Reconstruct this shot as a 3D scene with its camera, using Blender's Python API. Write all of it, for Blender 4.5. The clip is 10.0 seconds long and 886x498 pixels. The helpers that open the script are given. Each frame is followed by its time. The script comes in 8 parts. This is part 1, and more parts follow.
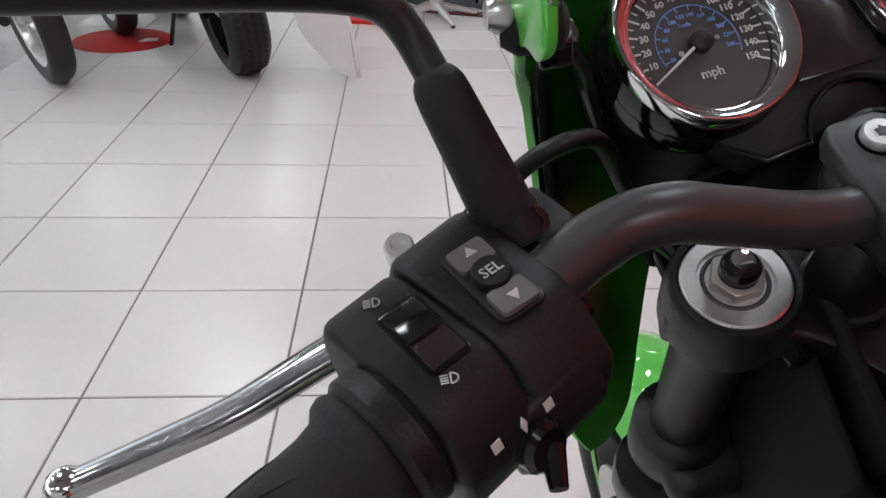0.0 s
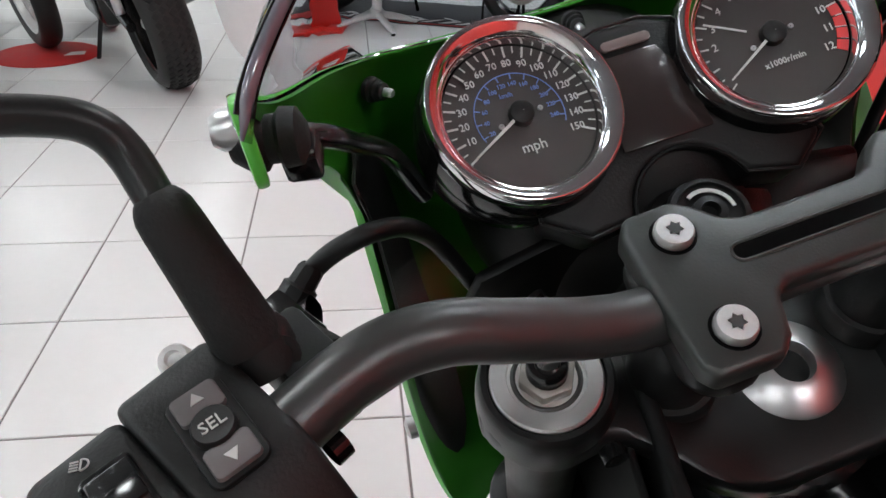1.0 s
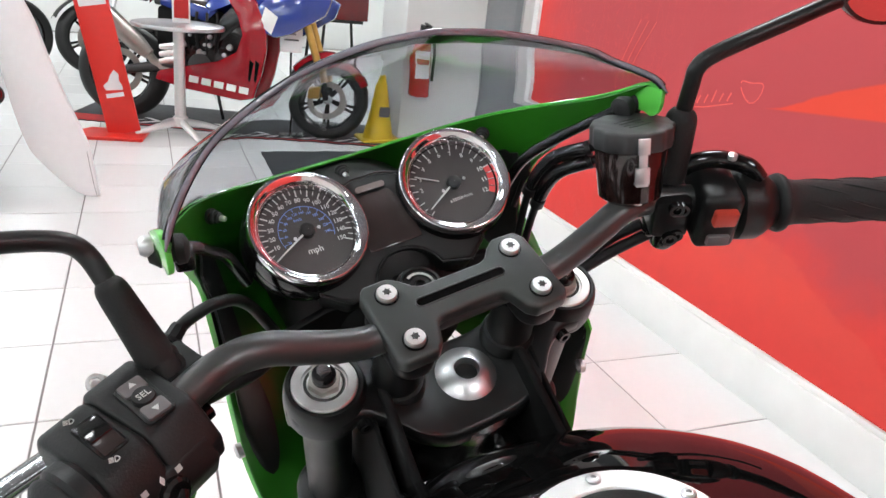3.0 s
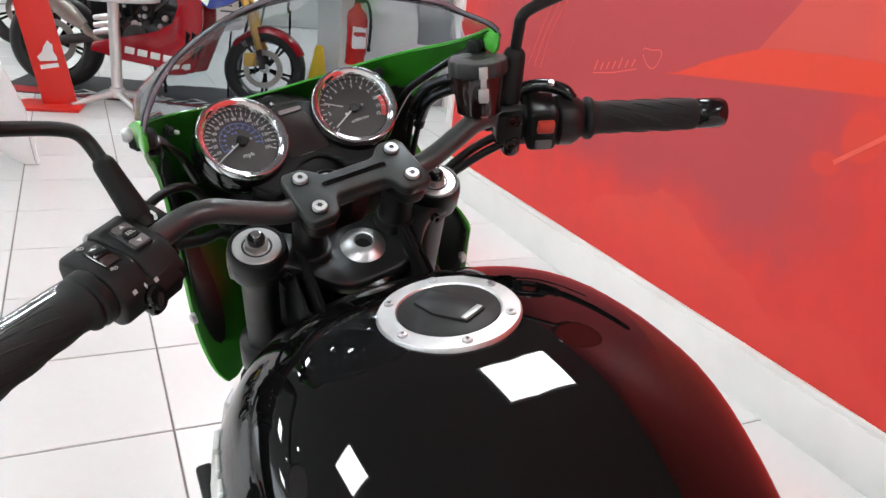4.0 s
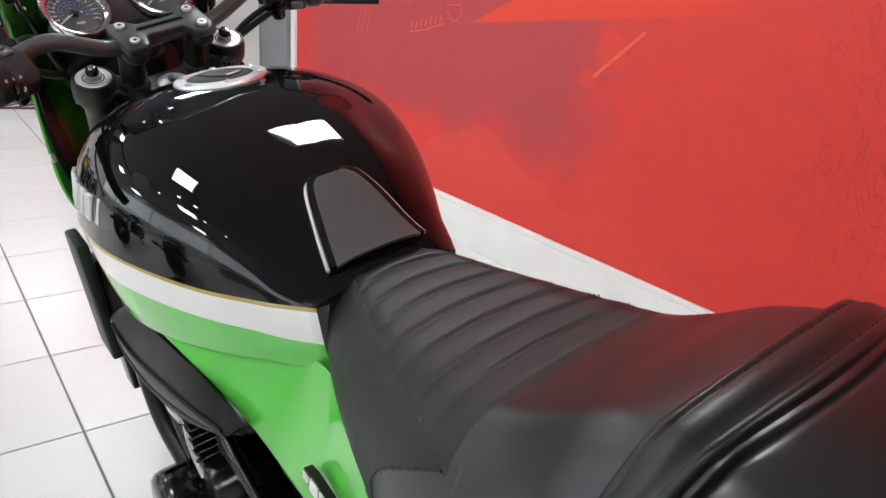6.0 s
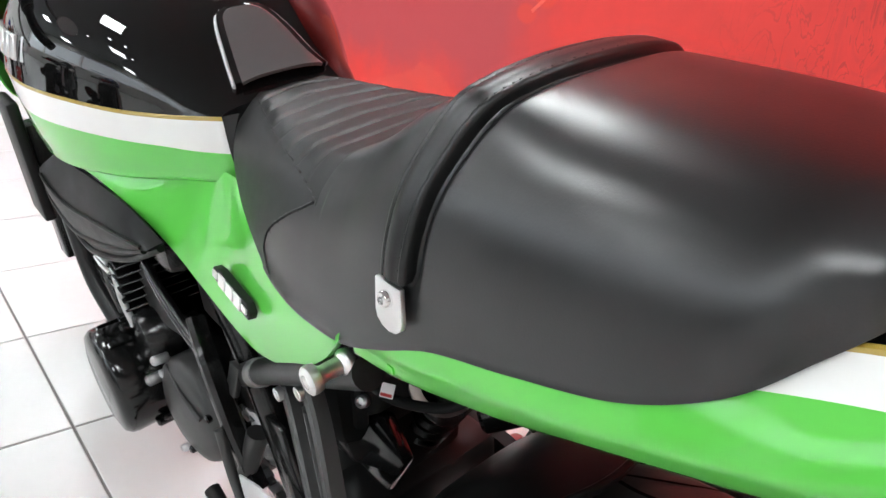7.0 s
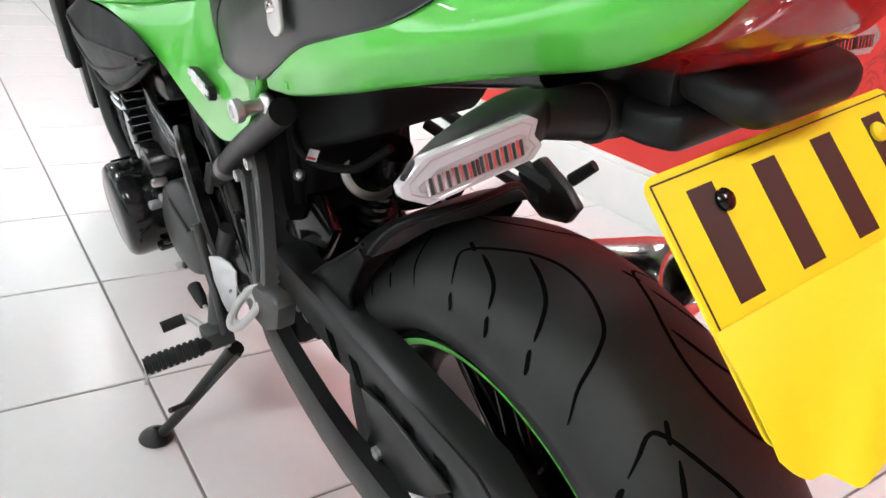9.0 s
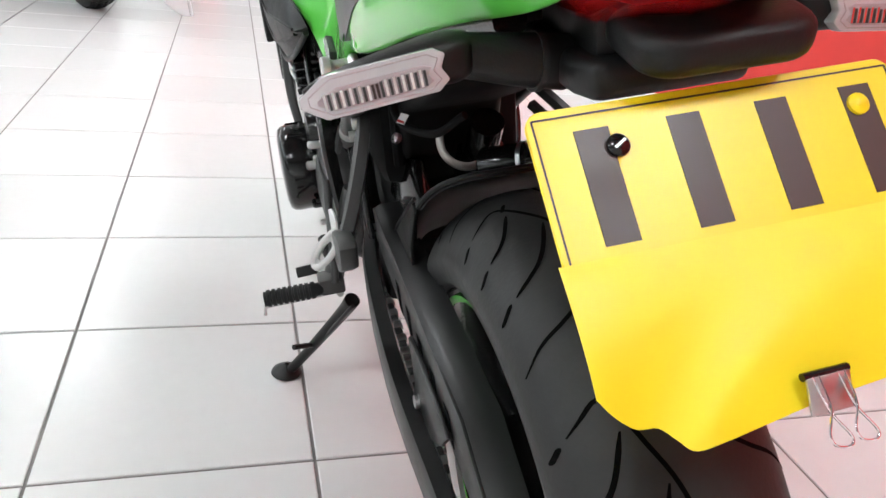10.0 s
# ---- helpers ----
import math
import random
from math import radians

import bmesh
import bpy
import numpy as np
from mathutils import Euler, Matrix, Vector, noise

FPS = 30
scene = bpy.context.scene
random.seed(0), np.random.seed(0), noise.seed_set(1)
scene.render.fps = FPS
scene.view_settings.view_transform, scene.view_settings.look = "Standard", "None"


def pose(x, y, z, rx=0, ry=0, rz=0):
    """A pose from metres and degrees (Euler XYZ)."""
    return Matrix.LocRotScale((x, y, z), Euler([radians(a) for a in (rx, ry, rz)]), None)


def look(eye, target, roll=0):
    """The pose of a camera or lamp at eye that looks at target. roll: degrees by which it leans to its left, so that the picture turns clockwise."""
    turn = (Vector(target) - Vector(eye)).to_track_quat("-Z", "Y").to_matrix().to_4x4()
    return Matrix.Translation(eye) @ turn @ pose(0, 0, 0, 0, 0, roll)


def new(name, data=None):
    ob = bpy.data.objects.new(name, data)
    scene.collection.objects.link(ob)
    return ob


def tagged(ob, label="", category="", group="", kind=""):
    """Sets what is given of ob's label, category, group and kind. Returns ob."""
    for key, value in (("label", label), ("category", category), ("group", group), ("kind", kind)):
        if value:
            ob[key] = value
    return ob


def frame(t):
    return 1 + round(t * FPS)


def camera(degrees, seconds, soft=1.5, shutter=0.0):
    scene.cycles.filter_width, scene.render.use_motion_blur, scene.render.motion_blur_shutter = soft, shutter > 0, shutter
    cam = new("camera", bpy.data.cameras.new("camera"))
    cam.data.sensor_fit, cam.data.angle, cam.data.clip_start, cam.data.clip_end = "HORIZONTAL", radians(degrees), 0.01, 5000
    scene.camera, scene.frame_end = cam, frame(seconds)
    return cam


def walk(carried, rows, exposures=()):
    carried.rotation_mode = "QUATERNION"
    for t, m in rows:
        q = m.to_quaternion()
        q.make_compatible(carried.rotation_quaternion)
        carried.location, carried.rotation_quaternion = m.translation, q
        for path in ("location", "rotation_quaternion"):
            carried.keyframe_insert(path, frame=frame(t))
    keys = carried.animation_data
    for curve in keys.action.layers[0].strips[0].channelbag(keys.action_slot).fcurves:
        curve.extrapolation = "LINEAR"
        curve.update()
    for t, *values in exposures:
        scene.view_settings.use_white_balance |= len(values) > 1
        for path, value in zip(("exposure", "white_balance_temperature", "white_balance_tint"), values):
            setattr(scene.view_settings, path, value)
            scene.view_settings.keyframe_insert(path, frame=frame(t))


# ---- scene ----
cam = camera(62.2, 10.0)
PATH = [
    (0, (-0.167, 0.451, 1.094), (-0.048, 2.186, 0.107), 1.9),
    (0.5, (-0.131, 0.467, 1.106), (0.023, 2.194, 0.11), 2.7),
    (1, (-0.098, 0.485, 1.12), (0.143, 2.213, 0.143), 2.1),
    (1.5, (-0.064, 0.495, 1.149), (0.278, 2.226, 0.206), 3.1),
    (2, (-0.052, 0.47, 1.18), (0.396, 2.214, 0.308), 3.5),
    (2.2, (-0.058, 0.446, 1.194), (0.444, 2.188, 0.35), 4.1),
    (3.3, (-0.159, 0.199, 1.216), (0.648, 1.901, 0.545), 6.8),
    (3.5, (-0.169, 0.156, 1.225), (0.671, 1.829, 0.522), 7.2),
    (4, (-0.17, 0.045, 1.212), (0.699, 1.688, 0.472), 7.0),
    (4.5, (-0.189, -0.089, 1.207), (0.674, 1.55, 0.452), 4.2),
    (5, (-0.216, -0.204, 1.189), (0.711, 1.407, 0.45), 4.9),
    (5.2, (-0.241, -0.257, 1.17), (0.732, 1.333, 0.446), 6.1),
    (6.3, (-0.251, -0.449, 1.055), (0.939, 1.001, 0.363), 4.4),
    (6.5, (-0.245, -0.479, 1.025), (0.96, 0.954, 0.323), 5.5),
    (7, (-0.269, -0.554, 0.984), (0.948, 0.842, 0.228), 5.6),
    (7.5, (-0.309, -0.681, 0.948), (0.942, 0.668, 0.163), 7.6),
    (8, (-0.318, -0.74, 0.925), (0.894, 0.625, 0.108), 6.5),
    (8.5, (-0.304, -0.792, 0.907), (0.884, 0.611, 0.12), 7.0),
    (9, (-0.269, -0.821, 0.867), (0.825, 0.641, 0.052), 7.2),
    (9.5, (-0.186, -0.862, 0.841), (0.705, 0.706, -0.024), 8.3),
    (10, (-0.124, -0.943, 0.856), (0.422, 0.779, -0.002), 7.1),
]
walk(cam, [(t, look(e, g, r)) for t, e, g, r in PATH], exposures=[(0, -0.45), (0.5, -0.5), (1.0, -0.2), (1.5, 0.3), (2.0, 0.48), (3.5, 0.24), (4.5, 0.12), (5.0, 0.2), (6.5, 0.05), (7.0, 0.42), (7.5, 0.5), (8.5, 0.42), (9.0, 0.45), (9.5, 0.45), (10.0, 0.42)])

# ---- world and light ----
world = bpy.data.worlds.new("world")
scene.world = world
world.use_nodes = True
world.node_tree.nodes["Background"].inputs[0].default_value = (0.75, 0.85, 1.0, 1)
world.node_tree.nodes["Background"].inputs[1].default_value = 0.6
CEILING = 3.3
PANEL_GLOW = 33.0
WINDOW_POWER = 60.0


# ---- materials ----
def mat(name, col, rough=0.5, metal=0.0, coat=0.0, var=0.12, scale=30.0, bump=0.0, bscale=200.0, rvar=0.08, coarse=4.0, spec=0.5):
    """A surface with grain at two scales: colour, gloss and fine relief."""
    m = bpy.data.materials.new(name)
    m.use_nodes = True
    nt = m.node_tree
    p = nt.nodes["Principled BSDF"]
    tc = nt.nodes.new("ShaderNodeTexCoord")
    fine = nt.nodes.new("ShaderNodeTexNoise")
    fine.inputs["Scale"].default_value = scale
    fine.inputs["Detail"].default_value = 5
    big = nt.nodes.new("ShaderNodeTexNoise")
    big.inputs["Scale"].default_value = coarse
    big.inputs["Detail"].default_value = 3
    for n in (fine, big):
        nt.links.new(tc.outputs["Object"], n.inputs["Vector"])
    add = nt.nodes.new("ShaderNodeMath")
    add.operation = "ADD"
    nt.links.new(fine.outputs["Fac"], add.inputs[0])
    nt.links.new(big.outputs["Fac"], add.inputs[1])
    mr = nt.nodes.new("ShaderNodeMapRange")
    mr.inputs["From Min"].default_value, mr.inputs["From Max"].default_value = 0.6, 1.4
    mr.inputs["To Min"].default_value, mr.inputs["To Max"].default_value = 1 - var, 1 + var
    nt.links.new(add.outputs[0], mr.inputs["Value"])
    mul = nt.nodes.new("ShaderNodeVectorMath")
    mul.operation = "SCALE"
    mul.inputs[0].default_value = col[:3]
    nt.links.new(mr.outputs[0], mul.inputs["Scale"])
    nt.links.new(mul.outputs[0], p.inputs["Base Color"])
    rr = nt.nodes.new("ShaderNodeMapRange")
    rr.inputs["From Min"].default_value, rr.inputs["From Max"].default_value = 0.6, 1.4
    rr.inputs["To Min"].default_value = max(0.02, rough - rvar)
    rr.inputs["To Max"].default_value = min(1.0, rough + rvar)
    nt.links.new(add.outputs[0], rr.inputs["Value"])
    nt.links.new(rr.outputs[0], p.inputs["Roughness"])
    p.inputs["Metallic"].default_value = metal
    p.inputs["Coat Weight"].default_value = coat
    p.inputs["Coat Roughness"].default_value = 0.03
    p.inputs["Specular IOR Level"].default_value = spec
    if bump:
        bn = nt.nodes.new("ShaderNodeTexNoise")
        bn.inputs["Scale"].default_value = bscale
        bn.inputs["Detail"].default_value = 3
        nt.links.new(tc.outputs["Object"], bn.inputs["Vector"])
        bu = nt.nodes.new("ShaderNodeBump")
        bu.inputs["Strength"].default_value = bump
        bu.inputs["Distance"].default_value = 0.002
        nt.links.new(bn.outputs["Fac"], bu.inputs["Height"])
        nt.links.new(bu.outputs["Normal"], p.inputs["Normal"])
    return m


def glow(name, col, power):
    m = bpy.data.materials.new(name)
    m.use_nodes = True
    p = m.node_tree.nodes["Principled BSDF"]
    p.inputs["Base Color"].default_value = (*col, 1)
    p.inputs["Emission Color"].default_value = (*col, 1)
    p.inputs["Emission Strength"].default_value = power
    return m


def glass(name, col, rough=0.02, ior=1.45):
    m = bpy.data.materials.new(name)
    m.use_nodes = True
    p = m.node_tree.nodes["Principled BSDF"]
    p.inputs["Base Color"].default_value = (*col, 1)
    p.inputs["Transmission Weight"].default_value = 1.0
    p.inputs["Roughness"].default_value = rough
    p.inputs["IOR"].default_value = ior
    return m


M_BLACK_PAINT = mat("black_paint", (0.003, 0.003, 0.003), 0.12, coat=1.0, var=0.05, rvar=0.02, spec=0.0)
M_GREEN = mat("green_paint", (0.10, 0.54, 0.062), 0.4, coat=1.0, var=0.04, rvar=0.03, bump=0.02, bscale=60, spec=0.2)
# uncoated plastic inside the cowl; the shade in there is put into this green
M_GREEN_SHADED = mat("shaded_green_plastic", (0.018, 0.13, 0.008), 0.33, var=0.06, rvar=0.03, spec=0.3)
M_WHITE_PAINT = mat("white_paint", (0.8, 0.8, 0.77), 0.33, coat=1.0, var=0.03, rvar=0.03)
M_GOLD = mat("gold_line", (0.42, 0.29, 0.05), 0.33, coat=1.0, var=0.05, rvar=0.03)
M_VINYL = mat("seat_vinyl", (0.006, 0.006, 0.0062), 0.32, var=0.1, scale=40, spec=0.7, bump=0.05, bscale=700, rvar=0.02)
M_VINYL_GRAIN = mat("grained_vinyl", (0.0085, 0.0085, 0.0088), 0.46, var=0.15, scale=60, rvar=0.04, spec=0.38, bump=0.14, bscale=900)
M_VINYL2 = mat("strap_vinyl", (0.007, 0.007, 0.007), 0.36, var=0.1, scale=40, rvar=0.02, spec=0.45, bump=0.06, bscale=700)
M_THREAD = mat("thread", (0.07, 0.07, 0.07), 0.7)
M_PLASTIC = mat("black_plastic", (0.007, 0.007, 0.007), 0.46, var=0.15, bump=0.12, bscale=700, spec=0.3)
M_SATIN = mat("satin_black", (0.008, 0.008, 0.008), 0.36, metal=0.0, var=0.12, bump=0.06, bscale=800, spec=0.35)
M_SHROUD = mat("shroud_plastic", (0.005, 0.005, 0.005), 0.42, var=0.12, bump=0.08, bscale=700, spec=0.22)
M_HOUSING = mat("housing_plastic", (0.008, 0.0082, 0.008), 0.44, var=0.12, bump=0.12, bscale=700, spec=0.32)
M_ANOD = mat("dark_anodised", (0.052, 0.055, 0.052), 0.36, metal=0.6, var=0.08, bump=0.06, bscale=900, rvar=0.06)
M_BAR = mat("bar_black", (0.075, 0.075, 0.074), 0.33, metal=0.6, var=0.1, rvar=0.03)
M_GLOSS_PLASTIC = mat("gloss_plastic", (0.006, 0.006, 0.006), 0.13, var=0.1, rvar=0.04)
M_RUBBER = mat("rubber", (0.013, 0.013, 0.013), 0.6, var=0.15, bump=0.2, bscale=500, spec=0.3)
M_TYRE = mat("tyre_rubber", (0.019, 0.019, 0.0185), 0.5, var=0.25, scale=60, bump=0.12, bscale=250, spec=0.32)
M_GROOVE = mat("tyre_groove", (0.002, 0.002, 0.002), 0.9, spec=0.05)
M_CHROME = mat("chrome", (0.86, 0.86, 0.86), 0.09, metal=1.0, var=0.02, rvar=0.02)
M_BOLT = mat("bright_zinc", (0.86, 0.86, 0.85), 0.37, metal=1.0, var=0.1, scale=300, bump=0.05, bscale=900, rvar=0.06)
M_POLISH = mat("polished_steel", (0.62, 0.60, 0.58), 0.16, metal=1.0, var=0.1, scale=60, rvar=0.06)
M_STEEL = mat("steel", (0.6, 0.6, 0.6), 0.34, metal=1.0, var=0.1, scale=90, rvar=0.05)
M_ALU = mat("brushed_aluminium", (0.8, 0.8, 0.79), 0.37, metal=1.0, var=0.06, scale=120, bump=0.04, bscale=400, rvar=0.06)
M_ALU_MATT = mat("cast_aluminium", (0.55, 0.55, 0.54), 0.45, metal=0.8, var=0.1)
M_ENGINE = mat("engine_black", (0.006, 0.006, 0.006), 0.2, var=0.2, scale=60, bump=0.12, bscale=300, spec=0.5, rvar=0.05)
M_ENGINE_GREY = mat("engine_grey", (0.05, 0.05, 0.049), 0.42, metal=0.4, var=0.12, bump=0.12, bscale=400)
M_DIAL = mat("dial_face", (0.026, 0.020, 0.019), 0.55, var=0.06)
M_INK = mat("white_ink", (0.5, 0.5, 0.485), 0.6, var=0.03)
M_BLUE_INK = mat("blue_ink", (0.12, 0.2, 0.5), 0.6, var=0.05)
M_RED_INK = mat("red_ink", (0.5, 0.03, 0.03), 0.5, var=0.05)
M_LCD = mat("lcd_panel", (0.030, 0.021, 0.020), 0.16, var=0.08, rvar=0.03, spec=0.5)
M_PAD = mat("tank_pad", (0.085, 0.081, 0.081), 0.16, var=0.06, rvar=0.02, coat=0.4)
M_TRIM = mat("silver_edge", (0.62, 0.62, 0.62), 0.34, metal=0.25, var=0.04, rvar=0.04)
M_DEEP = mat("matt_black", (0.004, 0.004, 0.004), 0.75, var=0.3, spec=0.2)
M_KEY_GREY = mat("key_grey", (0.115, 0.105, 0.105), 0.45, var=0.06)
M_REDSW = mat("red_switch", (0.5, 0.05, 0.03), 0.4, var=0.05)
M_YELLOW = mat("yellow_plate", (0.9, 0.68, 0.012), 0.35, var=0.03, rvar=0.05)
M_YELLOW_SHEET = mat("yellow_sheet", (0.9, 0.71, 0.015), 0.42, var=0.03, bump=0.05, bscale=12)
M_DARK_INK = mat("plate_ink", (0.035, 0.016, 0.012), 0.4, var=0.08)
M_LENS_RIM = mat("pale_lens", (0.48, 0.46, 0.47), 0.12, metal=0.15, var=0.08, coat=0.9, scale=80)
M_LENS_DARK = mat("lens_inner", (0.36, 0.31, 0.32), 0.18, coat=0.6, var=0.25, rvar=0.05)
M_LENS_RED = mat("red_lens", (0.26, 0.006, 0.006), 0.12, coat=0.8, var=0.1)
M_RED_BODY = mat("red_paint", (0.30, 0.003, 0.010), 0.2, coat=0.35, var=0.05, spec=0.3, rvar=0.05)
M_BLUE_BODY = mat("blue_paint", (0.012, 0.035, 0.24), 0.18, coat=1.0, var=0.05, rvar=0.05)
M_SILVER_BODY = mat("silver_paint", (0.35, 0.36, 0.38), 0.19, metal=0.6, coat=0.6, rvar=0.05)
M_TITAN = mat("dull_titanium", (0.36, 0.33, 0.3), 0.38, metal=0.9)
M_TILE = mat("white_tile", (0.74, 0.738, 0.732), 0.26, var=0.02, scale=40, coarse=2.0, rvar=0.0)
M_GROUT = mat("grout", (0.2, 0.19, 0.18), 0.85, var=0.25, scale=20)
M_SKIRT = mat("skirting_white", (0.8, 0.8, 0.78), 0.4, var=0.04, scale=8)
M_WALL_WHITE = mat("wall_white", (0.75, 0.75, 0.73), 0.6, var=0.04, scale=3)
# ceiling colour held down to dark grey, so gloss paint reflects it nearly black
M_CEIL = mat("ceiling_grey", (0.22, 0.22, 0.22), 0.8, var=0.05)
M_GREY_DOOR = mat("grey_door", (0.33, 0.35, 0.36), 0.45, var=0.05)
M_MAT_DARK = mat("dark_carpet", (0.05, 0.052, 0.055), 0.95, var=0.3, scale=150, bump=0.5, bscale=400)
M_MAT_PRINT = mat("black_rubber_mat", (0.02, 0.02, 0.025), 0.7, var=0.2)
M_RED_MAT = mat("red_mat", (0.5, 0.015, 0.015), 0.6, var=0.15)
M_TOTEM = mat("red_board", (0.72, 0.03, 0.02), 0.36, var=0.04, rvar=0.05)
M_WHITE_GLOSS = mat("white_laminate", (0.8, 0.8, 0.8), 0.36, var=0.03, rvar=0.05)
M_YELLOW_CONE = mat("yellow_plastic", (0.75, 0.5, 0.02), 0.4, var=0.08)
M_EXT_RED = mat("extinguisher_red", (0.5, 0.015, 0.015), 0.18, coat=0.5, rvar=0.05)
M_TILE_RANDOM = M_TILE.node_tree

# each tile differs a little in tone
_oi = M_TILE_RANDOM.nodes.new("ShaderNodeObjectInfo")
_mr = M_TILE_RANDOM.nodes.new("ShaderNodeMapRange")
_mr.inputs["To Min"].default_value, _mr.inputs["To Max"].default_value = 0.955, 1.03
_vm = M_TILE_RANDOM.nodes.new("ShaderNodeVectorMath")
_vm.operation = "SCALE"
_bsdf = M_TILE_RANDOM.nodes["Principled BSDF"]
_src = _bsdf.inputs["Base Color"].links[0].from_socket
M_TILE_RANDOM.links.new(_oi.outputs["Random"], _mr.inputs["Value"])
M_TILE_RANDOM.links.new(_src, _vm.inputs[0])
M_TILE_RANDOM.links.new(_mr.outputs[0], _vm.inputs["Scale"])
M_TILE_RANDOM.links.new(_vm.outputs[0], _bsdf.inputs["Base Color"])
# and its faint clouding starts from another place
_shift = M_TILE_RANDOM.nodes.new("ShaderNodeVectorMath")
_shift.operation = "MULTIPLY_ADD"
_shift.inputs[1].default_value = (37.0, 53.0, 11.0)
M_TILE_RANDOM.links.new(_oi.outputs["Random"], _shift.inputs[0])
for _n in [n for n in M_TILE_RANDOM.nodes if n.bl_idname == "ShaderNodeTexNoise"]:
    if _n.inputs["Vector"].links:
        M_TILE_RANDOM.links.new(_n.inputs["Vector"].links[0].from_socket, _shift.inputs[2])
        M_TILE_RANDOM.links.new(_shift.outputs[0], _n.inputs["Vector"])

M_SCREEN = glass("smoked_screen", (0.60, 0.63, 0.66), 0.0, 1.12)
M_SCREEN_EDGE = mat("acrylic_edge", (0.17, 0.17, 0.20), 0.08, var=0.35, scale=70, coat=1.0)
M_DIAL_GLASS = glass("dial_glass", (1, 1, 1), 0.0, 1.2)
M_PANEL = glow("light_panel", (0.94, 0.985, 1.0), PANEL_GLOW)
M_SPOT = glow("spot_light", (0.97, 0.985, 1.0), PANEL_GLOW * 2)
M_WINDOW = glow("window_daylight", (0.85, 0.93, 1.0), 0.8)
M_LEVER = mat("polished_lever", (0.40, 0.40, 0.41), 0.13, metal=1.0, var=0.05)
M_SMOKE = mat("smoky_plastic", (0.03, 0.03, 0.03), 0.5, var=0.25, scale=120, bump=0.1, bscale=500)
M_TANK_BROWN = mat("brown_tinted_plastic", (0.014, 0.006, 0.005), 0.1, var=0.1, rvar=0.03, coat=0.5)
M_LED = mat("led_window", (0.17, 0.135, 0.13), 0.12, coat=0.8)


# ---- shape helpers ----
def V(*a):
    return Vector(a)


def spline(points, n):
    """n points evenly by index along a Catmull-Rom curve through the points."""
    pts = [Vector(p) for p in points]
    out = []
    for k in range(n):
        s = k / (n - 1) * (len(pts) - 1)
        i = min(int(s), len(pts) - 2)
        u = s - i
        a, b = pts[i], pts[i + 1]
        p0 = pts[i - 1] if i else a * 2 - b
        p3 = pts[i + 2] if i + 2 < len(pts) else b * 2 - a
        out.append(0.5 * (2 * a + (b - p0) * u + (2 * p0 - 5 * a + 4 * b - p3) * u * u + (3 * a - p0 - 3 * b + p3) * u ** 3))
    return out


def sheet(rows, closed=False, caps=False, mats=None):
    """A surface through rows of equal length; mats gives the material of each strip along the rows."""
    bm = bmesh.new()
    vs = [[bm.verts.new(p) for p in r] for r in rows]
    n = len(rows[0])
    for a, b in zip(vs, vs[1:]):
        for j in range(n if closed else n - 1):
            k = (j + 1) % n
            f = bm.faces.new((a[j], a[k], b[k], b[j]))
            if mats:
                f.material_index = mats[j]
    if caps:
        for r in (vs[0], vs[-1]):
            try:
                bm.faces.new(r)
            except ValueError:
                pass
    bmesh.ops.remove_doubles(bm, verts=bm.verts, dist=1e-6)
    bmesh.ops.recalc_face_normals(bm, faces=bm.faces)
    return bm


def thick(bm, t):
    bmesh.ops.solidify(bm, geom=bm.faces[:], thickness=t)
    return bm


def tube(points, r, n=12, res=0):
    """A round bar along points; r is one radius or one for each point."""
    pts = spline(points, res) if res else [Vector(p) for p in points]
    if isinstance(r, (int, float)):
        rs = [r] * len(pts)
    else:
        rs = [v[0] for v in spline([(q, 0, 0) for q in r], len(pts))] if len(r) != len(pts) else r
    rows = []
    up = Vector((0.12, 0.31, 0.94))
    for i, p in enumerate(pts):
        d = (pts[min(i + 1, len(pts) - 1)] - pts[max(i - 1, 0)]).normalized()
        a = up - d * up.dot(d)
        if a.length < 0.05:
            a = Vector((1, 0.1, 0)) - d * Vector((1, 0.1, 0)).dot(d)
        a.normalize()
        up = a
        b = d.cross(a)
        rows.append([p + rs[i] * (math.cos(2 * math.pi * k / n) * a + math.sin(2 * math.pi * k / n) * b) for k in range(n)])
    return sheet(rows, closed=True, caps=True)


def axis(p, d, up=(0, 0, 1)):
    """A frame at p whose z points along d."""
    d = Vector(d).normalized()
    x = Vector(up).cross(d)
    if x.length < 1e-4:
        x = Vector((1, 0, 0)).cross(d)
    if x.length < 1e-4:
        x = Vector((0, 1, 0)).cross(d)
    x.normalize()
    y = d.cross(x)
    m = Matrix((x, y, d)).transposed().to_4x4()
    m.translation = p
    return m


def lathe(profile, n=32, m=None):
    """A turned body: (radius, height) pairs round z."""
    rows = [[Vector((r * math.cos(2 * math.pi * k / n), r * math.sin(2 * math.pi * k / n), z)) for k in range(n)] for r, z in profile]
    bm = sheet(rows, closed=True)
    if m is not None:
        bm.transform(m)
    return bm


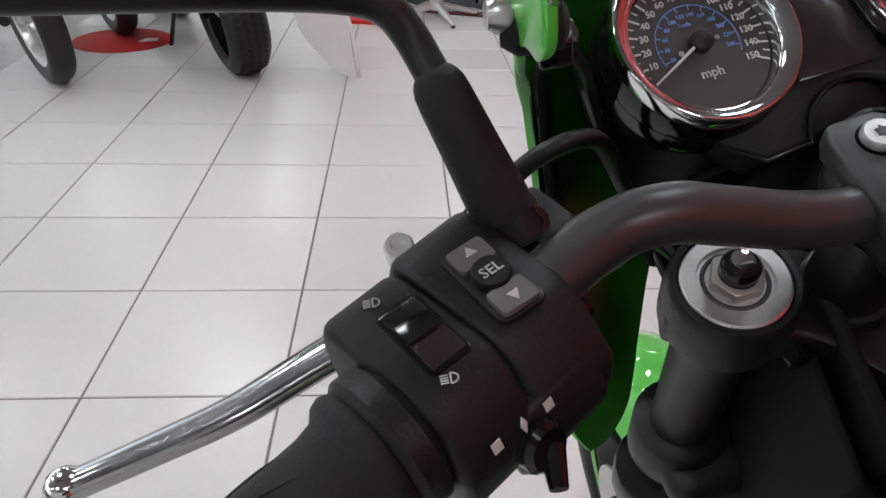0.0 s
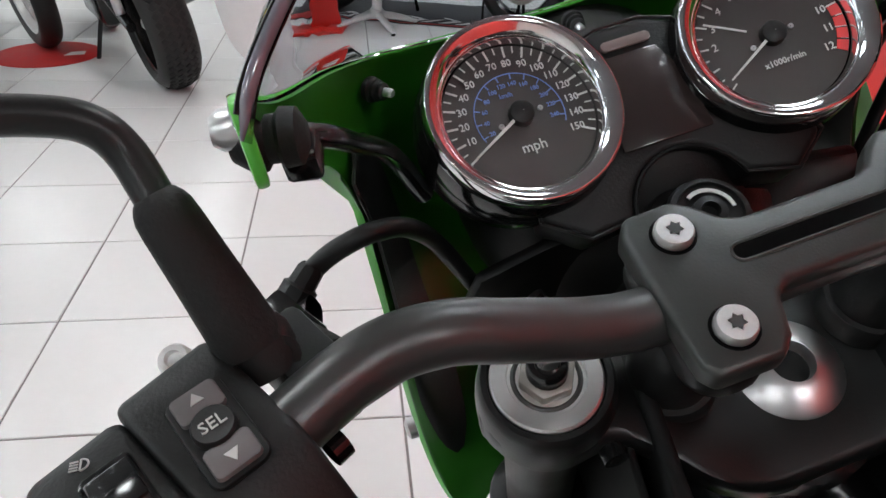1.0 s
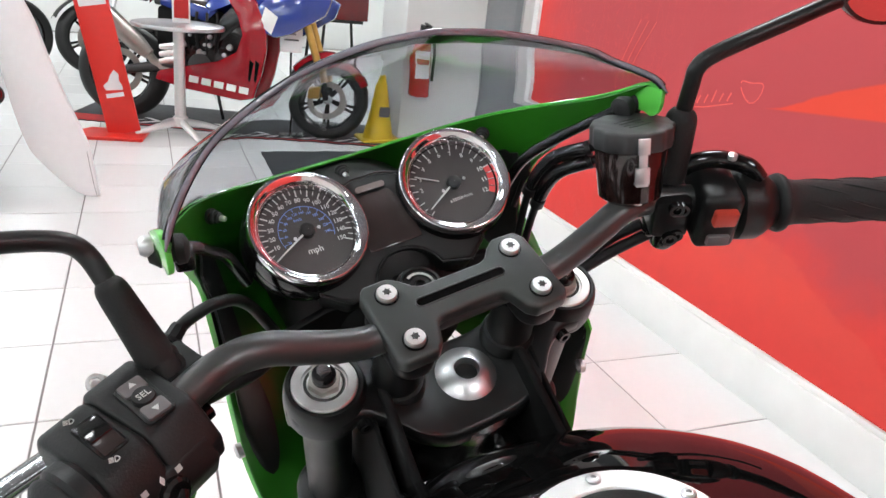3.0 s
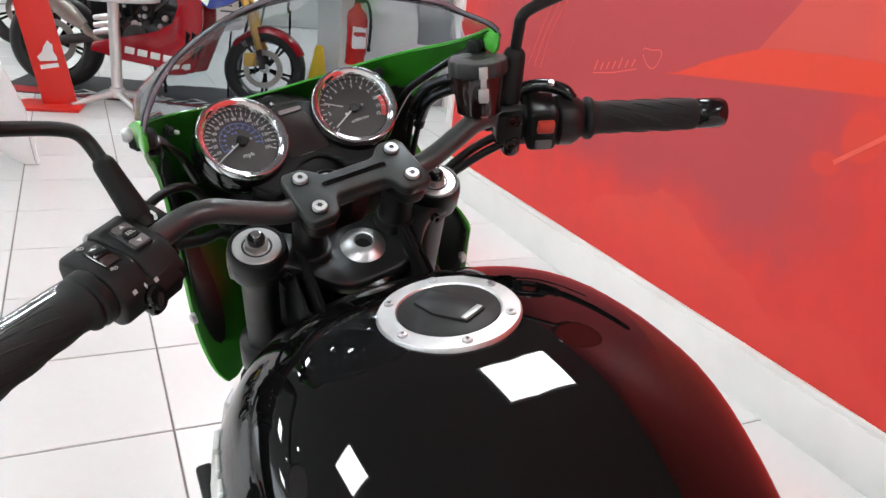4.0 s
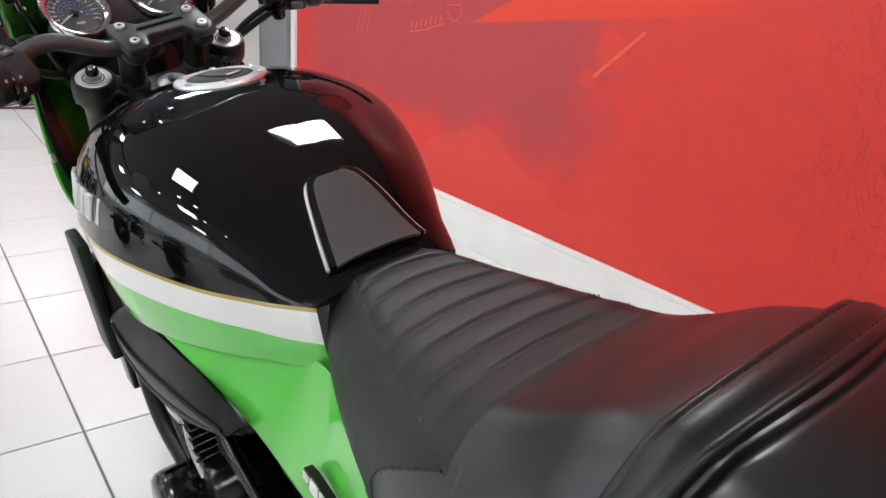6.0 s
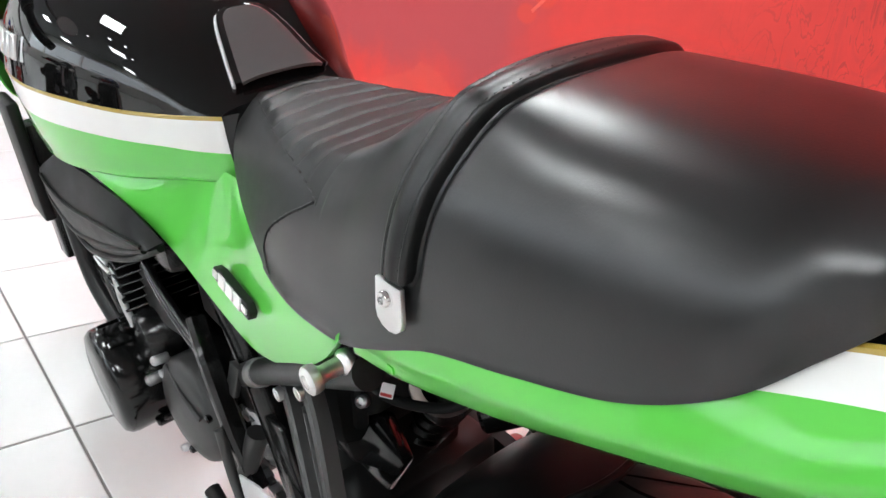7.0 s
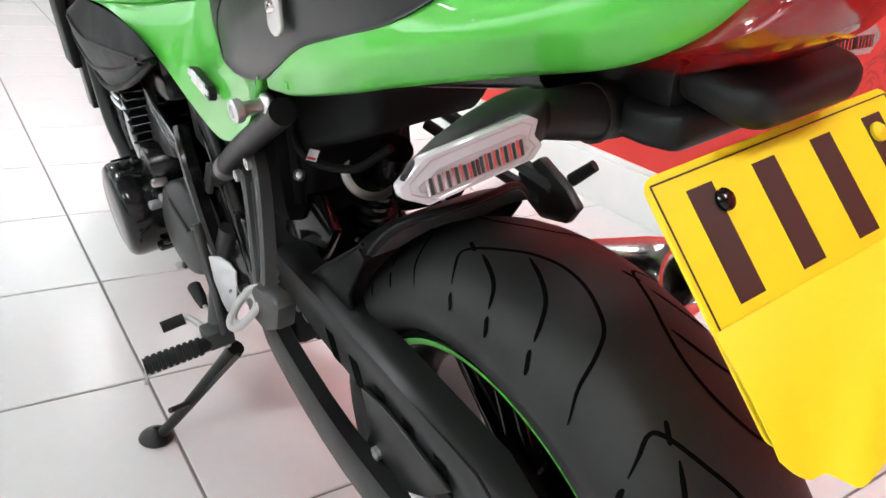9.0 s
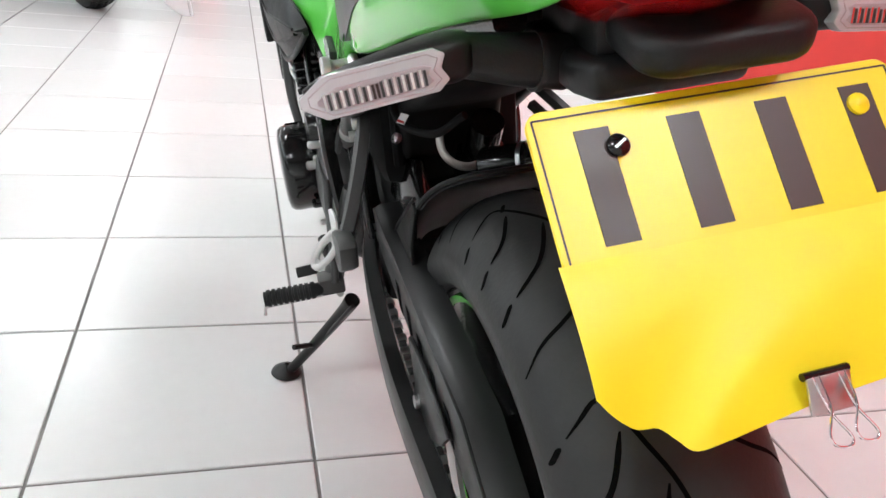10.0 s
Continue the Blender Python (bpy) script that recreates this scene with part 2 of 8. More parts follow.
def prism(poly, z0, z1, m=None, bevel=0.0, seg=2):
    """A plate: an outline in x and y between two heights, with rounded edges."""
    bm = bmesh.new()
    lo = [bm.verts.new((p[0], p[1], z0)) for p in poly]
    hi = [bm.verts.new((p[0], p[1], z1)) for p in poly]
    n = len(poly)
    bm.faces.new(lo[::-1])
    bm.faces.new(hi)
    for i in range(n):
        bm.faces.new((lo[i], lo[(i + 1) % n], hi[(i + 1) % n], hi[i]))
    bmesh.ops.recalc_face_normals(bm, faces=bm.faces)
    if bevel:
        es = [e for e in bm.edges if len(e.link_faces) == 2 and e.calc_face_angle(0) > 0.6]
        bmesh.ops.bevel(bm, geom=es, offset=bevel, segments=seg, profile=0.5, affect="EDGES", clamp_overlap=True)
    if m is not None:
        bm.transform(m)
    return bm


def box(x0, x1, y0, y1, z0, z1, m=None, bevel=0.0, seg=2):
    return prism([(x0, y0), (x1, y0), (x1, y1), (x0, y1)], z0, z1, m, bevel, seg)


def rounded(x0, x1, y0, y1, r, n=5):
    """The outline of a rectangle with round corners."""
    out = []
    for cx, cy, a0 in ((x1 - r, y1 - r, 0), (x0 + r, y1 - r, 90), (x0 + r, y0 + r, 180), (x1 - r, y0 + r, 270)):
        for k in range(n + 1):
            a = radians(a0 + 90 * k / n)
            out.append((cx + r * math.cos(a), cy + r * math.sin(a)))
    return out


def join(*bms):
    """Several pieces of one part in one mesh."""
    out = bms[0]
    for b in bms[1:]:
        me = bpy.data.meshes.new("tmp")
        b.to_mesh(me)
        b.free()
        out.from_mesh(me)
        bpy.data.meshes.remove(me)
    return out


def mirrored(bm):
    """A copy of a body on the other side of the middle plane."""
    b = bm.copy()
    bmesh.ops.scale(b, vec=(-1, 1, 1), verts=b.verts)
    bmesh.ops.reverse_faces(b, faces=b.faces)
    return b


def part(name, bm, material, parent=None, label="", m=None, sharp=40, kind=""):
    """Links a bmesh as one object, under a thing or a part where one is given."""
    if m is not None:
        bm.transform(m)
    me = bpy.data.meshes.new(name)
    bm.to_mesh(me)
    bm.free()
    for q in material if isinstance(material, (list, tuple)) else [material]:
        me.materials.append(q)
    me.shade_smooth()
    me.set_sharp_from_angle(angle=radians(sharp))
    ob = new(name, me)
    if parent is not None:
        ob.parent = parent
    return tagged(ob, label, kind=kind)


def thing(name, m, label, category, group=""):
    ob = new(name)
    ob.matrix_world = m
    return tagged(ob, label, category, group)


def rib_bar(points, w, h, side):
    """A cast bar of eight sided section that faces sideways."""
    pts = spline(points, 16)
    out = []
    for i, p in enumerate(pts):
        d = (pts[min(i + 1, 15)] - pts[max(i - 1, 0)]).normalized()
        a = (V(side, 0, 0) - d * V(side, 0, 0).dot(d)).normalized()
        b = d.cross(a)
        out.append([p + a * h * u + b * w * v for u, v in ((-1, -0.8), (0.4, -1), (0.9, -0.7), (1, -0.3), (1, 0.3), (0.9, 0.7), (0.4, 1), (-1, 0.8))])
    return sheet(out, closed=True, caps=True)


def lettering(text, size, m, depth=0.0002):
    """Letters as a flat mesh, centred, in the built-in font."""
    cu = bpy.data.curves.new("letters", "FONT")
    cu.body, cu.size, cu.extrude, cu.align_x, cu.align_y = text, size, depth, "CENTER", "CENTER"
    cu.resolution_u = 2
    ob = bpy.data.objects.new("letters", cu)
    scene.collection.objects.link(ob)
    me = bpy.data.meshes.new_from_object(ob.evaluated_get(bpy.context.evaluated_depsgraph_get()))
    bm = bmesh.new()
    bm.from_mesh(me)
    bm.transform(m)
    bpy.data.objects.remove(ob)
    bpy.data.curves.remove(cu)
    bpy.data.meshes.remove(me)
    return bm


# ---- the room ----
T = 0.43
WALL_X = 1.67


def structure(name, bm, material, label=""):
    ob = part(name, bm, material, None, label, sharp=30)
    ob["kind"] = "structure"
    return ob


floor = structure("floor", box(-7.5, 4.4, -5, 11.5, -0.2, -0.0035), M_GROUT, "pale glossy square floor tiles with thin grey grout lines")
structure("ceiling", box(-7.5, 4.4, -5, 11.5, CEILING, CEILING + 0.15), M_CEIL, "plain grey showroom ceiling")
wall_red_mat = mat("red_wall_print", (0.68, 0.05, 0.042), 0.5, var=0.08, scale=14, coarse=1.5, bump=0.03, bscale=40, spec=0.25)
wall_red = structure("wall_east", box(WALL_X + 0.012, WALL_X + 0.14, -5, 3.62, 0, CEILING), wall_red_mat, "tall red printed display wall with faint pictures")
structure("trim", box(WALL_X - 0.006, WALL_X + 0.146, 3.62, 3.668, 0, CEILING, bevel=0.003), M_SKIRT, "white end cap of the red wall")
structure("baseboard", join(box(WALL_X - 0.012, WALL_X + 0.012, -5, 3.62, 0, 0.165, bevel=0.004), box(WALL_X - 0.004, WALL_X + 0.012, -5, 3.62, 0.165, 0.185, bevel=0.003)), M_SKIRT, "wide white skirting board along the red wall")
structure("column", box(1.66, 2.29, 5.6, 6.2, 0, CEILING, bevel=0.004), M_WALL_WHITE, "plain white painted pier")
structure("door_1", join(box(2.31, 2.66, 5.74, 5.79, 0, CEILING), box(2.36, 2.6, 5.73, 5.745, 0.12, 2.0, bevel=0.004)), M_GREY_DOOR, "flat grey door panel beside the white pier")
structure("wall_northeast", box(2.66, 4.4, 5.7, 5.85, 0, CEILING), M_WALL_WHITE, "plain white wall")
structure("wall_north", box(-7.5, 4.4, 11.35, 11.5, 0, CEILING), M_WALL_WHITE, "plain white far wall of the showroom")
structure("wall_south", box(-7.5, 4.4, -5.15, -5, 0, CEILING), M_WALL_WHITE, "plain white wall")
structure("wall_far_east", box(4.4, 4.55, -5, 11.5, 0, CEILING), M_WALL_WHITE, "plain white wall")
structure("wall_west", join(box(-7.65, -7.5, -5.15, 11.5, 0, 1.2), box(-7.65, -7.5, -5.15, 11.5, 2.75, CEILING), *[box(-7.65, -7.5, y - 0.06, y + 0.06, 1.2, 2.75) for y in (-5, -1.8, 1.4, 4.6, 7.8, 11)]), M_WALL_WHITE, "white wall of shop windows")
structure("window_1", box(-7.72, -7.68, -5.15, 11.5, 1.15, 2.8), M_WINDOW, "bright daylight outside the shop windows")

# lit ceiling panels, and rows of small round lamps
for x, y in [(x, y) for x in (-6.7, -4.17, -1.64, 0.89, 3.42) for y in (-1.97, 1.83, 5.63, 9.43)]:
    lamp = thing("ceiling_light", pose(x, y, CEILING - 0.03), "square white lit panel set in the ceiling", "ceiling light", "ceiling panels")
    part("frame", join(box(-0.31, 0.31, -0.31, -0.29, -0.01, 0.03), box(-0.31, 0.31, 0.29, 0.31, -0.01, 0.03), box(-0.31, -0.29, -0.29, 0.29, -0.01, 0.03), box(0.29, 0.31, -0.29, 0.29, -0.01, 0.03)), M_SKIRT, lamp)
    part("diffuser", box(-0.29, 0.29, -0.29, 0.29, 0.0, 0.02), M_PANEL, lamp)
for x, y in ((0.18, 4.7), (-0.35, 4.0), (-0.6, 4.8), (-2.5, 4.8), (-3.1, 3.6), (-4.5, 4.6), (-4.4, 3.65), (-3.9, 2.9), (-2.9, 1.9), (-2.8, 1.4), (-3.9, 1.2), (-3.9, 0.35), (-3.4, -0.8)):
    lamp = thing("spot_lamp", pose(x, y, CEILING - 0.05), "small round white ceiling spot lamp", "spot lamp", "ceiling spots")
    part("housing", lathe([(0.055, 0.05), (0.060, 0.0), (0.050, 0.0), (0.048, 0.02)], 20), M_SKIRT, lamp)
    part("lens", lathe([(0.048, 0.004), (0.001, 0.004)], 20), M_SPOT, lamp)

day = bpy.data.lights.new("window_light", "AREA")
day.shape, day.size, day.size_y, day.energy, day.color = "RECTANGLE", 15.0, 1.5, WINDOW_POWER, (0.88, 0.94, 1.0)
dl = new("window_light", day)
dl.matrix_world = Matrix.Translation((-7.4, 3.2, 1.97)) @ Euler((0, radians(-90), 0)).to_matrix().to_4x4() @ Matrix.Rotation(radians(90), 4, "Z")
tagged(dl, kind="structure")


# ---- the motorcycle: x to its right, y ahead, z up, leaning on its side stand ----
BIKE = pose(0.2695, -0.406, 0, 0, -11, 0.6)
bike = thing("motorcycle", BIKE, "black, white and lime green retro motorcycle leaning on its side stand", "motorcycle")
# the steered parts: z along the steering axis, y ahead of it
STEER = pose(0.0115, 1.099, 0.9747, 25, 0, 0) @ pose(0, 0, 0, 0, 0, 8.5)


def sp(name, bm, material, parent=bike, label="", sharp=40):
    return part(name, bm, material, parent, label, STEER, sharp)


# -- fuel tank: y, top, half width, gold line, white edge, lower edge
TANK = [
    (1.075, 0.895, 0.060, 0.850, 0.825, 0.790),
    (1.055, 0.920, 0.105, 0.850, 0.815, 0.770),
    (1.010, 0.950, 0.155, 0.850, 0.810, 0.755),
    (0.950, 0.972, 0.188, 0.852, 0.810, 0.748),
    (0.880, 0.978, 0.200, 0.853, 0.811, 0.747),
    (0.800, 0.972, 0.198, 0.851, 0.811, 0.749),
    (0.720, 0.955, 0.178, 0.848, 0.810, 0.754),
    (0.650, 0.930, 0.150, 0.844, 0.808, 0.760),
    (0.600, 0.900, 0.124, 0.843, 0.807, 0.766),
    (0.565, 0.872, 0.106, 0.844, 0.806, 0.769),
    (0.530, 0.853, 0.084, 0.845, 0.806, 0.770),
]
SUB = 5


def tank_row(y, zt, hw, zg, zw, zb):
    d = zt - zg
    ctrl = [(0, zt), (0.30 * hw, zt - 0.02 * d), (0.58 * hw, zt - 0.11 * d), (0.80 * hw, zt - 0.30 * d), (0.94 * hw, zt - 0.62 * d),
            (hw, zg), (hw * 1.0, zg - 0.0045), (hw * 0.985, zw), (hw * 0.94, zb + 0.012), (hw * 0.87, zb), (hw * 0.4, zb + 0.01)]
    half = spline([(x, y, z) for x, z in ctrl], (len(ctrl) - 1) * SUB + 1)
    left = [V(-p.x, p.y, p.z) for p in half]
    # the far flank tucks in a little more towards the seat
    slim = 1 - 0.16 * max(0, min(1, (0.80 - y) / 0.22)) ** 1.3
    half = [V(p.x * slim, p.y, p.z) for p in half]
    return left[::-1] + half[1:]


stations = spline([(a[0], a[1], a[2]) for a in TANK], 41)
stations2 = spline([(a[3], a[4], a[5]) for a in TANK], 41)
rows = [tank_row(*a, *b) for a, b in zip(stations, stations2)]
seg_mat = [0] * (5 * SUB) + [1] * SUB + [2] * SUB + [3] * (2 * SUB) + [0] * SUB
mats = seg_mat[::-1] + seg_mat
tank = part("fuel_tank", sheet(rows, caps=True, mats=mats), [M_BLACK_PAINT, M_GOLD, M_WHITE_PAINT, M_GREEN], bike, "gloss black tank with a gold line, white and green bands", sharp=60)


def tank_side(y, z):
    """The half width of the tank at a place on its flank."""
    r = min(rows, key=lambda q: abs(q[0].y - y))
    return min((p for p in r if p.x > 0 and p.z > 0.80), key=lambda p: abs(p.z - z)).x


# raised maker's mark as plain pale blocks on both flanks
for side in (-1, 1):
    for k, w in enumerate((0.022, 0.018, 0.024, 0.018, 0.016, 0.018, 0.018, 0.008)):
        yy = 0.985 - 0.0255 * k
        x1, x2, x3 = tank_side(yy, 0.874), tank_side(yy, 0.902), tank_side(yy + 0.03, 0.888) - tank_side(yy - 0.03, 0.888)
        mm = axis((side * ((x1 + x2) / 2 + 0.0005), yy, 0.888), (side * 0.028, -x3 * 0.028 / 0.06, x1 - x2), (0, 0, 1))
        part("tank_mark", prism([(-w / 2, -0.0145), (w / 2, -0.0145), (w / 2, 0.0145), (-w / 2, 0.0145)], -0.003, 0.0026, mm, bevel=0.0012, seg=1), M_ALU, tank, "raised pale metal block")

# -- filler cap
cap = part("filler_cap", lathe([(0.040, -0.004), (0.040, 0.0045), (0.036, 0.006), (0.001, 0.0065)], 40, pose(0.003, 0.897, 0.974, -1.5, 0, 0)), M_PLASTIC, bike, "black locking fuel cap")
CAPM = pose(0.003, 0.897, 0.974, -1.5, 0, 0)
part("cap_ring", lathe([(0.056, -0.012), (0.0565, 0.002), (0.055, 0.0045), (0.0415, 0.0055), (0.0395, 0.003), (0.0395, -0.006)], 48, CAPM), M_ALU, cap, "pale brushed metal ring")
for k in range(6):
    a = radians(20 + 60 * k)
    part("cap_bolt", join(lathe([(0.0042, 0.004), (0.0042, 0.0064), (0.0032, 0.0072), (0.0016, 0.0072), (0.0014, 0.0055), (0.0002, 0.0055)], 12, CAPM @ pose(0.0485 * math.cos(a), 0.0485 * math.sin(a), 0))), M_STEEL, cap)
part("key_flap", join(prism([(-0.012, -0.026), (0.012, -0.026), (0.017, -0.005), (0.012, 0.027), (-0.010, 0.027), (-0.016, 0.004)], 0.005, 0.0082, CAPM @ pose(0, 0, 0, 0, 0, 28), bevel=0.0012)), M_SATIN, cap)
part("flap_tab", box(-0.011, 0.011, -0.024, -0.019, 0.0080, 0.0092, CAPM @ pose(0, 0, 0, 0, 0, 28), bevel=0.0006), M_STEEL, cap)

def tank_top(x, y):
    """The height of the tank's upper surface."""
    k = min(range(len(rows) - 1), key=lambda i: abs(0.5 * (rows[i][0].y + rows[i + 1][0].y) - y))
    u = max(0, min(1, (rows[k][0].y - y) / (rows[k][0].y - rows[k + 1][0].y)))
    line = [p.lerp(q, u) for p, q in zip(rows[k], rows[k + 1])][6 * SUB:-6 * SUB]
    for p, q in zip(line, line[1:]):
        if p.x <= x <= q.x:
            return p.z + (q.z - p.z) * (x - p.x) / max(1e-6, q.x - p.x)
    return line[0].z


# -- pad at the back of the tank, with a bright edge
PADX = -0.004
PADW = spline([(0.016, 0.6285, 0), (0.026, 0.624, 0), (0.0325, 0.613, 0), (0.041, 0.588, 0), (0.052, 0.550, 0)], 26)
PU = (-1, -0.85, -0.6, -0.3, 0, 0.3, 0.6, 0.85, 1)
pad_rows = [[V(PADX + w * u, y, tank_top(PADX + w * u, y) + 0.0012 + 0.002 * (1 - abs(u) ** 3)) for u in PU] for w, y, _ in PADW]
pad = part("tank_pad", thick(sheet(pad_rows), -0.006), M_GLOSS_PLASTIC, bike, "dark glossy pad behind the filler cap")
inner = []
for w, y, _ in PADW[4:]:
    y2 = y - 0.004
    inner.append([V(PADX + (w - 0.0065) * u, y2, tank_top(PADX + (w - 0.0065) * u, y2) + 0.0050 + 0.0030 * (1 - abs(u) ** 4)) for u in PU])
part("pad_middle", thick(sheet(inner), -0.004), M_PAD, pad, "grey raised middle of the pad")
edge = [r[0] + V(-0.001, 0, 0.0016) for r in pad_rows[::-1]] + [V(PADX + 0.016 * u, 0.6285 + 0.0025 * (1 - u * u), tank_top(PADX + 0.016 * u, 0.631) + 0.0022) for u in (-0.6, -0.2, 0.2, 0.6)] + [r[-1] + V(0.0015, 0, 0.0024) for r in pad_rows]
part("pad_trim", tube(edge, 0.0024, 10), M_TRIM, pad, "bright silver edge")

# -- seat: y, top, half width of the top, shoulder height, half width of the skirt, skirt's lower edge
SEAT = [
    (0.557, 0.852, 0.030, 0.846, 0.050, 0.822),
    (0.545, 0.857, 0.046, 0.846, 0.066, 0.800),
    (0.520, 0.858, 0.058, 0.848, 0.085, 0.772),
    (0.470, 0.857, 0.072, 0.846, 0.104, 0.748),
    (0.410, 0.857, 0.088, 0.846, 0.120, 0.736),
    (0.350, 0.861, 0.100, 0.849, 0.130, 0.735),
    (0.297, 0.873, 0.103, 0.856, 0.134, 0.740),
    (0.250, 0.897, 0.100, 0.875, 0.136, 0.750),
    (0.200, 0.930, 0.100, 0.901, 0.137, 0.773),
    (0.145, 0.949, 0.098, 0.912, 0.136, 0.801),
    (0.080, 0.951, 0.094, 0.912, 0.134, 0.821),
    (0.014, 0.949, 0.088, 0.910, 0.128, 0.841),
    (-0.030, 0.946, 0.078, 0.908, 0.116, 0.864),
    (-0.055, 0.942, 0.064, 0.912, 0.098, 0.887),
    (-0.072, 0.937, 0.050, 0.916, 0.076, 0.903),
    (-0.087, 0.924, 0.014, 0.920, 0.022, 0.917),
]
sa = spline([a[:3] for a in SEAT], 401)
sb = spline([a[3:] for a in SEAT], 401)
HALF = 45


def seat_row(a, b, soft=True):
    y, zt, hw = a
    zs, wb, zb = b
    ctrl = [(0, zt), (0.45 * hw, zt - 0.001), (0.82 * hw, zt - 0.18 * (zt - zs)), (hw + 0.25 * (wb - hw), zs - 0.004), (hw + 0.7 * (wb - hw), zs - 0.25 * (zs - zb)), (wb, zb + 0.42 * (zs - zb)), (wb, zb + 0.06 * (zs - zb)), (wb - 0.004, zb), (wb * 0.6, zb + 0.006)]
    half = spline([(x, y, z) for x, z in ctrl], HALF)
    # the pillion part is one smooth round section
    k = max(0.0, min(1.0, (0.27 - y) / 0.20))
    k = k * k * (3 - 2 * k)
    if k:
        for i, p in enumerate(half):
            t = radians(90 * min(1.0, i / 33))
            ex = wb * math.sin(t) ** 0.72
            ez = zb + 0.005 + (zt - zb - 0.005) * max(0.0, math.cos(t)) ** 0.72
            if i > 33:
                ex, ez = p.x, p.z
            half[i] = V(p.x * (1 - k) + ex * k, y, p.z * (1 - k) + ez * k)
    # the pillion pad sits a little higher on the near side
    sag = 0.035 * max(0, min(1, (0.26 - y) / 0.12))
    w = lambda p: sag * min(p.x, 0.1) * max(0, min(1, (p.z - zb - 0.01) / 0.06))
    row = [V(-p.x, p.y, p.z + w(p)) for p in half][::-1] + [V(p.x, p.y, p.z - w(p)) for p in half[1:]]
    return row if soft else [p + seat_relief(p, zb) for p in row]


def seam_x(y):
    """How far from the middle the stitched seam of the rider's part runs."""
    return 0.043 + 0.074 * max(0.0, min(1.0, (0.530 - y) / 0.232)) ** 0.9


def seat_relief(p, zb):
    """Sunk seams: across the rider's part, along its border, and behind the strap."""
    out = V(0, 0, 0)
    w = seam_x(p.y)
    if 0.285 < p.y < 0.545 and p.z > 0.79:
        u = abs(p.x) / w
        if u < 1.0:
            yy = p.y + 0.016 * u ** 2.4
            ph = (0.523 - yy) / 0.0305
            d = abs(ph - round(ph)) * 0.0305
            inside = max(0.0, min(1.0, (1.0 - u) / 0.06)) * max(0.0, min(1.0, (p.y - 0.290) / 0.05)) * max(0.0, min(1.0, (0.540 - p.y) / 0.012))
            if -0.4 < ph < 7.4:
                out += V(0, 0, (0.0008 * (1 - (2 * d / 0.0305 - 1) ** 2) - 0.0021 * math.exp(-(d / 0.0021) ** 2)) * inside)
        e = (abs(p.x) - w) / 0.0032
        out += V(0, 0, -0.0016 * math.exp(-e * e))
    yc = strap_line(p.x)
    e = (p.y - (yc - 0.0205 * strap_taper(p.x))) / 0.0042
    if p.z > 0.846:
        out += V(p.x * 1.6, 0, p.z - 0.84).normalized() * (-0.0065 * math.exp(-e * e))
    return out


def strap_line(x):
    """Where the strap lies along the bike, at a distance from the middle."""
    return 0.147 + 0.026 * min(1.0, abs(x) / 0.137) ** 2.2


def strap_taper(x):
    """The strap narrows towards its two tongues."""
    return 1 - 0.28 * min(1.0, abs(x) / 0.137) ** 2


SIDE_SEAM = [(0.842, 0.300), (0.826, 0.330), (0.805, 0.362), (0.782, 0.386), (0.756, 0.395), (0.72, 0.390)]


def seam_y(z):
    """Where the seam of the side panel lies along the bike at a height."""
    for (z1, y1), (z2, y2) in zip(SIDE_SEAM, SIDE_SEAM[1:]):
        if z2 <= z <= z1:
            return y1 + (y2 - y1) * (z1 - z) / (z1 - z2)
    return 0.297 if z > 0.8 else 0.392


seat_bm = sheet([seat_row(a, b, False) for a, b in zip(sa, sb)], caps=True)
for f in seat_bm.faces:
    c = f.calc_center_median()
    # the front panel is of a duller, grained vinyl
    f.material_index = 1 if c.y > seam_y(c.z) else 0
seat = part("seat", seat_bm, [M_VINYL, M_VINYL_GRAIN], bike, "black vinyl stepped seat with stitched ribs", sharp=80)


def seat_top(x, y):
    """The height of the seat's surface."""
    for (a, b), (c, d) in zip(zip(sa, sb), zip(sa[1:], sb[1:])):
        if c[0] <= y <= a[0]:
            u = (a[0] - y) / (a[0] - c[0])
            r1, r2 = seat_row(a, b), seat_row(c, d)
            best = min(((1 - u) * p + u * q for p, q in zip(r1[8:-8], r2[8:-8])), key=lambda p: abs(p.x - x))
            return best.z
    return 0.85


def flank_point(y, z, side):
    """A place on the seat's flank at a given height."""
    row = seat_row(*min(zip(sa, sb), key=lambda r: abs(r[0][0] - y)))
    low = row[:HALF - 6] if side < 0 else row[HALF + 6:]
    for p, q in zip(low, low[1:]):
        if min(p.z, q.z) <= z <= max(p.z, q.z):
            return p.lerp(q, (z - p.z) / (q.z - p.z))
    return min(low, key=lambda q: abs(q.z - z))


# pale stitches: short threads along the seams
def stitches(points, pitch=0.0042, r=0.00055):
    bits, run = [], 0.0
    for a, b in zip(points, points[1:]):
        run += (b - a).length
        if run >= pitch:
            run = 0.0
            d = (b - a).normalized() * pitch * 0.34
            bits.append(tube([a - d, a + d], r, 5))
    return join(*bits)


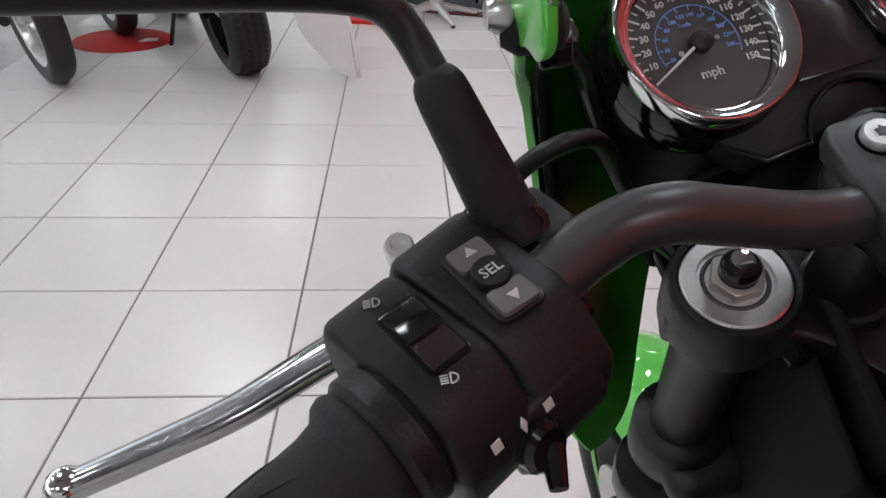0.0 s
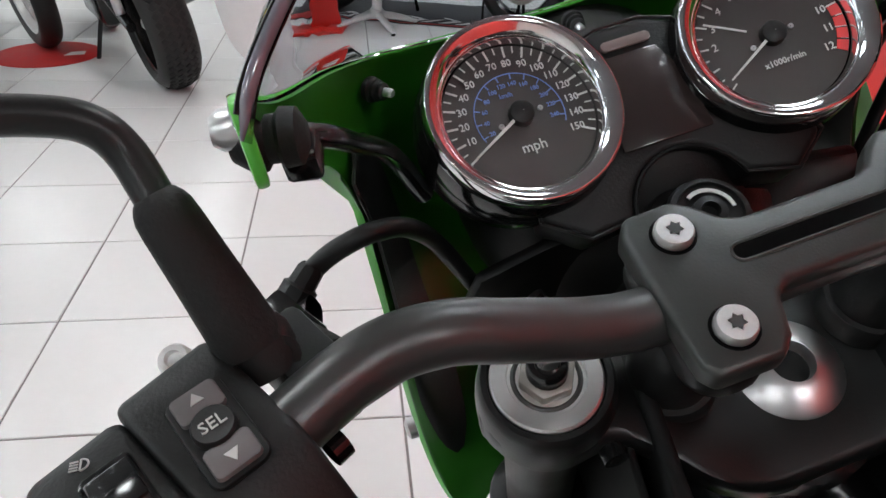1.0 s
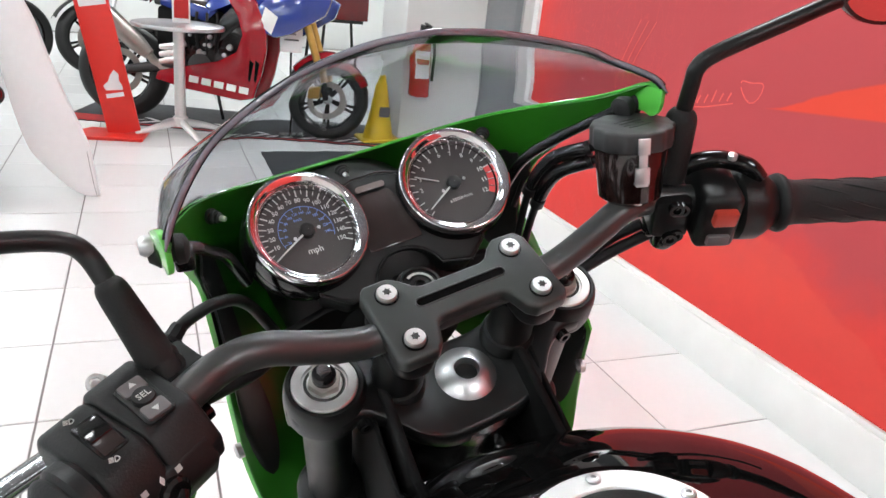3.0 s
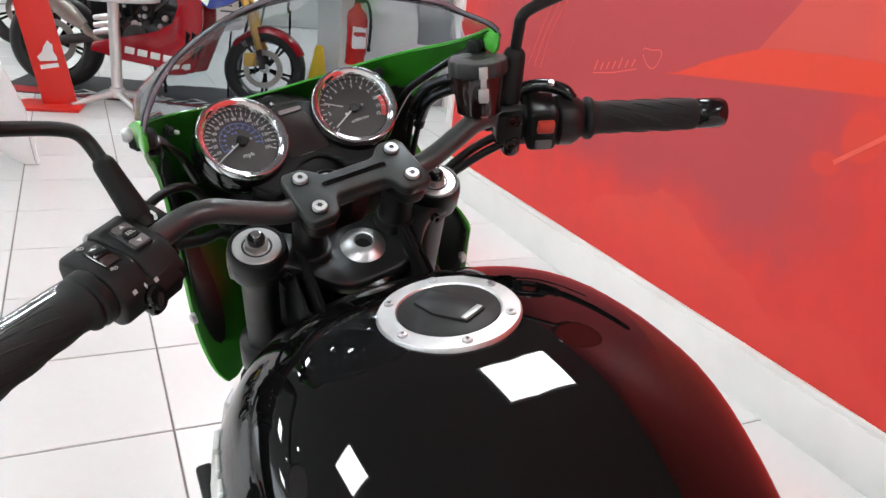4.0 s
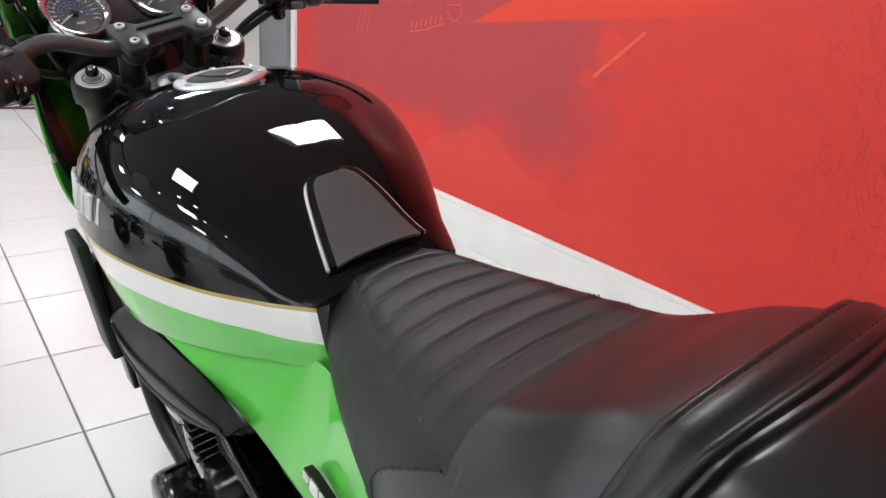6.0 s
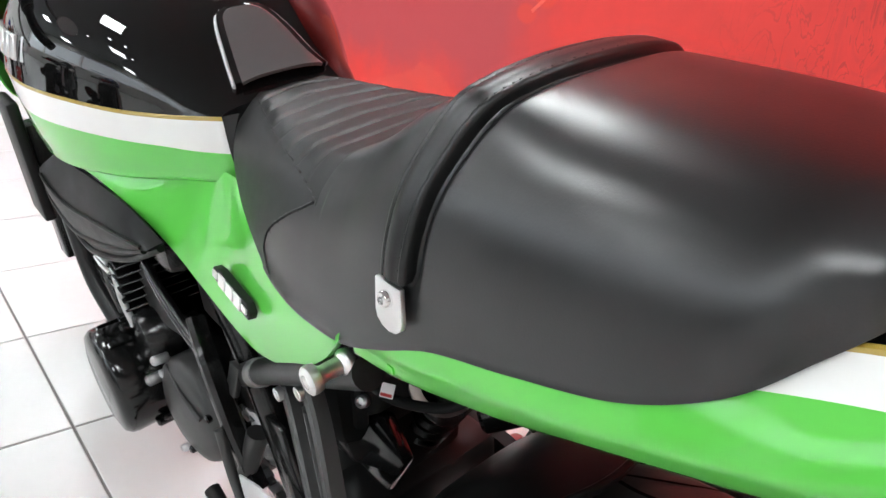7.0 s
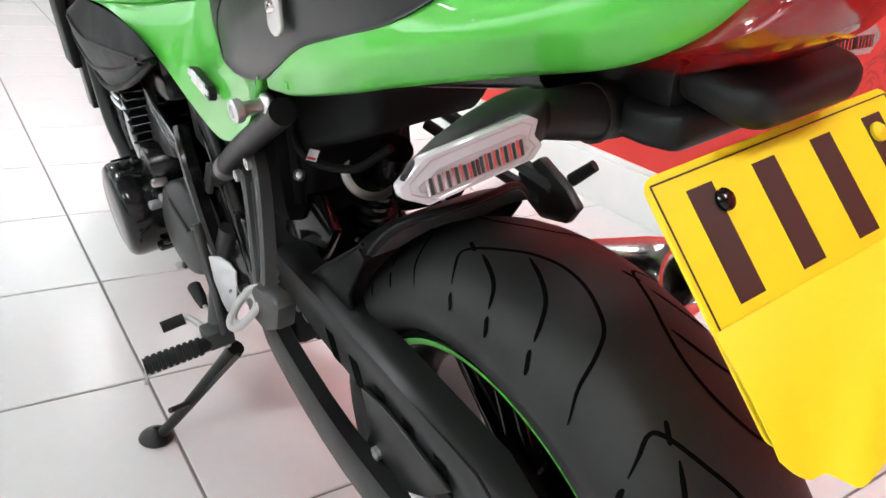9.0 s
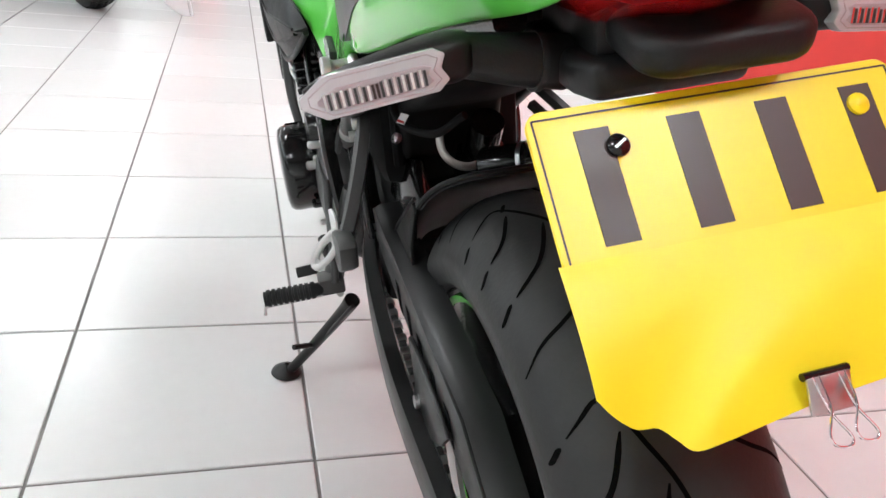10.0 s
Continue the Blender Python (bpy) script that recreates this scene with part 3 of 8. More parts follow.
for side in (-1, 1):
    line = [V(side * seam_x(0.535 - 0.0015 * k), 0.535 - 0.0015 * k, seat_top(side * seam_x(0.535 - 0.0015 * k), 0.535 - 0.0015 * k) - 0.0006) for k in range(158)]
    part("seam", stitches(line), M_THREAD, seat, "pale stitched seam")
    # the cover of the hump meets the front panel in a curved seam
    curve = spline([(0.300, 0.842, 0), (0.330, 0.826, 0), (0.362, 0.805, 0), (0.386, 0.782, 0), (0.395, 0.756, 0), (0.392, 0.742, 0)], 60)
    line = [flank_point(q.x, q.y, side) + V(side * 0.0004, 0, 0) for q in curve]
    part("panel_seam", tube(line[::3], 0.0011, 6), M_VINYL_GRAIN, seat, "curved seam of the side panel")
nose = [V(x, 0.5425 - 0.25 * abs(x) ** 1.4, seat_top(x, 0.5425 - 0.25 * abs(x) ** 1.4) + 0.0002) for x in [-0.043 + 0.00143 * k for k in range(61)]]
part("nose_seam", stitches(nose), M_THREAD, seat, "pale stitches across the nose")
# strap across the hump, with rolled edges and two lines of stitching
st = []
for k in range(61):
    u = -1 + 2 * k / 60
    row = seat_row(*min(zip(sa, sb), key=lambda r: abs(r[0][0] - strap_line(0.137 * u))))
    end = next(i for i in range(HALF) if row[HALF - 1 + i].z < 0.842)
    j = HALF - 1 + u * (end - 0.2)
    i0 = int(math.floor(j))
    p = row[i0].lerp(row[min(i0 + 1, 2 * HALF - 2)], j - i0)
    yc = strap_line(p.x)
    n = V(p.x * 1.6, 0, p.z - 0.84).normalized()
    st.append((p, n, yc))
rows = []
for dy, h in ((-0.0168, -0.004), (-0.0172, 0.0045), (-0.0160, 0.0068), (-0.0135, 0.0076), (-0.0118, 0.0068), (-0.0108, 0.0064), (-0.006, 0.0082), (0.002, 0.0084), (0.0085, 0.0062), (0.0098, 0.0056), (0.0110, 0.0062), (0.0140, 0.0058), (0.0160, 0.0036), (0.0166, -0.002)):
    rows.append([V(p.x + n.x * h, yc + dy * strap_taper(p.x), p.z + n.z * h) for p, n, yc in st])
strap = part("seat_strap", sheet(rows), M_VINYL2, bike, "black grab strap stitched across the pillion seat", sharp=80)
for dy, h in ((-0.0108, 0.0066), (0.0098, 0.0058)):
    part("strap_seam", stitches([V(p.x + n.x * h, yc + dy * strap_taper(p.x), p.z + n.z * h) for p, n, yc in st], 0.002, 0.0005), M_SATIN, strap)
for side in (-1, 1):
    mm = axis((side * 0.1405, 0.173, 0.826), (side, 0, 0.08), (0, 0, 1))
    # in this frame x runs along the bike and y upwards
    tongue = part("strap_bracket", prism([(-0.0138, -0.009), (-0.0120, -0.0145), (-0.007, -0.0185), (0.0, -0.0200), (0.007, -0.0185), (0.0120, -0.0145), (0.0138, -0.009), (0.0128, 0.0145), (-0.0128, 0.0145)], 0.0, 0.004, mm, bevel=0.001), M_ALU, bike, "small brushed metal strap tongue")
    part("strap_bolt", lathe([(0.0058, 0.004), (0.0058, 0.0062), (0.0048, 0.0082), (0.0025, 0.0088), (0.0022, 0.0068), (0.0001, 0.0068)], 18, mm @ pose(0, 0.004, 0)), M_CHROME, tongue)

# -- side covers under the seat
LOW = [(-0.178, 0.822, 0.746), (-0.172, 0.765, 0.748), (-0.165, 0.706, 0.741), (-0.152, 0.655, 0.718), (-0.140, 0.615, 0.688), (-0.132, 0.572, 0.656), (-0.129, 0.512, 0.634), (-0.128, 0.458, 0.626), (-0.128, 0.400, 0.641), (-0.130, 0.337, 0.677), (-0.135, 0.288, 0.716), (-0.138, 0.256, 0.752)]
TOP = [(-0.176, 0.822, 0.7485), (-0.168, 0.765, 0.757), (-0.146, 0.706, 0.768), (-0.122, 0.650, 0.774), (-0.104, 0.605, 0.780), (-0.089, 0.560, 0.783), (-0.090, 0.505, 0.788), (-0.102, 0.450, 0.791), (-0.109, 0.392, 0.791), (-0.114, 0.325, 0.788), (-0.120, 0.282, 0.781), (-0.131, 0.256, 0.766)]
lo, hi = spline(LOW, 45), spline(TOP, 45)
rows = []
for a, b in zip(lo, hi):
    h = (b - a).length
    row = [a + V(0.014, 0, 0.004), a + V(0.004, 0, -0.002)]
    for k in range(11):
        u = k / 10
        p = a.lerp(b, u)
        row.append(p + V(-0.06 * h * math.sin(math.pi * u) * (1 - 0.6 * u), 0, 0))
    rows.append(row)
cover_bm = sheet(rows)
for side in (0, 1):
    b = mirrored(cover_bm) if side else cover_bm.copy()
    cover = part("side_cover", b, M_GREEN, bike, "lime green side cover below the seat", sharp=60)
    sgn = 1 if side else -1
    # model badge: plain pale blocks on a dark ground
    # its long side slopes down a little towards the tail
    along = V(sgn * 0.058, -0.994, -0.095).normalized()
    face = V(sgn, -0.058, 0.16)
    face = (face - along * face.dot(along)).normalized()
    if sgn > 0:
        along = -along
    mm = Matrix((along, face.cross(along), face)).transposed().to_4x4()
    mm.translation = (sgn * 0.1335, 0.468, 0.6945)
    mm = mm @ Matrix.Diagonal((0.9, 0.82, 1, 1))
    badge = part("badge", prism([(-0.051, -0.005), (-0.044, -0.0090), (0.046, -0.0090), (0.049, 0.002), (0.040, 0.0105), (-0.032, 0.0118), (-0.049, 0.0075)], -0.006, 0.003, mm, bevel=0.001), M_PLASTIC, cover, "dark raised badge ground")
    for c, w, h in ((-0.041, 0.012, 0.010), (-0.022, 0.018, 0.018), (-0.001, 0.018, 0.018), (0.020, 0.018, 0.018), (0.038, 0.013, 0.008)):
        part("badge_block", box(c - w / 2, c + w / 2, -h / 2 + 0.001, h / 2 + 0.001, 0.003, 0.0048, mm, bevel=0.0008, seg=1), M_WHITE_PAINT, badge)
    # bright spool below the tail
    mm = axis((sgn * 0.128, 0.267, 0.7205), (sgn, 0, 0), (0, 0, 1))
    part("stand_spool", lathe([(0.010, -0.004), (0.0112, -0.002), (0.0118, 0.001), (0.0112, 0.004), (0.0075, 0.007), (0.0070, 0.022), (0.0082, 0.025), (0.0112, 0.027), (0.0122, 0.031), (0.0118, 0.035), (0.010, 0.0365), (0.006, 0.037), (0.0055, 0.034), (0.0002, 0.034)], 28, mm), M_ALU, bike, "bright turned metal paddock spool")

# -- tail: y, lower edge x and z, belly x, green edge x and z, gold x and z, top z
TAIL = [
    (0.245, 0.131, 0.741, 0.136, 0.134, 0.784, 0.128, 0.794, 0.800),
    (0.190, 0.129, 0.748, 0.137, 0.134, 0.802, 0.126, 0.812, 0.818),
    (0.100, 0.124, 0.771, 0.137, 0.131, 0.830, 0.118, 0.838, 0.844),
    (0.030, 0.117, 0.792, 0.133, 0.124, 0.850, 0.104, 0.862, 0.868),
    (-0.050, 0.106, 0.814, 0.122, 0.106, 0.872, 0.088, 0.890, 0.895),
    (-0.085, 0.098, 0.823, 0.113, 0.098, 0.880, 0.078, 0.897, 0.902),
    (-0.137, 0.078, 0.835, 0.095, 0.086, 0.890, 0.066, 0.905, 0.912),
    (-0.172, 0.062, 0.853, 0.076, 0.070, 0.907, 0.055, 0.919, 0.926),
    (-0.205, 0.040, 0.884, 0.052, 0.048, 0.938, 0.040, 0.945, 0.948),
    (-0.215, 0.030, 0.905, 0.040, 0.038, 0.948, 0.030, 0.953, 0.955),
]
cols = [spline([(t[0], t[1], t[2]) for t in TAIL], 46), spline([(t[3], t[4], t[5]) for t in TAIL], 46), spline([(t[6], t[7], t[8]) for t in TAIL], 46)]
rows = []
for (y, xl, zl), (xm, xg, zg), (xo, zo, zt) in zip(*cols):
    c = [(xl - 0.012, zl + 0.004), (xl, zl), (xm - 0.003, zl + 0.30 * (zg - zl)), (xm, zl + 0.55 * (zg - zl)), (xg, zg), (xo + 0.004 * (xg - xo) / 0.02, zo - 0.003), (xo, zo), (xo * 0.6, zt), (0, zt + 0.002)]
    half = spline([(x, y, z) for x, z in c], 8 * 4 + 1)
    rows.append([V(-p.x, p.y, p.z) for p in half] + half[::-1][1:])
sm = [1] * 16 + [2] * 4 + [3] * 4 + [0] * 8
tail = part("tail_cowl", sheet(rows, mats=sm + sm[::-1]), [M_BLACK_PAINT, M_GREEN, M_WHITE_PAINT, M_GOLD], bike, "green, white and black striped tail cowl", sharp=60)
part("tail_vent", join(box(-0.003, 0.003, -0.003, 0.003, 0, 0.0015, axis((-0.1325, 0.196, 0.757), (-1, 0, 0)))), M_GREEN, tail)
part("tail_light", sheet([[V(x * w, y, z) for x, z in ((-1, 0.846 + o), (-0.85, 0.866 + o), (-0.4, 0.876 + o), (0, 0.878 + o), (0.4, 0.876 + o), (0.85, 0.866 + o), (1, 0.846 + o), (0.7, 0.832 + o), (0, 0.826 + o), (-0.7, 0.832 + o))] for w, y, o in ((0.052, -0.10, -0.012), (0.062, -0.155, -0.004), (0.058, -0.195, 0.012), (0.045, -0.218, 0.026), (0.02, -0.226, 0.032))], closed=True, caps=True), M_LENS_RED, bike, "dark red oval tail lamp", sharp=60)

# -- underside bracket, indicators and plate
under = part("plate_bracket", join(
    prism([(-0.045, -0.030), (0.045, -0.030), (0.054, -0.095), (0.056, -0.140), (0.050, -0.164), (-0.050, -0.164), (-0.056, -0.140), (-0.054, -0.095)], 0.784, 0.808, None, bevel=0.008, seg=3),
    prism([(-0.030, -0.030), (0.030, -0.030), (0.044, -0.15), (-0.044, -0.15)], 0.800, 0.840, None, bevel=0.006)), M_PLASTIC, bike, "black plastic rear mudguard arm", sharp=50)
hood = prism(rounded(-0.054, 0.054, -0.034, 0.034, 0.022), -0.012, 0.012, pose(0.014, -0.170, 0.820, 12, 0, 0), bevel=0.009, seg=3)
part("plate_lamp", hood, M_PLASTIC, under, "black plate lamp hood")
for side in (-1, 1):
    body = []
    for s, yb, rz, ry in ((0.108, -0.108, 0.013, 0.014), (0.116, -0.110, 0.0145, 0.017), (0.130, -0.111, 0.0145, 0.0175), (0.152, -0.114, 0.0130, 0.0150), (0.178, -0.119, 0.0105, 0.0105), (0.199, -0.125, 0.0075, 0.0055), (0.208, -0.128, 0.004, 0.002)):
        z = 0.8095 - 0.075 * (s - 0.12)
        body.append([V(side * s, yb + ry * math.copysign(abs(math.cos(a)) ** 0.7, math.cos(a)), z + rz * math.copysign(abs(math.sin(a)) ** 0.7, math.sin(a))) for a in [2 * math.pi * k / 20 for k in range(20)]])
    sig = part("indicator", join(sheet(body, closed=True, caps=True), tube([(side * 0.045, -0.108, 0.796), (side * 0.072, -0.109, 0.801), (side * 0.112, -0.108, 0.809)], [0.0175, 0.0165, 0.0135], 20, res=10)), M_PLASTIC, bike, "wedge shaped indicator on a short stalk", sharp=60)
    part("stalk_collar", tube([(side * 0.062, -0.1085, 0.7985), (side * 0.066, -0.1085, 0.799)], 0.0185, 24), M_RUBBER, sig, "rubber collar round the stalk")
    lm = axis((side * 0.168, -0.1305, 0.8045), (side * 0.06, -1, 0.12), (0, 0, 1)) @ pose(0, 0, 0, 0, 0, side * -7)
    # outline of the lens, wide end towards the bike
    poly = [(-0.0425, 0.0080), (-0.0360, 0.0122), (0.0270, 0.0122), (0.0430, 0.0030), (0.0430, -0.0030), (0.0300, -0.0122), (-0.0350, -0.0122), (-0.0425, -0.0065), (-0.0385, 0.0005)]
    if side > 0:
        poly = [(-x, z) for x, z in poly][::-1]
    poly = [(-x, z) for x, z in poly][::-1]
    sx = lambda k: [(x * k, z * k * 0.92) for x, z in poly]
    part("lens_frame", prism(poly, -0.006, 0.003, lm, bevel=0.0014), M_LENS_RIM, sig, "clear indicator lens with a pale rim")
    part("lens_line", tube([lm @ V(x, z, 0.0030) for x, z in sx(0.88) + sx(0.88)[:1]], 0.00045, 5), M_LENS_DARK, sig)
    part("lens_window", prism([(x * 0.78, z * 0.52 - 0.0016) for x, z in poly], 0.0030, 0.0036, lm, bevel=0.0003, seg=1), M_LENS_DARK, sig, "darker inner reflector of the lamp")
    for k in range(24):
        cx = -0.030 + 0.0025 * k
        tall = 0.0030 if 8 < k < 13 else 0.0042 - 0.0006 * (k % 2)
        part("lens_rib", box(cx, cx + 0.0015, -0.0068, tall - 0.0016, 0.0036, 0.0044, lm), (M_DARK_INK if k in (11, 12) else M_ENGINE_GREY if k % 2 else M_CHROME), sig)

PD = V(0, -0.668, -0.744)
PN = V(0, -0.744, 0.668)
PLM = Matrix(((1, 0, 0, 0.012), (0, -PD.y, PN.y, -0.182), (0, -PD.z, PN.z, 0.792), (0, 0, 0, 1)))
plate = part("number_plate", prism(rounded(-0.113, 0.113, -0.148, 0.0, 0.010), -0.002, 0.0005, PLM, bevel=0.0005, seg=1), M_YELLOW, bike, "yellow rear plate with dark bars")
line = []
for x0, x1, y0, y1 in ((-0.109, 0.109, -0.0055, -0.0045), (-0.109, 0.109, -0.1445, -0.1435), (-0.1095, -0.1085, -0.144, -0.005), (0.1085, 0.1095, -0.144, -0.005)):
    line.append(box(x0, x1, y0, y1, 0.0005, 0.0009, PLM))
part("plate_border", join(*line), M_DARK_INK, plate)
for k, x in enumerate((-0.078, -0.024, 0.030, 0.084)):
    part("plate_bar", box(x - 0.010, x + 0.010, -0.078, -0.014, 0.0005, 0.001, PLM), M_DARK_INK, plate)
for x, mm_ in ((-0.066, M_GLOSS_PLASTIC), (0.082, M_YELLOW)):
    part("plate_screw", join(lathe([(0.0065, 0.0005), (0.0065, 0.003), (0.0045, 0.0048), (0.0001, 0.005)], 16, PLM @ pose(x, -0.026, 0)), box(-0.004, 0.004, -0.0007, 0.0007, 0.0045, 0.0054, PLM @ pose(x, -0.026, 0, 0, 0, 30))), mm_, plate)

# a loose yellow sheet clipped over the lower part of the plate
sheet_thing = thing("yellow_sheet", BIKE @ PLM, "plain yellow paper sheet clipped over the lower half of the plate", "sheet")
low = [(-0.1165, -0.150), (-0.110, -0.159), (-0.100, -0.1675), (-0.089, -0.1695), (-0.082, -0.177), (-0.0755, -0.1835), (-0.060, -0.183), (-0.033, -0.180), (0.013, -0.175), (0.118, -0.168)]
lowp = [p for p in spline([(a, b, 0) for a, b in low], 40)]
rows = []
for k in range(9):
    u = k / 8
    rows.append([V((-0.1165 + 0.233 * j / 39) * (1 - u) + q.x * u, -0.084 * (1 - u) + q.y * u, 0.0035 + 0.0025 * math.sin(3 * u) + 0.0022 * math.sin(j * 0.25 + 2 * u) * u) for j, q in enumerate(lowp)])
part("sheet", thick(sheet(rows), 0.0006), M_YELLOW_SHEET, sheet_thing)
clip = thing("binder_clip", BIKE @ PLM @ pose(0.0, -0.172, 0.008, 0, 0, 0) @ Matrix.Diagonal((0.72, 0.72, 0.8, 1)), "small black binder clip with wire loops on the sheet", "clip")
part("body", join(prism([(-0.017, 0.012), (0.017, 0.012), (0.017, -0.014), (-0.017, -0.014)], 0.0, 0.0022, pose(0, 0, 0.0, 14, 0, 0), bevel=0.0006), box(-0.001, 0.001, -0.001, 0.001, 0, 0.001)), M_STEEL, clip)
part("spine", tube([(-0.018, 0.013, 0.002), (0.018, 0.013, 0.002)], 0.003, 10), M_GLOSS_PLASTIC, clip)
for s in (-1, 1):
    part("wire_loop", tube([V(s * 0.010 + a, b, c) for a, b, c in ((0.003, 0.012, 0.004), (0.002, -0.010, 0.007), (-0.006, -0.026, 0.008), (-0.004, -0.034, 0.008), (0.006, -0.036, 0.008), (0.009, -0.030, 0.008), (0.001, -0.012, 0.006), (-0.002, 0.012, 0.004))], 0.0009, 6, res=40), M_CHROME, clip)

# -- wheels
def wheel(name, r_out, width, rim_r, m, label, rear):
    hub_half = width * 0.5
    root = part(name, lathe([(0.028, -0.06), (0.032, -0.05), (0.045, -0.03), (0.045, 0.03), (0.032, 0.05), (0.028, 0.06), (0.012, 0.062), (0.012, -0.062)], 28, m), M_ENGINE, bike, label)
    prof = []
    for k in range(25):
        a = radians(-100 + 200 * k / 24)
        prof.append((r_out - hub_half * 0.72 + hub_half * 0.72 * math.cos(a) if abs(a) < 1.57 else rim_r + 0.014 * (1 - (abs(a) - 1.57) / 0.175), hub_half * math.sin(a) if abs(a) < 1.57 else math.copysign(hub_half * (1 - 0.35 * (abs(a) - 1.57) / 0.175), a)))
    side = hub_half * 0.80
    prof = [(rim_r - 0.004, -side)] + prof + [(rim_r - 0.004, side)]
    part("tyre", lathe(prof, 96, m), M_TYRE, root, "black road tyre with swept grooves", sharp=60)
    part("rim", lathe([(rim_r - 0.004, -side + 0.002), (rim_r + 0.004, -side - 0.003), (rim_r - 0.014, -side + 0.002), (rim_r - 0.030, -side + 0.018), (rim_r - 0.032, side - 0.018), (rim_r - 0.014, side - 0.002), (rim_r + 0.004, side + 0.003)], 96, m), M_GLOSS_PLASTIC, root, sharp=50)
    for s in (-1, 1):
        part("rim_stripe", lathe([(rim_r - 0.0125, s * (side + 0.0005)), (rim_r - 0.0085, s * (side + 0.003)), (rim_r - 0.0045, s * (side + 0.0035))], 96, m), M_GREEN, root, "thin green rim stripe")
    for k in range(10):
        a = 2 * math.pi * (k // 2) / 5 + (0.13 if k % 2 else -0.13)
        b = 2 * math.pi * (k // 2) / 5 + (0.20 if k % 2 else -0.20)
        part("spoke", tube([V(0.04 * math.cos(a), 0.04 * math.sin(a), 0), V((rim_r - 0.028) * math.cos(b), (rim_r - 0.028) * math.sin(b), 0)], [0.019, 0.014], 10), M_GLOSS_PLASTIC, root, m=m)
    if rear:
        teeth = [((0.108 if k % 2 else 0.100) * math.cos(2 * math.pi * k / 80), (0.108 if k % 2 else 0.100) * math.sin(2 * math.pi * k / 80)) for k in range(80)]
        for s in (-1, 1):
            part("wheel_flange", lathe([(0.080, s * 0.028), (0.078, s * 0.060), (0.050, s * 0.066), (0.030, s * 0.068)], 36, m), M_ENGINE, root, "black hub flange")
            part("sprocket", prism(teeth, s * 0.0775 - 0.003, s * 0.0775 + 0.003, m), M_ENGINE_GREY, root, "dark toothed disc")
    # swept grooves cut as dark inlays on the tread
    def surf(lat, ang, up=0.0006):
        a = lat / hub_half
        a = max(-0.995, min(0.995, a))
        th = math.asin(a)
        rr = r_out - hub_half * 0.72 + hub_half * 0.72 * math.cos(th) + up * math.cos(th)
        return V(rr * math.cos(ang), rr * math.sin(ang), lat + up * math.sin(th) * 1.0)
    if not rear:
        return root
    # each repeat: one long hook, two bent strokes with a broken tail (distance from the middle, degrees along)
    shapes = (((0.073, 82.4), (0.062, 80.7), (0.050, 79.0), (0.041, 80.0), (0.027, 86.0), (0.016, 90.6), (0.009, 95.8), (0.010, 100.8), (0.017, 105.2), (0.028, 109.1), (0.047, 111.6), (0.068, 113.6), (0.083, 116.6)),
              ((0.021, 91.0), (0.031, 95.9), (0.043, 99.8), (0.057, 102.1), (0.069, 103.6)), ((0.074, 103.9), (0.084, 106.2)),
              ((0.041, 83.6), (0.052, 88.7), (0.061, 91.4), (0.073, 93.2)), ((0.077, 93.7), (0.085, 95.6)), ((0.078, 83.2), (0.085, 85.1)), ((0.034, 78.5), (0.041, 81.5)))
    for rep in range(8):
        a0 = radians(90) + 2 * math.pi * rep / 8
        for s in (-1, 1):
            for sh in shapes:
                n_ = 40 if len(sh) > 8 else 14
                pts = spline([(p[0], radians(p[1] - 1.0), 0) for p in sh], n_)
                rows_ = []
                for i, p in enumerate(pts):
                    e_ = min(1, 6 * min(i, n_ - 1 - i) / n_ + 0.35)
                    wv = (0.0018 if len(sh) > 8 else 0.0020) * e_
                    d = pts[min(i + 1, n_ - 1)] - pts[max(i - 1, 0)]
                    d = V(d.x, d.y * r_out, 0).normalized()
                    nx, na = -d.y * wv, d.x * wv / r_out
                    off = 0 if s < 0 else math.pi / 8
                    rows_.append([surf(s * (p.x + nx), a0 + p.y + na + off, 0.0005), surf(s * (p.x - nx), a0 + p.y - na + off, 0.0005)])
                part("groove", sheet(rows_), M_GROOVE, root, m=m)
    return root


REAR_AX = pose(0.004, 0, 0.315, 0, 90, 0)
wheel("rear_wheel", 0.315, 0.182, 0.222, REAR_AX, "black cast rear wheel with a thin green line", True)
FRONT_AX = STEER @ pose(0, 0.03, -0.757, 0, 90, 0)
wheel("front_wheel", 0.298, 0.120, 0.222, FRONT_AX, "black cast front wheel with a thin green line", False)
for s in (-1, 1):
    part("brake_disc", lathe([(0.15, 0.0), (0.15, 0.004), (0.11, 0.004), (0.11, 0.0), (0.15, 0.0)], 48, FRONT_AX @ pose(0, 0, s * 0.065)), M_STEEL, bike)
    part("brake_caliper", box(-0.05, 0.05, -0.02, 0.02, -0.03, 0.03, FRONT_AX @ pose(-0.11, -0.09, s * 0.07, 0, 0, 40), bevel=0.008), M_ENGINE, bike)
part("rear_disc", lathe([(0.125, 0.075), (0.125, 0.08), (0.07, 0.08), (0.07, 0.075), (0.125, 0.075)], 48, REAR_AX), M_STEEL, bike)
part("rear_sprocket", join(lathe([(0.105, -0.104), (0.105, -0.098), (0.06, -0.098), (0.06, -0.104), (0.105, -0.104)], 42, REAR_AX)), M_STEEL, bike)
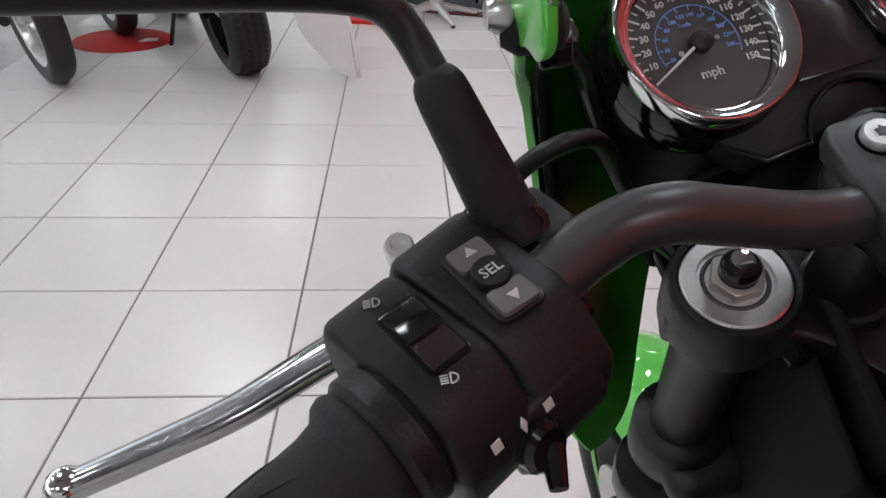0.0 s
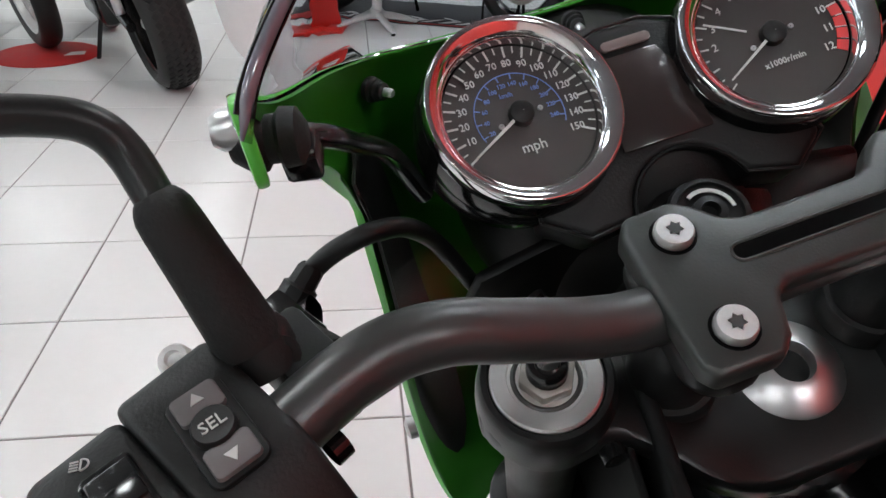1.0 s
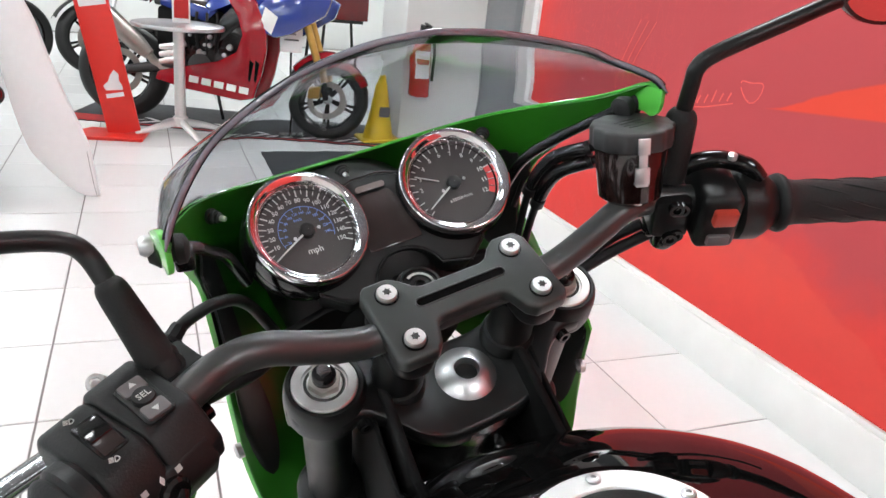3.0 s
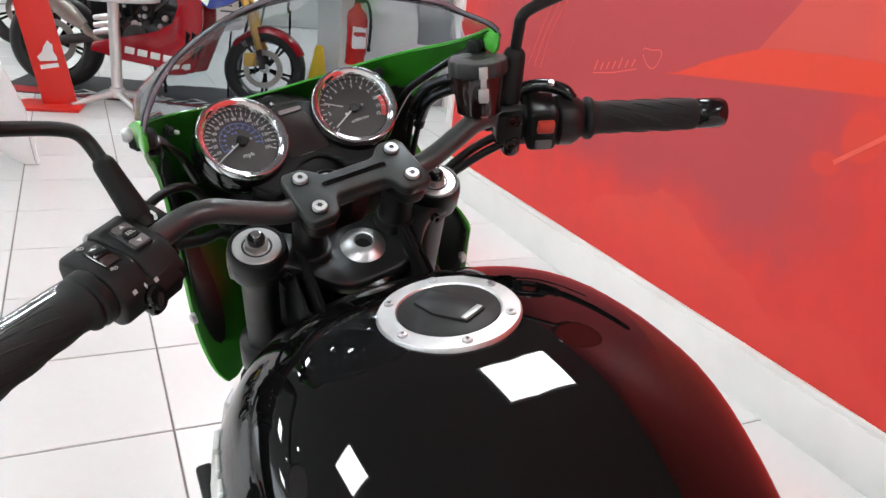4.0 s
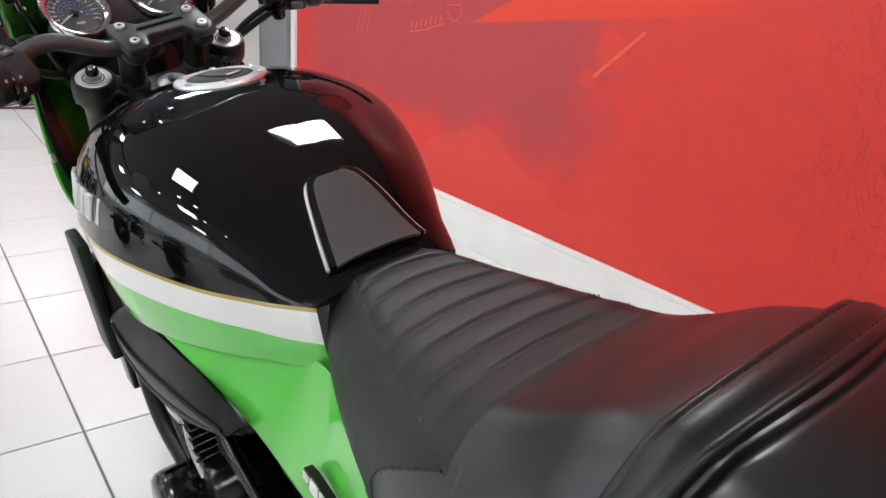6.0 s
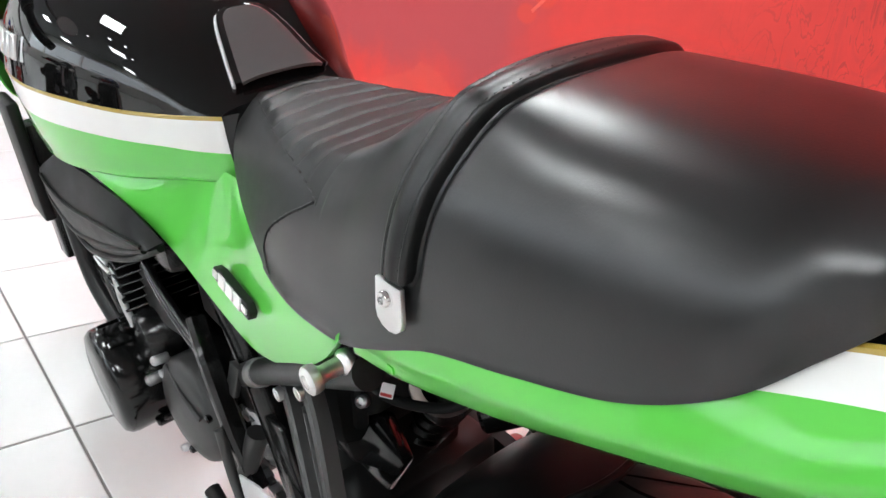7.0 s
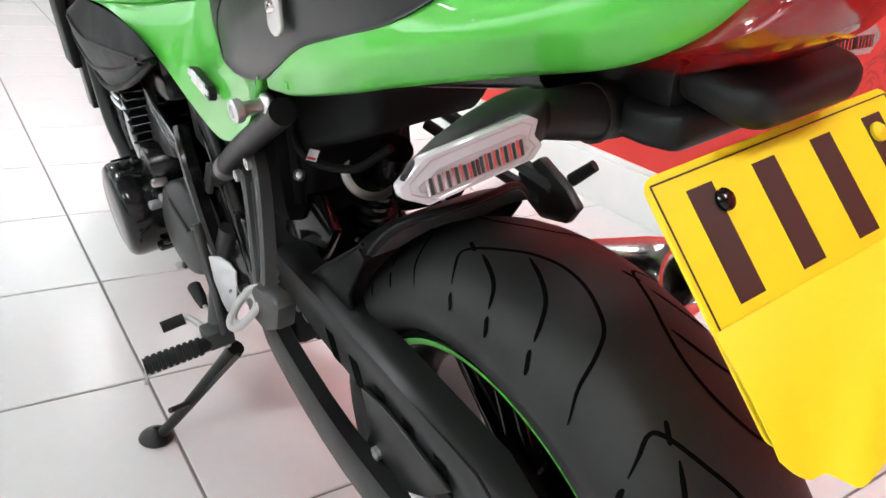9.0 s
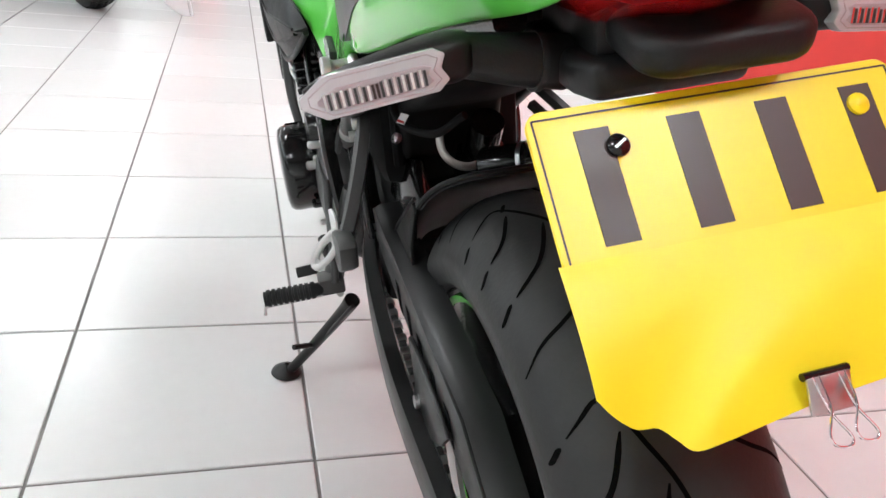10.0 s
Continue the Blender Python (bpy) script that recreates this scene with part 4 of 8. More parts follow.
# front mudguard
rows = []
for k in range(25):
    a = radians(30 + 125 * k / 24)
    rows.append([(FRONT_AX @ V(-(0.31 - 0.05 * (abs(u) ** 2.4)) * math.sin(a), (0.31 - 0.05 * abs(u) ** 2.4) * math.cos(a), u * 0.07)) for u in (-1, -0.85, -0.5, 0, 0.5, 0.85, 1)])
part("front_mudguard", thick(sheet(rows), 0.003), M_GREEN, bike, "lime green front mudguard", sharp=60)

# -- forks and top clamp
FX, FY = 0.1045, 0.0335
for s in (-1, 1):
    at = pose(s * FX, FY, 0.0275)
    fork = sp("fork_leg", lathe([(0.0225, -0.045), (0.0225, -0.062), (0.0192, -0.070), (0.0188, -0.20), (0.0192, -0.40)], 32, pose(s * FX, FY, 0)), M_SATIN, bike, "black upside-down fork leg")
    sp("fork_slider", tube([(s * FX, FY, -0.40), (s * FX, FY, -0.76)], 0.0165, 20), M_STEEL, fork)
    sp("fork_cap", lathe([(0.0238, -0.060), (0.0238, -0.0470), (0.0228, -0.0460), (0.0168, -0.0458), (0.0162, -0.0474), (0.0002, -0.0472)], 48, at), M_ALU, fork, "brushed metal fork cap")
    sp("cap_nut", prism([(0.0125 * math.cos(radians(60 * k)), 0.0125 * math.sin(radians(60 * k))) for k in range(6)], -0.0476, -0.0405, at, bevel=0.0012), M_TITAN, fork)
    sp("nut_groove", lathe([(0.0150, -0.0473), (0.0138, -0.0468), (0.0128, -0.0473)], 32, at), M_ENGINE_GREY, fork)
    sp("adjuster", lathe([(0.0086, -0.042), (0.0086, -0.0345), (0.0075, -0.033), (0.0052, -0.0328)], 20, at), M_GLOSS_PLASTIC, fork)
    sp("adjuster_screw", join(lathe([(0.0052, -0.034), (0.0050, -0.0300), (0.002, -0.0292), (0.0001, -0.0294)], 16, at), box(-0.0045, 0.0045, -0.0006, 0.0006, -0.0296, -0.0288, at @ pose(0, 0, 0, 0, 0, 25))), M_CHROME, fork)
outline = []
for cx, cy, r, a0, a1 in ((FX, FY, 0.032, -70, 100), (0.052, 0.030, 0.026, 85, 95), (0.0, 0.046, 0.006, 80, 100), (-0.052, 0.030, 0.026, 85, 95), (-FX, FY, 0.032, 80, 250), (-0.045, -0.012, 0.012, 235, 260), (0.0, -0.002, 0.033, 225, 315), (0.045, -0.012, 0.012, 280, 305)):
    for k in range(9):
        a = radians(a0 + (a1 - a0) * k / 8)
        outline.append((cx + r * math.cos(a), cy + r * math.sin(a)))
# the casting dips from the fork eyes to the middle
DIP = spline([(0.0, -0.033, 0.047), (0.030, -0.032, 0.047), (0.052, -0.024, 0.050), (0.070, -0.006, 0.056), (0.086, 0.0045, 0.061), (0.1045, 0.0035, 0.0635), (0.122, 0.010, 0.057), (0.132, 0.021, 0.046), (0.1345, 0.031, 0.036)], 49)
DIPZ = spline([(-0.053, 0, 0), (-0.052, 0, 0), (-0.044, 0, 0), (-0.037, 0, 0), (-0.032, 0, 0), (-0.029, 0, 0), (-0.029, 0, 0), (-0.030, 0, 0), (-0.034, 0, 0)], 49)
half_rows = []
for q, zq in zip(DIP, DIPZ):
    x, y0, y1, zt = q.x, q.y, q.z, zq.x
    zb = zt - 0.020
    e = min(0.005, (y1 - y0) * 0.4)
    half_rows.append([V(x, yy, zz) for yy, zz in ((y0 + e, zt), (y0 + 0.3 * e, zt - 0.3 * e), (y0, zt - e), (y0, zb + e), (y0 + e, zb), (0.5 * (y0 + y1), zb), (y1 - e, zb), (y1, zb + e), (y1, zt - e), (y1 - 0.3 * e, zt - 0.3 * e), (y1 - e, zt), (0.65 * y1 + 0.35 * y0, zt), (0.35 * y1 + 0.65 * y0, zt))])
casting = [[V(-p.x, p.y, p.z) for p in r] for r in half_rows[::-1]] + half_rows[1:]
clamp = sp("top_clamp", join(sheet(casting, closed=True, caps=True), *[lathe([(0.0285, -0.052), (0.0300, -0.046), (0.0300, -0.030), (0.0293, -0.0245), (0.0284, -0.0205), (0.0272, -0.0190), (0.0248, -0.0190), (0.0239, -0.0205), (0.0239, -0.03)], 48, pose(q * FX, FY, 0)) for q in (-1, 1)]), M_SATIN, bike, "black cast top fork clamp", sharp=50)
for s in (-1, 1):
    sp("pinch_bolt", lathe([(0.0055, 0.0), (0.0055, 0.006), (0.003, 0.006), (0.0028, 0.003), (0.0001, 0.003)], 14, axis((s * 0.088, 0.004, -0.042), (0, -1, 0.1))), M_GLOSS_PLASTIC, clamp)
sp("stem_nut", lathe([(0.0250, -0.056), (0.0250, -0.0525), (0.0242, -0.0515), (0.0125, -0.0450), (0.0100, -0.0446), (0.0092, -0.047), (0.0092, -0.060), (0.0002, -0.060)], 48, pose(0.0042, 0.0120, -0.001)), M_STEEL, clamp, "bright conical steering stem nut")
lower = [(x * 1.02, y) for x, y in outline]
sp("lower_clamp", prism(lower, -0.30, -0.265, None, bevel=0.004), M_SATIN, bike)
sp("steering_stem", tube([(0, 0, -0.30), (0, 0, -0.06)], 0.024, 20), M_ENGINE, bike)
part("head_tube", tube([(0.0, 1.150, 0.862), (0, 1.215, 0.72)], 0.038, 20), M_ENGINE, bike)

# -- handlebar
BAR = [(0.0, 0.025, 0.022), (0.065, 0.025, 0.022), (0.092, 0.026, 0.028), (0.120, 0.029, 0.040), (0.145, 0.032, 0.0500), (0.170, 0.030, 0.0520), (0.205, 0.0135, 0.0535), (0.260, -0.016, 0.051), (0.380, -0.0805, 0.0656)]
half = spline(BAR, 60)
full = [V(-p.x, p.y, p.z) for p in half][::-1] + half[1:]
hbar = sp("handlebar", tube(full, 0.0112, 20), M_BAR, bike, "bent black steel handlebar")
for s in (-1, 1):
    riser = sp("bar_riser", lathe([(0.0225, -0.050), (0.0222, -0.041), (0.0205, -0.0385), (0.0180, -0.038), (0.0178, 0.0), (0.016, 0.006), (0.001, 0.006)], 36, pose(s * 0.051, 0.025, 0)), M_SATIN, bike, "black round bar riser")
    sp("clamp_base", prism(rounded(s * 0.051 - 0.0160, s * 0.051 + 0.0160, -0.0085, 0.0580, 0.014), 0.006, 0.0228, None, bevel=0.0055, seg=3), M_SATIN, riser)
bridge = [(-0.068, -0.004), (-0.064, -0.010), (-0.040, -0.010), (-0.034, -0.004), (-0.029, 0.011), (-0.024, 0.0145), (0.024, 0.0145), (0.029, 0.011), (0.034, -0.004), (0.040, -0.010), (0.064, -0.010), (0.068, -0.004), (0.0685, 0.052), (0.064, 0.060), (0.044, 0.0605), (0.037, 0.055), (0.030, 0.047), (0.024, 0.0445), (-0.024, 0.0445), (-0.030, 0.047), (-0.037, 0.055), (-0.044, 0.0605), (-0.064, 0.060), (-0.0685, 0.052)]
bm = prism(bridge, 0.0235, 0.0365, None, bevel=0.0035, seg=3)
top_bridge = sp("bar_clamp", bm, M_ANOD, bike, "dark grey machined bar clamp bridging both risers", sharp=50)
slot = rounded(-0.036, 0.036, 0.0262, 0.0338, 0.0037)
sp("clamp_slot", prism(slot, 0.030, 0.0368, None), M_GROOVE, top_bridge, "dark slot along the clamp")
rim_pts = [V(x, y, 0.0367) for x, y in slot]
sp("slot_rim", tube(rim_pts + rim_pts[:1], 0.0007, 6), M_ANOD, top_bridge)
for sx in (-1, 1):
    for by in (0.0045, 0.0455):
        mm = pose(sx * 0.051, by, 0.0366)
        sp("clamp_bolt", join(lathe([(0.0074, -0.003), (0.0074, 0.0028), (0.0066, 0.0042), (0.0002, 0.0043)], 28, mm), lathe([(0.0011, 0.001), (0.0011, 0.0036), (0.0001, 0.0036)], 8, mm)), M_BOLT, top_bridge, "bright torx clamp bolt")
        sp("bolt_socket", prism([((0.0032 if k % 2 else 0.0020) * math.cos(radians(30 * k)), (0.0032 if k % 2 else 0.0020) * math.sin(radians(30 * k))) for k in range(12)], 0.0012, 0.0047, mm), M_ENGINE_GREY, top_bridge, "dark six point socket")
        sp("bolt_seat", lathe([(0.0086, -0.0005), (0.0086, 0.0004), (0.0073, 0.0004)], 24, mm), M_GROOVE, top_bridge)

# -- instruments
GT, GX, GY, GZ = 21.6, 0.0663, 0.1479, 0.0142
for s, kind in ((-1, "speed"), (1, "rev")):
    gm = pose(s * GX, GY, GZ, GT, 0, 0) @ pose(0, 0, 0, 0, -s * 6.2, 0)
    shell = sp("gauge", lathe([(0.020, -0.062), (0.038, -0.055), (0.0485, -0.034), (0.0495, -0.012), (0.048, -0.006), (0.0455, -0.005)], 56, gm), M_GLOSS_PLASTIC, bike, "round black cased " + kind + " gauge with a chrome ring")
    sp("chrome_ring", lathe([(0.0474, -0.0085)] + [(q.x, q.y) for q in spline([(0.0481, -0.0030, 0), (0.0482, 0.0012, 0), (0.0474, 0.0034, 0), (0.0460, 0.0040, 0), (0.0440, 0.0034, 0), (0.0418, 0.0020, 0), (0.0398, 0.0002, 0), (0.0387, -0.0016, 0), (0.0383, -0.0040, 0)], 25)] + [(0.0382, -0.0085)], 96, gm), M_CHROME, shell, "polished chrome bezel")
    face = sp("dial", lathe([(0.0378, -0.0068), (0.0002, -0.0068)], 56, gm), M_DIAL, shell, "dark brown black dial")
    fz = -0.0066
    ticks, nums, blue, red = [], [], [], []
    if kind == "speed":
        a0, step = 208.6, 15.7
        for k in range(31):
            a = radians(a0 - step * k / 2)
            ln = 0.0058 if k % 2 == 0 else 0.0036
            ticks.append(box(0.0372 - ln, 0.0372, -0.00033 if k % 2 else -0.0005, 0.00033 if k % 2 else 0.0005, fz, fz + 0.0002, gm @ pose(0, 0, 0, 0, 0, math.degrees(a))))
        for k in range(1, 16):
            a = radians(a0 - step * k)
            nums.append(lettering(str(10 * k), 0.0052, gm @ pose(0.0282 * math.cos(a), 0.0282 * math.sin(a), fz)))
        arc = [gm @ V(0.0225 * math.cos(radians(q)), 0.0225 * math.sin(radians(q)), fz + 0.0002) for q in range(-22, 206, 4)]
        blue.append(tube(arc, 0.00028, 4))
        for k in range(12):
            a = radians(198 - 19.2 * k)
            blue.append(box(0.0196, 0.0225, -0.0003, 0.0003, fz, fz + 0.0002, gm @ pose(0, 0, 0, 0, 0, math.degrees(a))))
            blue.append(lettering(str(20 * (k + 1)), 0.0031, gm @ pose(0.0172 * math.cos(a), 0.0172 * math.sin(a), fz)))
        blue.append(lettering("km/h", 0.0034, gm @ pose(-0.003, 0.0118, fz)))
        nums.append(lettering("mph", 0.0074, gm @ pose(0.001, -0.0165, fz)))
    else:
        a0, step = 214.0, 20.6
        for k in range(25):
            a = a0 - step * k / 2
            ln = 0.0056 if k % 2 == 0 else 0.0035
            ticks.append(box(0.0372 - ln, 0.0372, -0.0004, 0.0004, fz, fz + 0.0002, gm @ pose(0, 0, 0, 0, 0, a)))
        for k in range(2, 13):
            a = radians(a0 - step * k)
            nums.append(lettering(str(k), 0.0056, gm @ pose(0.0285 * math.cos(a), 0.0285 * math.sin(a), fz)))
        for k in range(4):
            a = a0 - step * (10.05 + 0.52 * k)
            red.append(prism([(0.0318 * math.cos(radians(q)), 0.0318 * math.sin(radians(q))) for q in (a, a - 4.5, a - 9)] + [(0.0372 * math.cos(radians(q)), 0.0372 * math.sin(radians(q))) for q in (a - 9, a - 4.5, a)], fz, fz + 0.0003, gm))
        nums.append(lettering("x1000r/min", 0.0046, gm @ pose(0.001, -0.0145, fz)))
        # pale streak that lies across the rev dial
        ticks.append(box(0.012, 0.0335, -0.00045, 0.00045, fz, fz + 0.0004, gm @ pose(0, 0, 0, 0, 0, 149)))
    sp("dial_marks", join(*ticks), M_INK, face, "white scale marks")
    sp("dial_numbers", join(*nums), M_INK, face, "white dial figures")
    if blue:
        sp("blue_scale", join(*blue), M_BLUE_INK, face, "blue inner scale")
    if red:
        sp("red_zone", join(*red), M_RED_INK, face, "red blocks")
    for q in (-0.011, 0.011):
        sp("dial_screw", lathe([(0.0014, fz), (0.0014, fz + 0.0006), (0.0002, fz + 0.0006)], 10, gm @ pose(q, -0.001 + 0.2 * q, 0)), M_STEEL, face)
    na = 209
    sp("needle", prism([(-0.004, -0.0009), (0.033, -0.0004), (0.033, 0.0004), (-0.004, 0.0009)], 0.0012, 0.0022, gm @ pose(0, 0, -0.0058, 0, 0, na)), M_INK, shell, "white pointer")
    sp("needle_hub", lathe([(0.0062, -0.006), (0.006, -0.0028), (0.0048, -0.0018), (0.0002, -0.0016)], 24, gm), M_SATIN, shell)
    g = sp("dial_glass", lathe([(0.0394, -0.0022), (0.0002, -0.0012)], 48, gm), M_DIAL_GLASS, shell, "clear cover glass")
    g.visible_shadow = False
    sp("case_band", lathe([(0.0494, -0.030), (0.0500, -0.024), (0.0494, -0.018)], 56, gm), M_GLOSS_PLASTIC, shell)

# panel between the dials
pm = pose(0, 0.147, 0.0, 20, 0, 0)
dash_o = [(-0.075, -0.045), (-0.055, -0.060), *[(0.031 * math.cos(radians(a)), -0.062 + 0.031 * math.sin(radians(a))) for a in range(172, 7, -12)], (0.055, -0.060), (0.075, -0.045), (0.06, 0.02), (0.030, 0.036), (0.012, 0.042), (-0.012, 0.042), (-0.030, 0.036), (-0.06, 0.02)]
dash = sp("instrument_panel", prism(dash_o, -0.030, -0.004, pm, bevel=0.004, seg=3), M_PLASTIC, bike, "black instrument panel between the dials", sharp=50)
sp("display", prism([(-0.024, -0.026), (0.024, -0.026), (0.0225, 0.006), (0.014, 0.024), (-0.014, 0.024), (-0.0225, 0.006)], -0.004, -0.0022, pm, bevel=0.0008), M_LCD, dash, "dark brown blank display")
sp("warning_lamp", prism(rounded(-0.0135, 0.0135, 0.0270, 0.0325, 0.0027), -0.004, -0.0015, pm, bevel=0.0005), M_LED, dash, "narrow lamp window above the display")
part("panel_rim", tube([STEER @ (pm @ V(x, y, -0.0045)) for x, y in dash_o + dash_o[:1]], 0.0011, 6), M_SATIN, dash)
lock = sp("ignition_lock", lathe([(0.020, -0.075), (0.020, -0.030), (0.0185, -0.0265), (0.0155, -0.0255), (0.0150, -0.0275), (0.0085, -0.0285), (0.008, -0.0255), (0.0045, -0.0250), (0.0042, -0.029), (0.0002, -0.029)], 36, pose(0.0, 0.080, 0.006, 6, 0, 0)), M_SATIN, bike, "black ignition lock")
lm = pose(0.0, 0.080, 0.006, 6, 0, 0)
sp("lock_marks", join(lettering("ON", 0.0042, lm @ pose(-0.0118, 0.0015, -0.0268, 0, 0, 100)), *[box(-0.001, 0.001, 0.0108, 0.0128, -0.0272, -0.0266, lm @ pose(0, 0, 0, 0, 0, q)) for q in range(-90, 30, 9)]), M_INK, lock)
sp("lock_housing", lathe([(0.029, -0.07), (0.029, -0.045), (0.026, -0.040), (0.021, -0.039)], 36, lm), M_PLASTIC, lock)

# -- cowl and screen
T_EDGE = [(-0.181, 0.078, 0.128), (-0.172, 0.115, 0.092), (-0.150, 0.175, 0.046), (-0.125, 0.212, 0.016), (-0.085, 0.238, -0.008), (-0.040, 0.250, -0.020), (0.0, 0.254, -0.024)]
B_EDGE = [(-0.147, 0.071, -0.298), (-0.131, 0.075, -0.295), (-0.108, 0.092, -0.276), (-0.085, 0.130, -0.250), (-0.060, 0.170, -0.220), (-0.030, 0.200, -0.200), (0.0, 0.210, -0.195)]
R_EDGE = [(-0.181, 0.078, 0.128), (-0.178, 0.100, 0.092), (-0.169, 0.130, 0.045), (-0.160, 0.150, 0.010), (-0.155, 0.161, -0.035), (-0.155, 0.154, -0.075), (-0.157, 0.141, -0.110), (-0.159, 0.134, -0.160), (-0.160, 0.126, -0.215), (-0.160, 0.116, -0.250), (-0.158, 0.098, -0.277), (-0.154, 0.083, -0.291), (-0.147, 0.071, -0.298)]
NU, NV = 40, 72
te, be, re_ = spline(T_EDGE, NU + 1), spline(B_EDGE, NU + 1), spline(R_EDGE, NV + 1)
cols_ = []
for i in range(NU + 1):
    u = i / NU
    col = []
    for j in range(NV + 1):
        v = (te[0].z - re_[j].z) / (te[0].z - be[0].z)
        p = te[i].lerp(be[i], v)
        out = V(p.x, p.y - 0.02, 0).normalized()
        p = p + out * 0.045 * math.sin(math.pi * v) * u
        e = re_[j] - te[0].lerp(be[0], v)
        p = p + e * (1 - u) ** 1.6
        col.append(p)
    cols_.append(col)


def cowl_side(p, s):
    """A point of the cowl on one side; the far wing stands straight ahead below while the bars are turned."""
    if s < 0:
        return V(p.x, p.y, p.z)
    k = max(0.0, min(1.0, (-0.105 - p.z) / 0.065)) * max(0.0, min(1.0, abs(p.x) / 0.12))
    q = Matrix.Rotation(radians(12.0) * k * k * (3 - 2 * k), 3, "Z")
    m = q @ p
    return q.inverted() @ V(-m.x, m.y, m.z)


grid_rows = cols_ + [[cowl_side(p, 1) for p in c] for c in cols_[::-1][1:]]
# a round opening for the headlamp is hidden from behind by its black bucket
# inner strips take the green that has the cowl's shade in its colour
cowl = sp("cowl", sheet([r + [V(p.x * 0.98, p.y - 0.003, p.z) for p in r[::-1]] for r in grid_rows], closed=True, caps=True, mats=[0] * (NV + 1) + [1] * (NV + 1)), [M_GREEN, M_GREEN_SHADED], bike, "lime green half cowl round the dials", sharp=60)
lip = spline([tuple(p) for p in (T_EDGE + [(-x, y, z) for x, y, z in T_EDGE[::-1][1:]])], 61)
for s in (-1, 1):
    tip = spline([(0.060, 0.132, 0), (0.066, 0.137, 0), (0.080, 0.128, 0), (0.096, 0.111, 0), (0.100, 0.096, 0), (0.088, 0.094, 0), (0.074, 0.104, 0), (0.064, 0.106, 0), (0.058, 0.116, 0), (0.060, 0.132, 0)], 46)[:-1]
    tm_ = Matrix(((0.05 * s, -0.06 * s, s, s * 0.1835), (1, 0, 0, 0), (0, 1, 0, 0), (0, 0, 0, 1)))
    sp("cowl_tip", prism([(p.x, p.y) for p in tip], -0.002, 0.002, tm_, bevel=0.0012), M_GREEN, cowl, "rounded green end of the cowl")
sp("cowl_lip", tube([p + V(0, -0.002, 0.001) for p in lip], [0.0006, 0.0012] + [0.0018] * 57 + [0.0012, 0.0006], 8), M_GREEN, cowl)
RIM = [(-0.180, 0.058, 0.131), (-0.1715, 0.069, 0.142), (-0.151, 0.090, 0.153), (-0.128, 0.098, 0.169), (-0.088, 0.101, 0.188), (-0.045, 0.098, 0.200), (0.0, 0.096, 0.201)]
rim = spline(RIM, 31)
base = spline(T_EDGE, 31)
srows = []
for a, b in zip(rim, base):
    srows.append([a.lerp(b + V(0, -0.004, 0.004), k / 10) + V(a.x * 0.25, 0.35 * (0.02 + abs(b.y - a.y)), 0.10 * abs(b.y - a.y)) * math.sin(math.pi * k / 10) * 0.33 * min(1, (a - b).length / 0.13) ** 1.5 for k in range(11)])
# the screen sits a little lower on its right half
srows = srows + [[V(-p.x, p.y, p.z - 0.016 * (1 - k / 10) * math.sin(math.pi * min(1, max(0, -r[0].x / 0.178)))) for k, p in enumerate(r)] for r in srows[::-1][1:]]
screen = sp("windscreen", sheet([r + [V(p.x * 0.988, p.y - 0.0015, p.z - 0.0006) for p in r[::-1]] for r in srows], closed=True, caps=True), M_SCREEN, bike, "clear slightly smoked bubble windscreen", sharp=80)
screen.visible_shadow = False
rim_full = [r[0] for r in srows]
sp("screen_edge", tube(rim_full, [0.0021 * min(1, 0.25 + 0.25 * min(k, len(rim_full) - 1 - k)) for k in range(len(rim_full))], 10), M_SCREEN_EDGE, screen, "polished grey edge of the screen")
for q, (dx, dz) in enumerate(((-0.0018, 0.0008), (0.0012, -0.0018))):
    sp("edge_line", tube([p + V(math.copysign(min(1, abs(p.x) / 0.05), p.x) * -dx, 0, dz) for p in rim_full[2:-2]], 0.0009, 6), M_GLOSS_PLASTIC, screen, "thin dark line beside the edge")
for x, y, z in ((-0.129, 0.201, 0.005), (0.0, 0.236, -0.022), (0.129, 0.201, 0.005)):
    fx = axis((x, y, z), V(-x * 0.8, -0.12, 0.03).normalized())
    nut = sp("screen_fixing", lathe([(0.0062, 0.0), (0.0066, 0.0015), (0.0066, 0.003), (0.0048, 0.0038), (0.0056, 0.0050), (0.0056, 0.0064), (0.0040, 0.0072), (0.0046, 0.0084), (0.0044, 0.0100), (0.0030, 0.0112)], 18, fx), M_RUBBER, screen, "black ribbed rubber screen nut")
    sp("fixing_screw", lathe([(0.0024, 0.010), (0.0024, 0.0145), (0.0017, 0.0155), (0.0002, 0.0155)], 12, fx), M_BOLT, nut, "bright screw end")
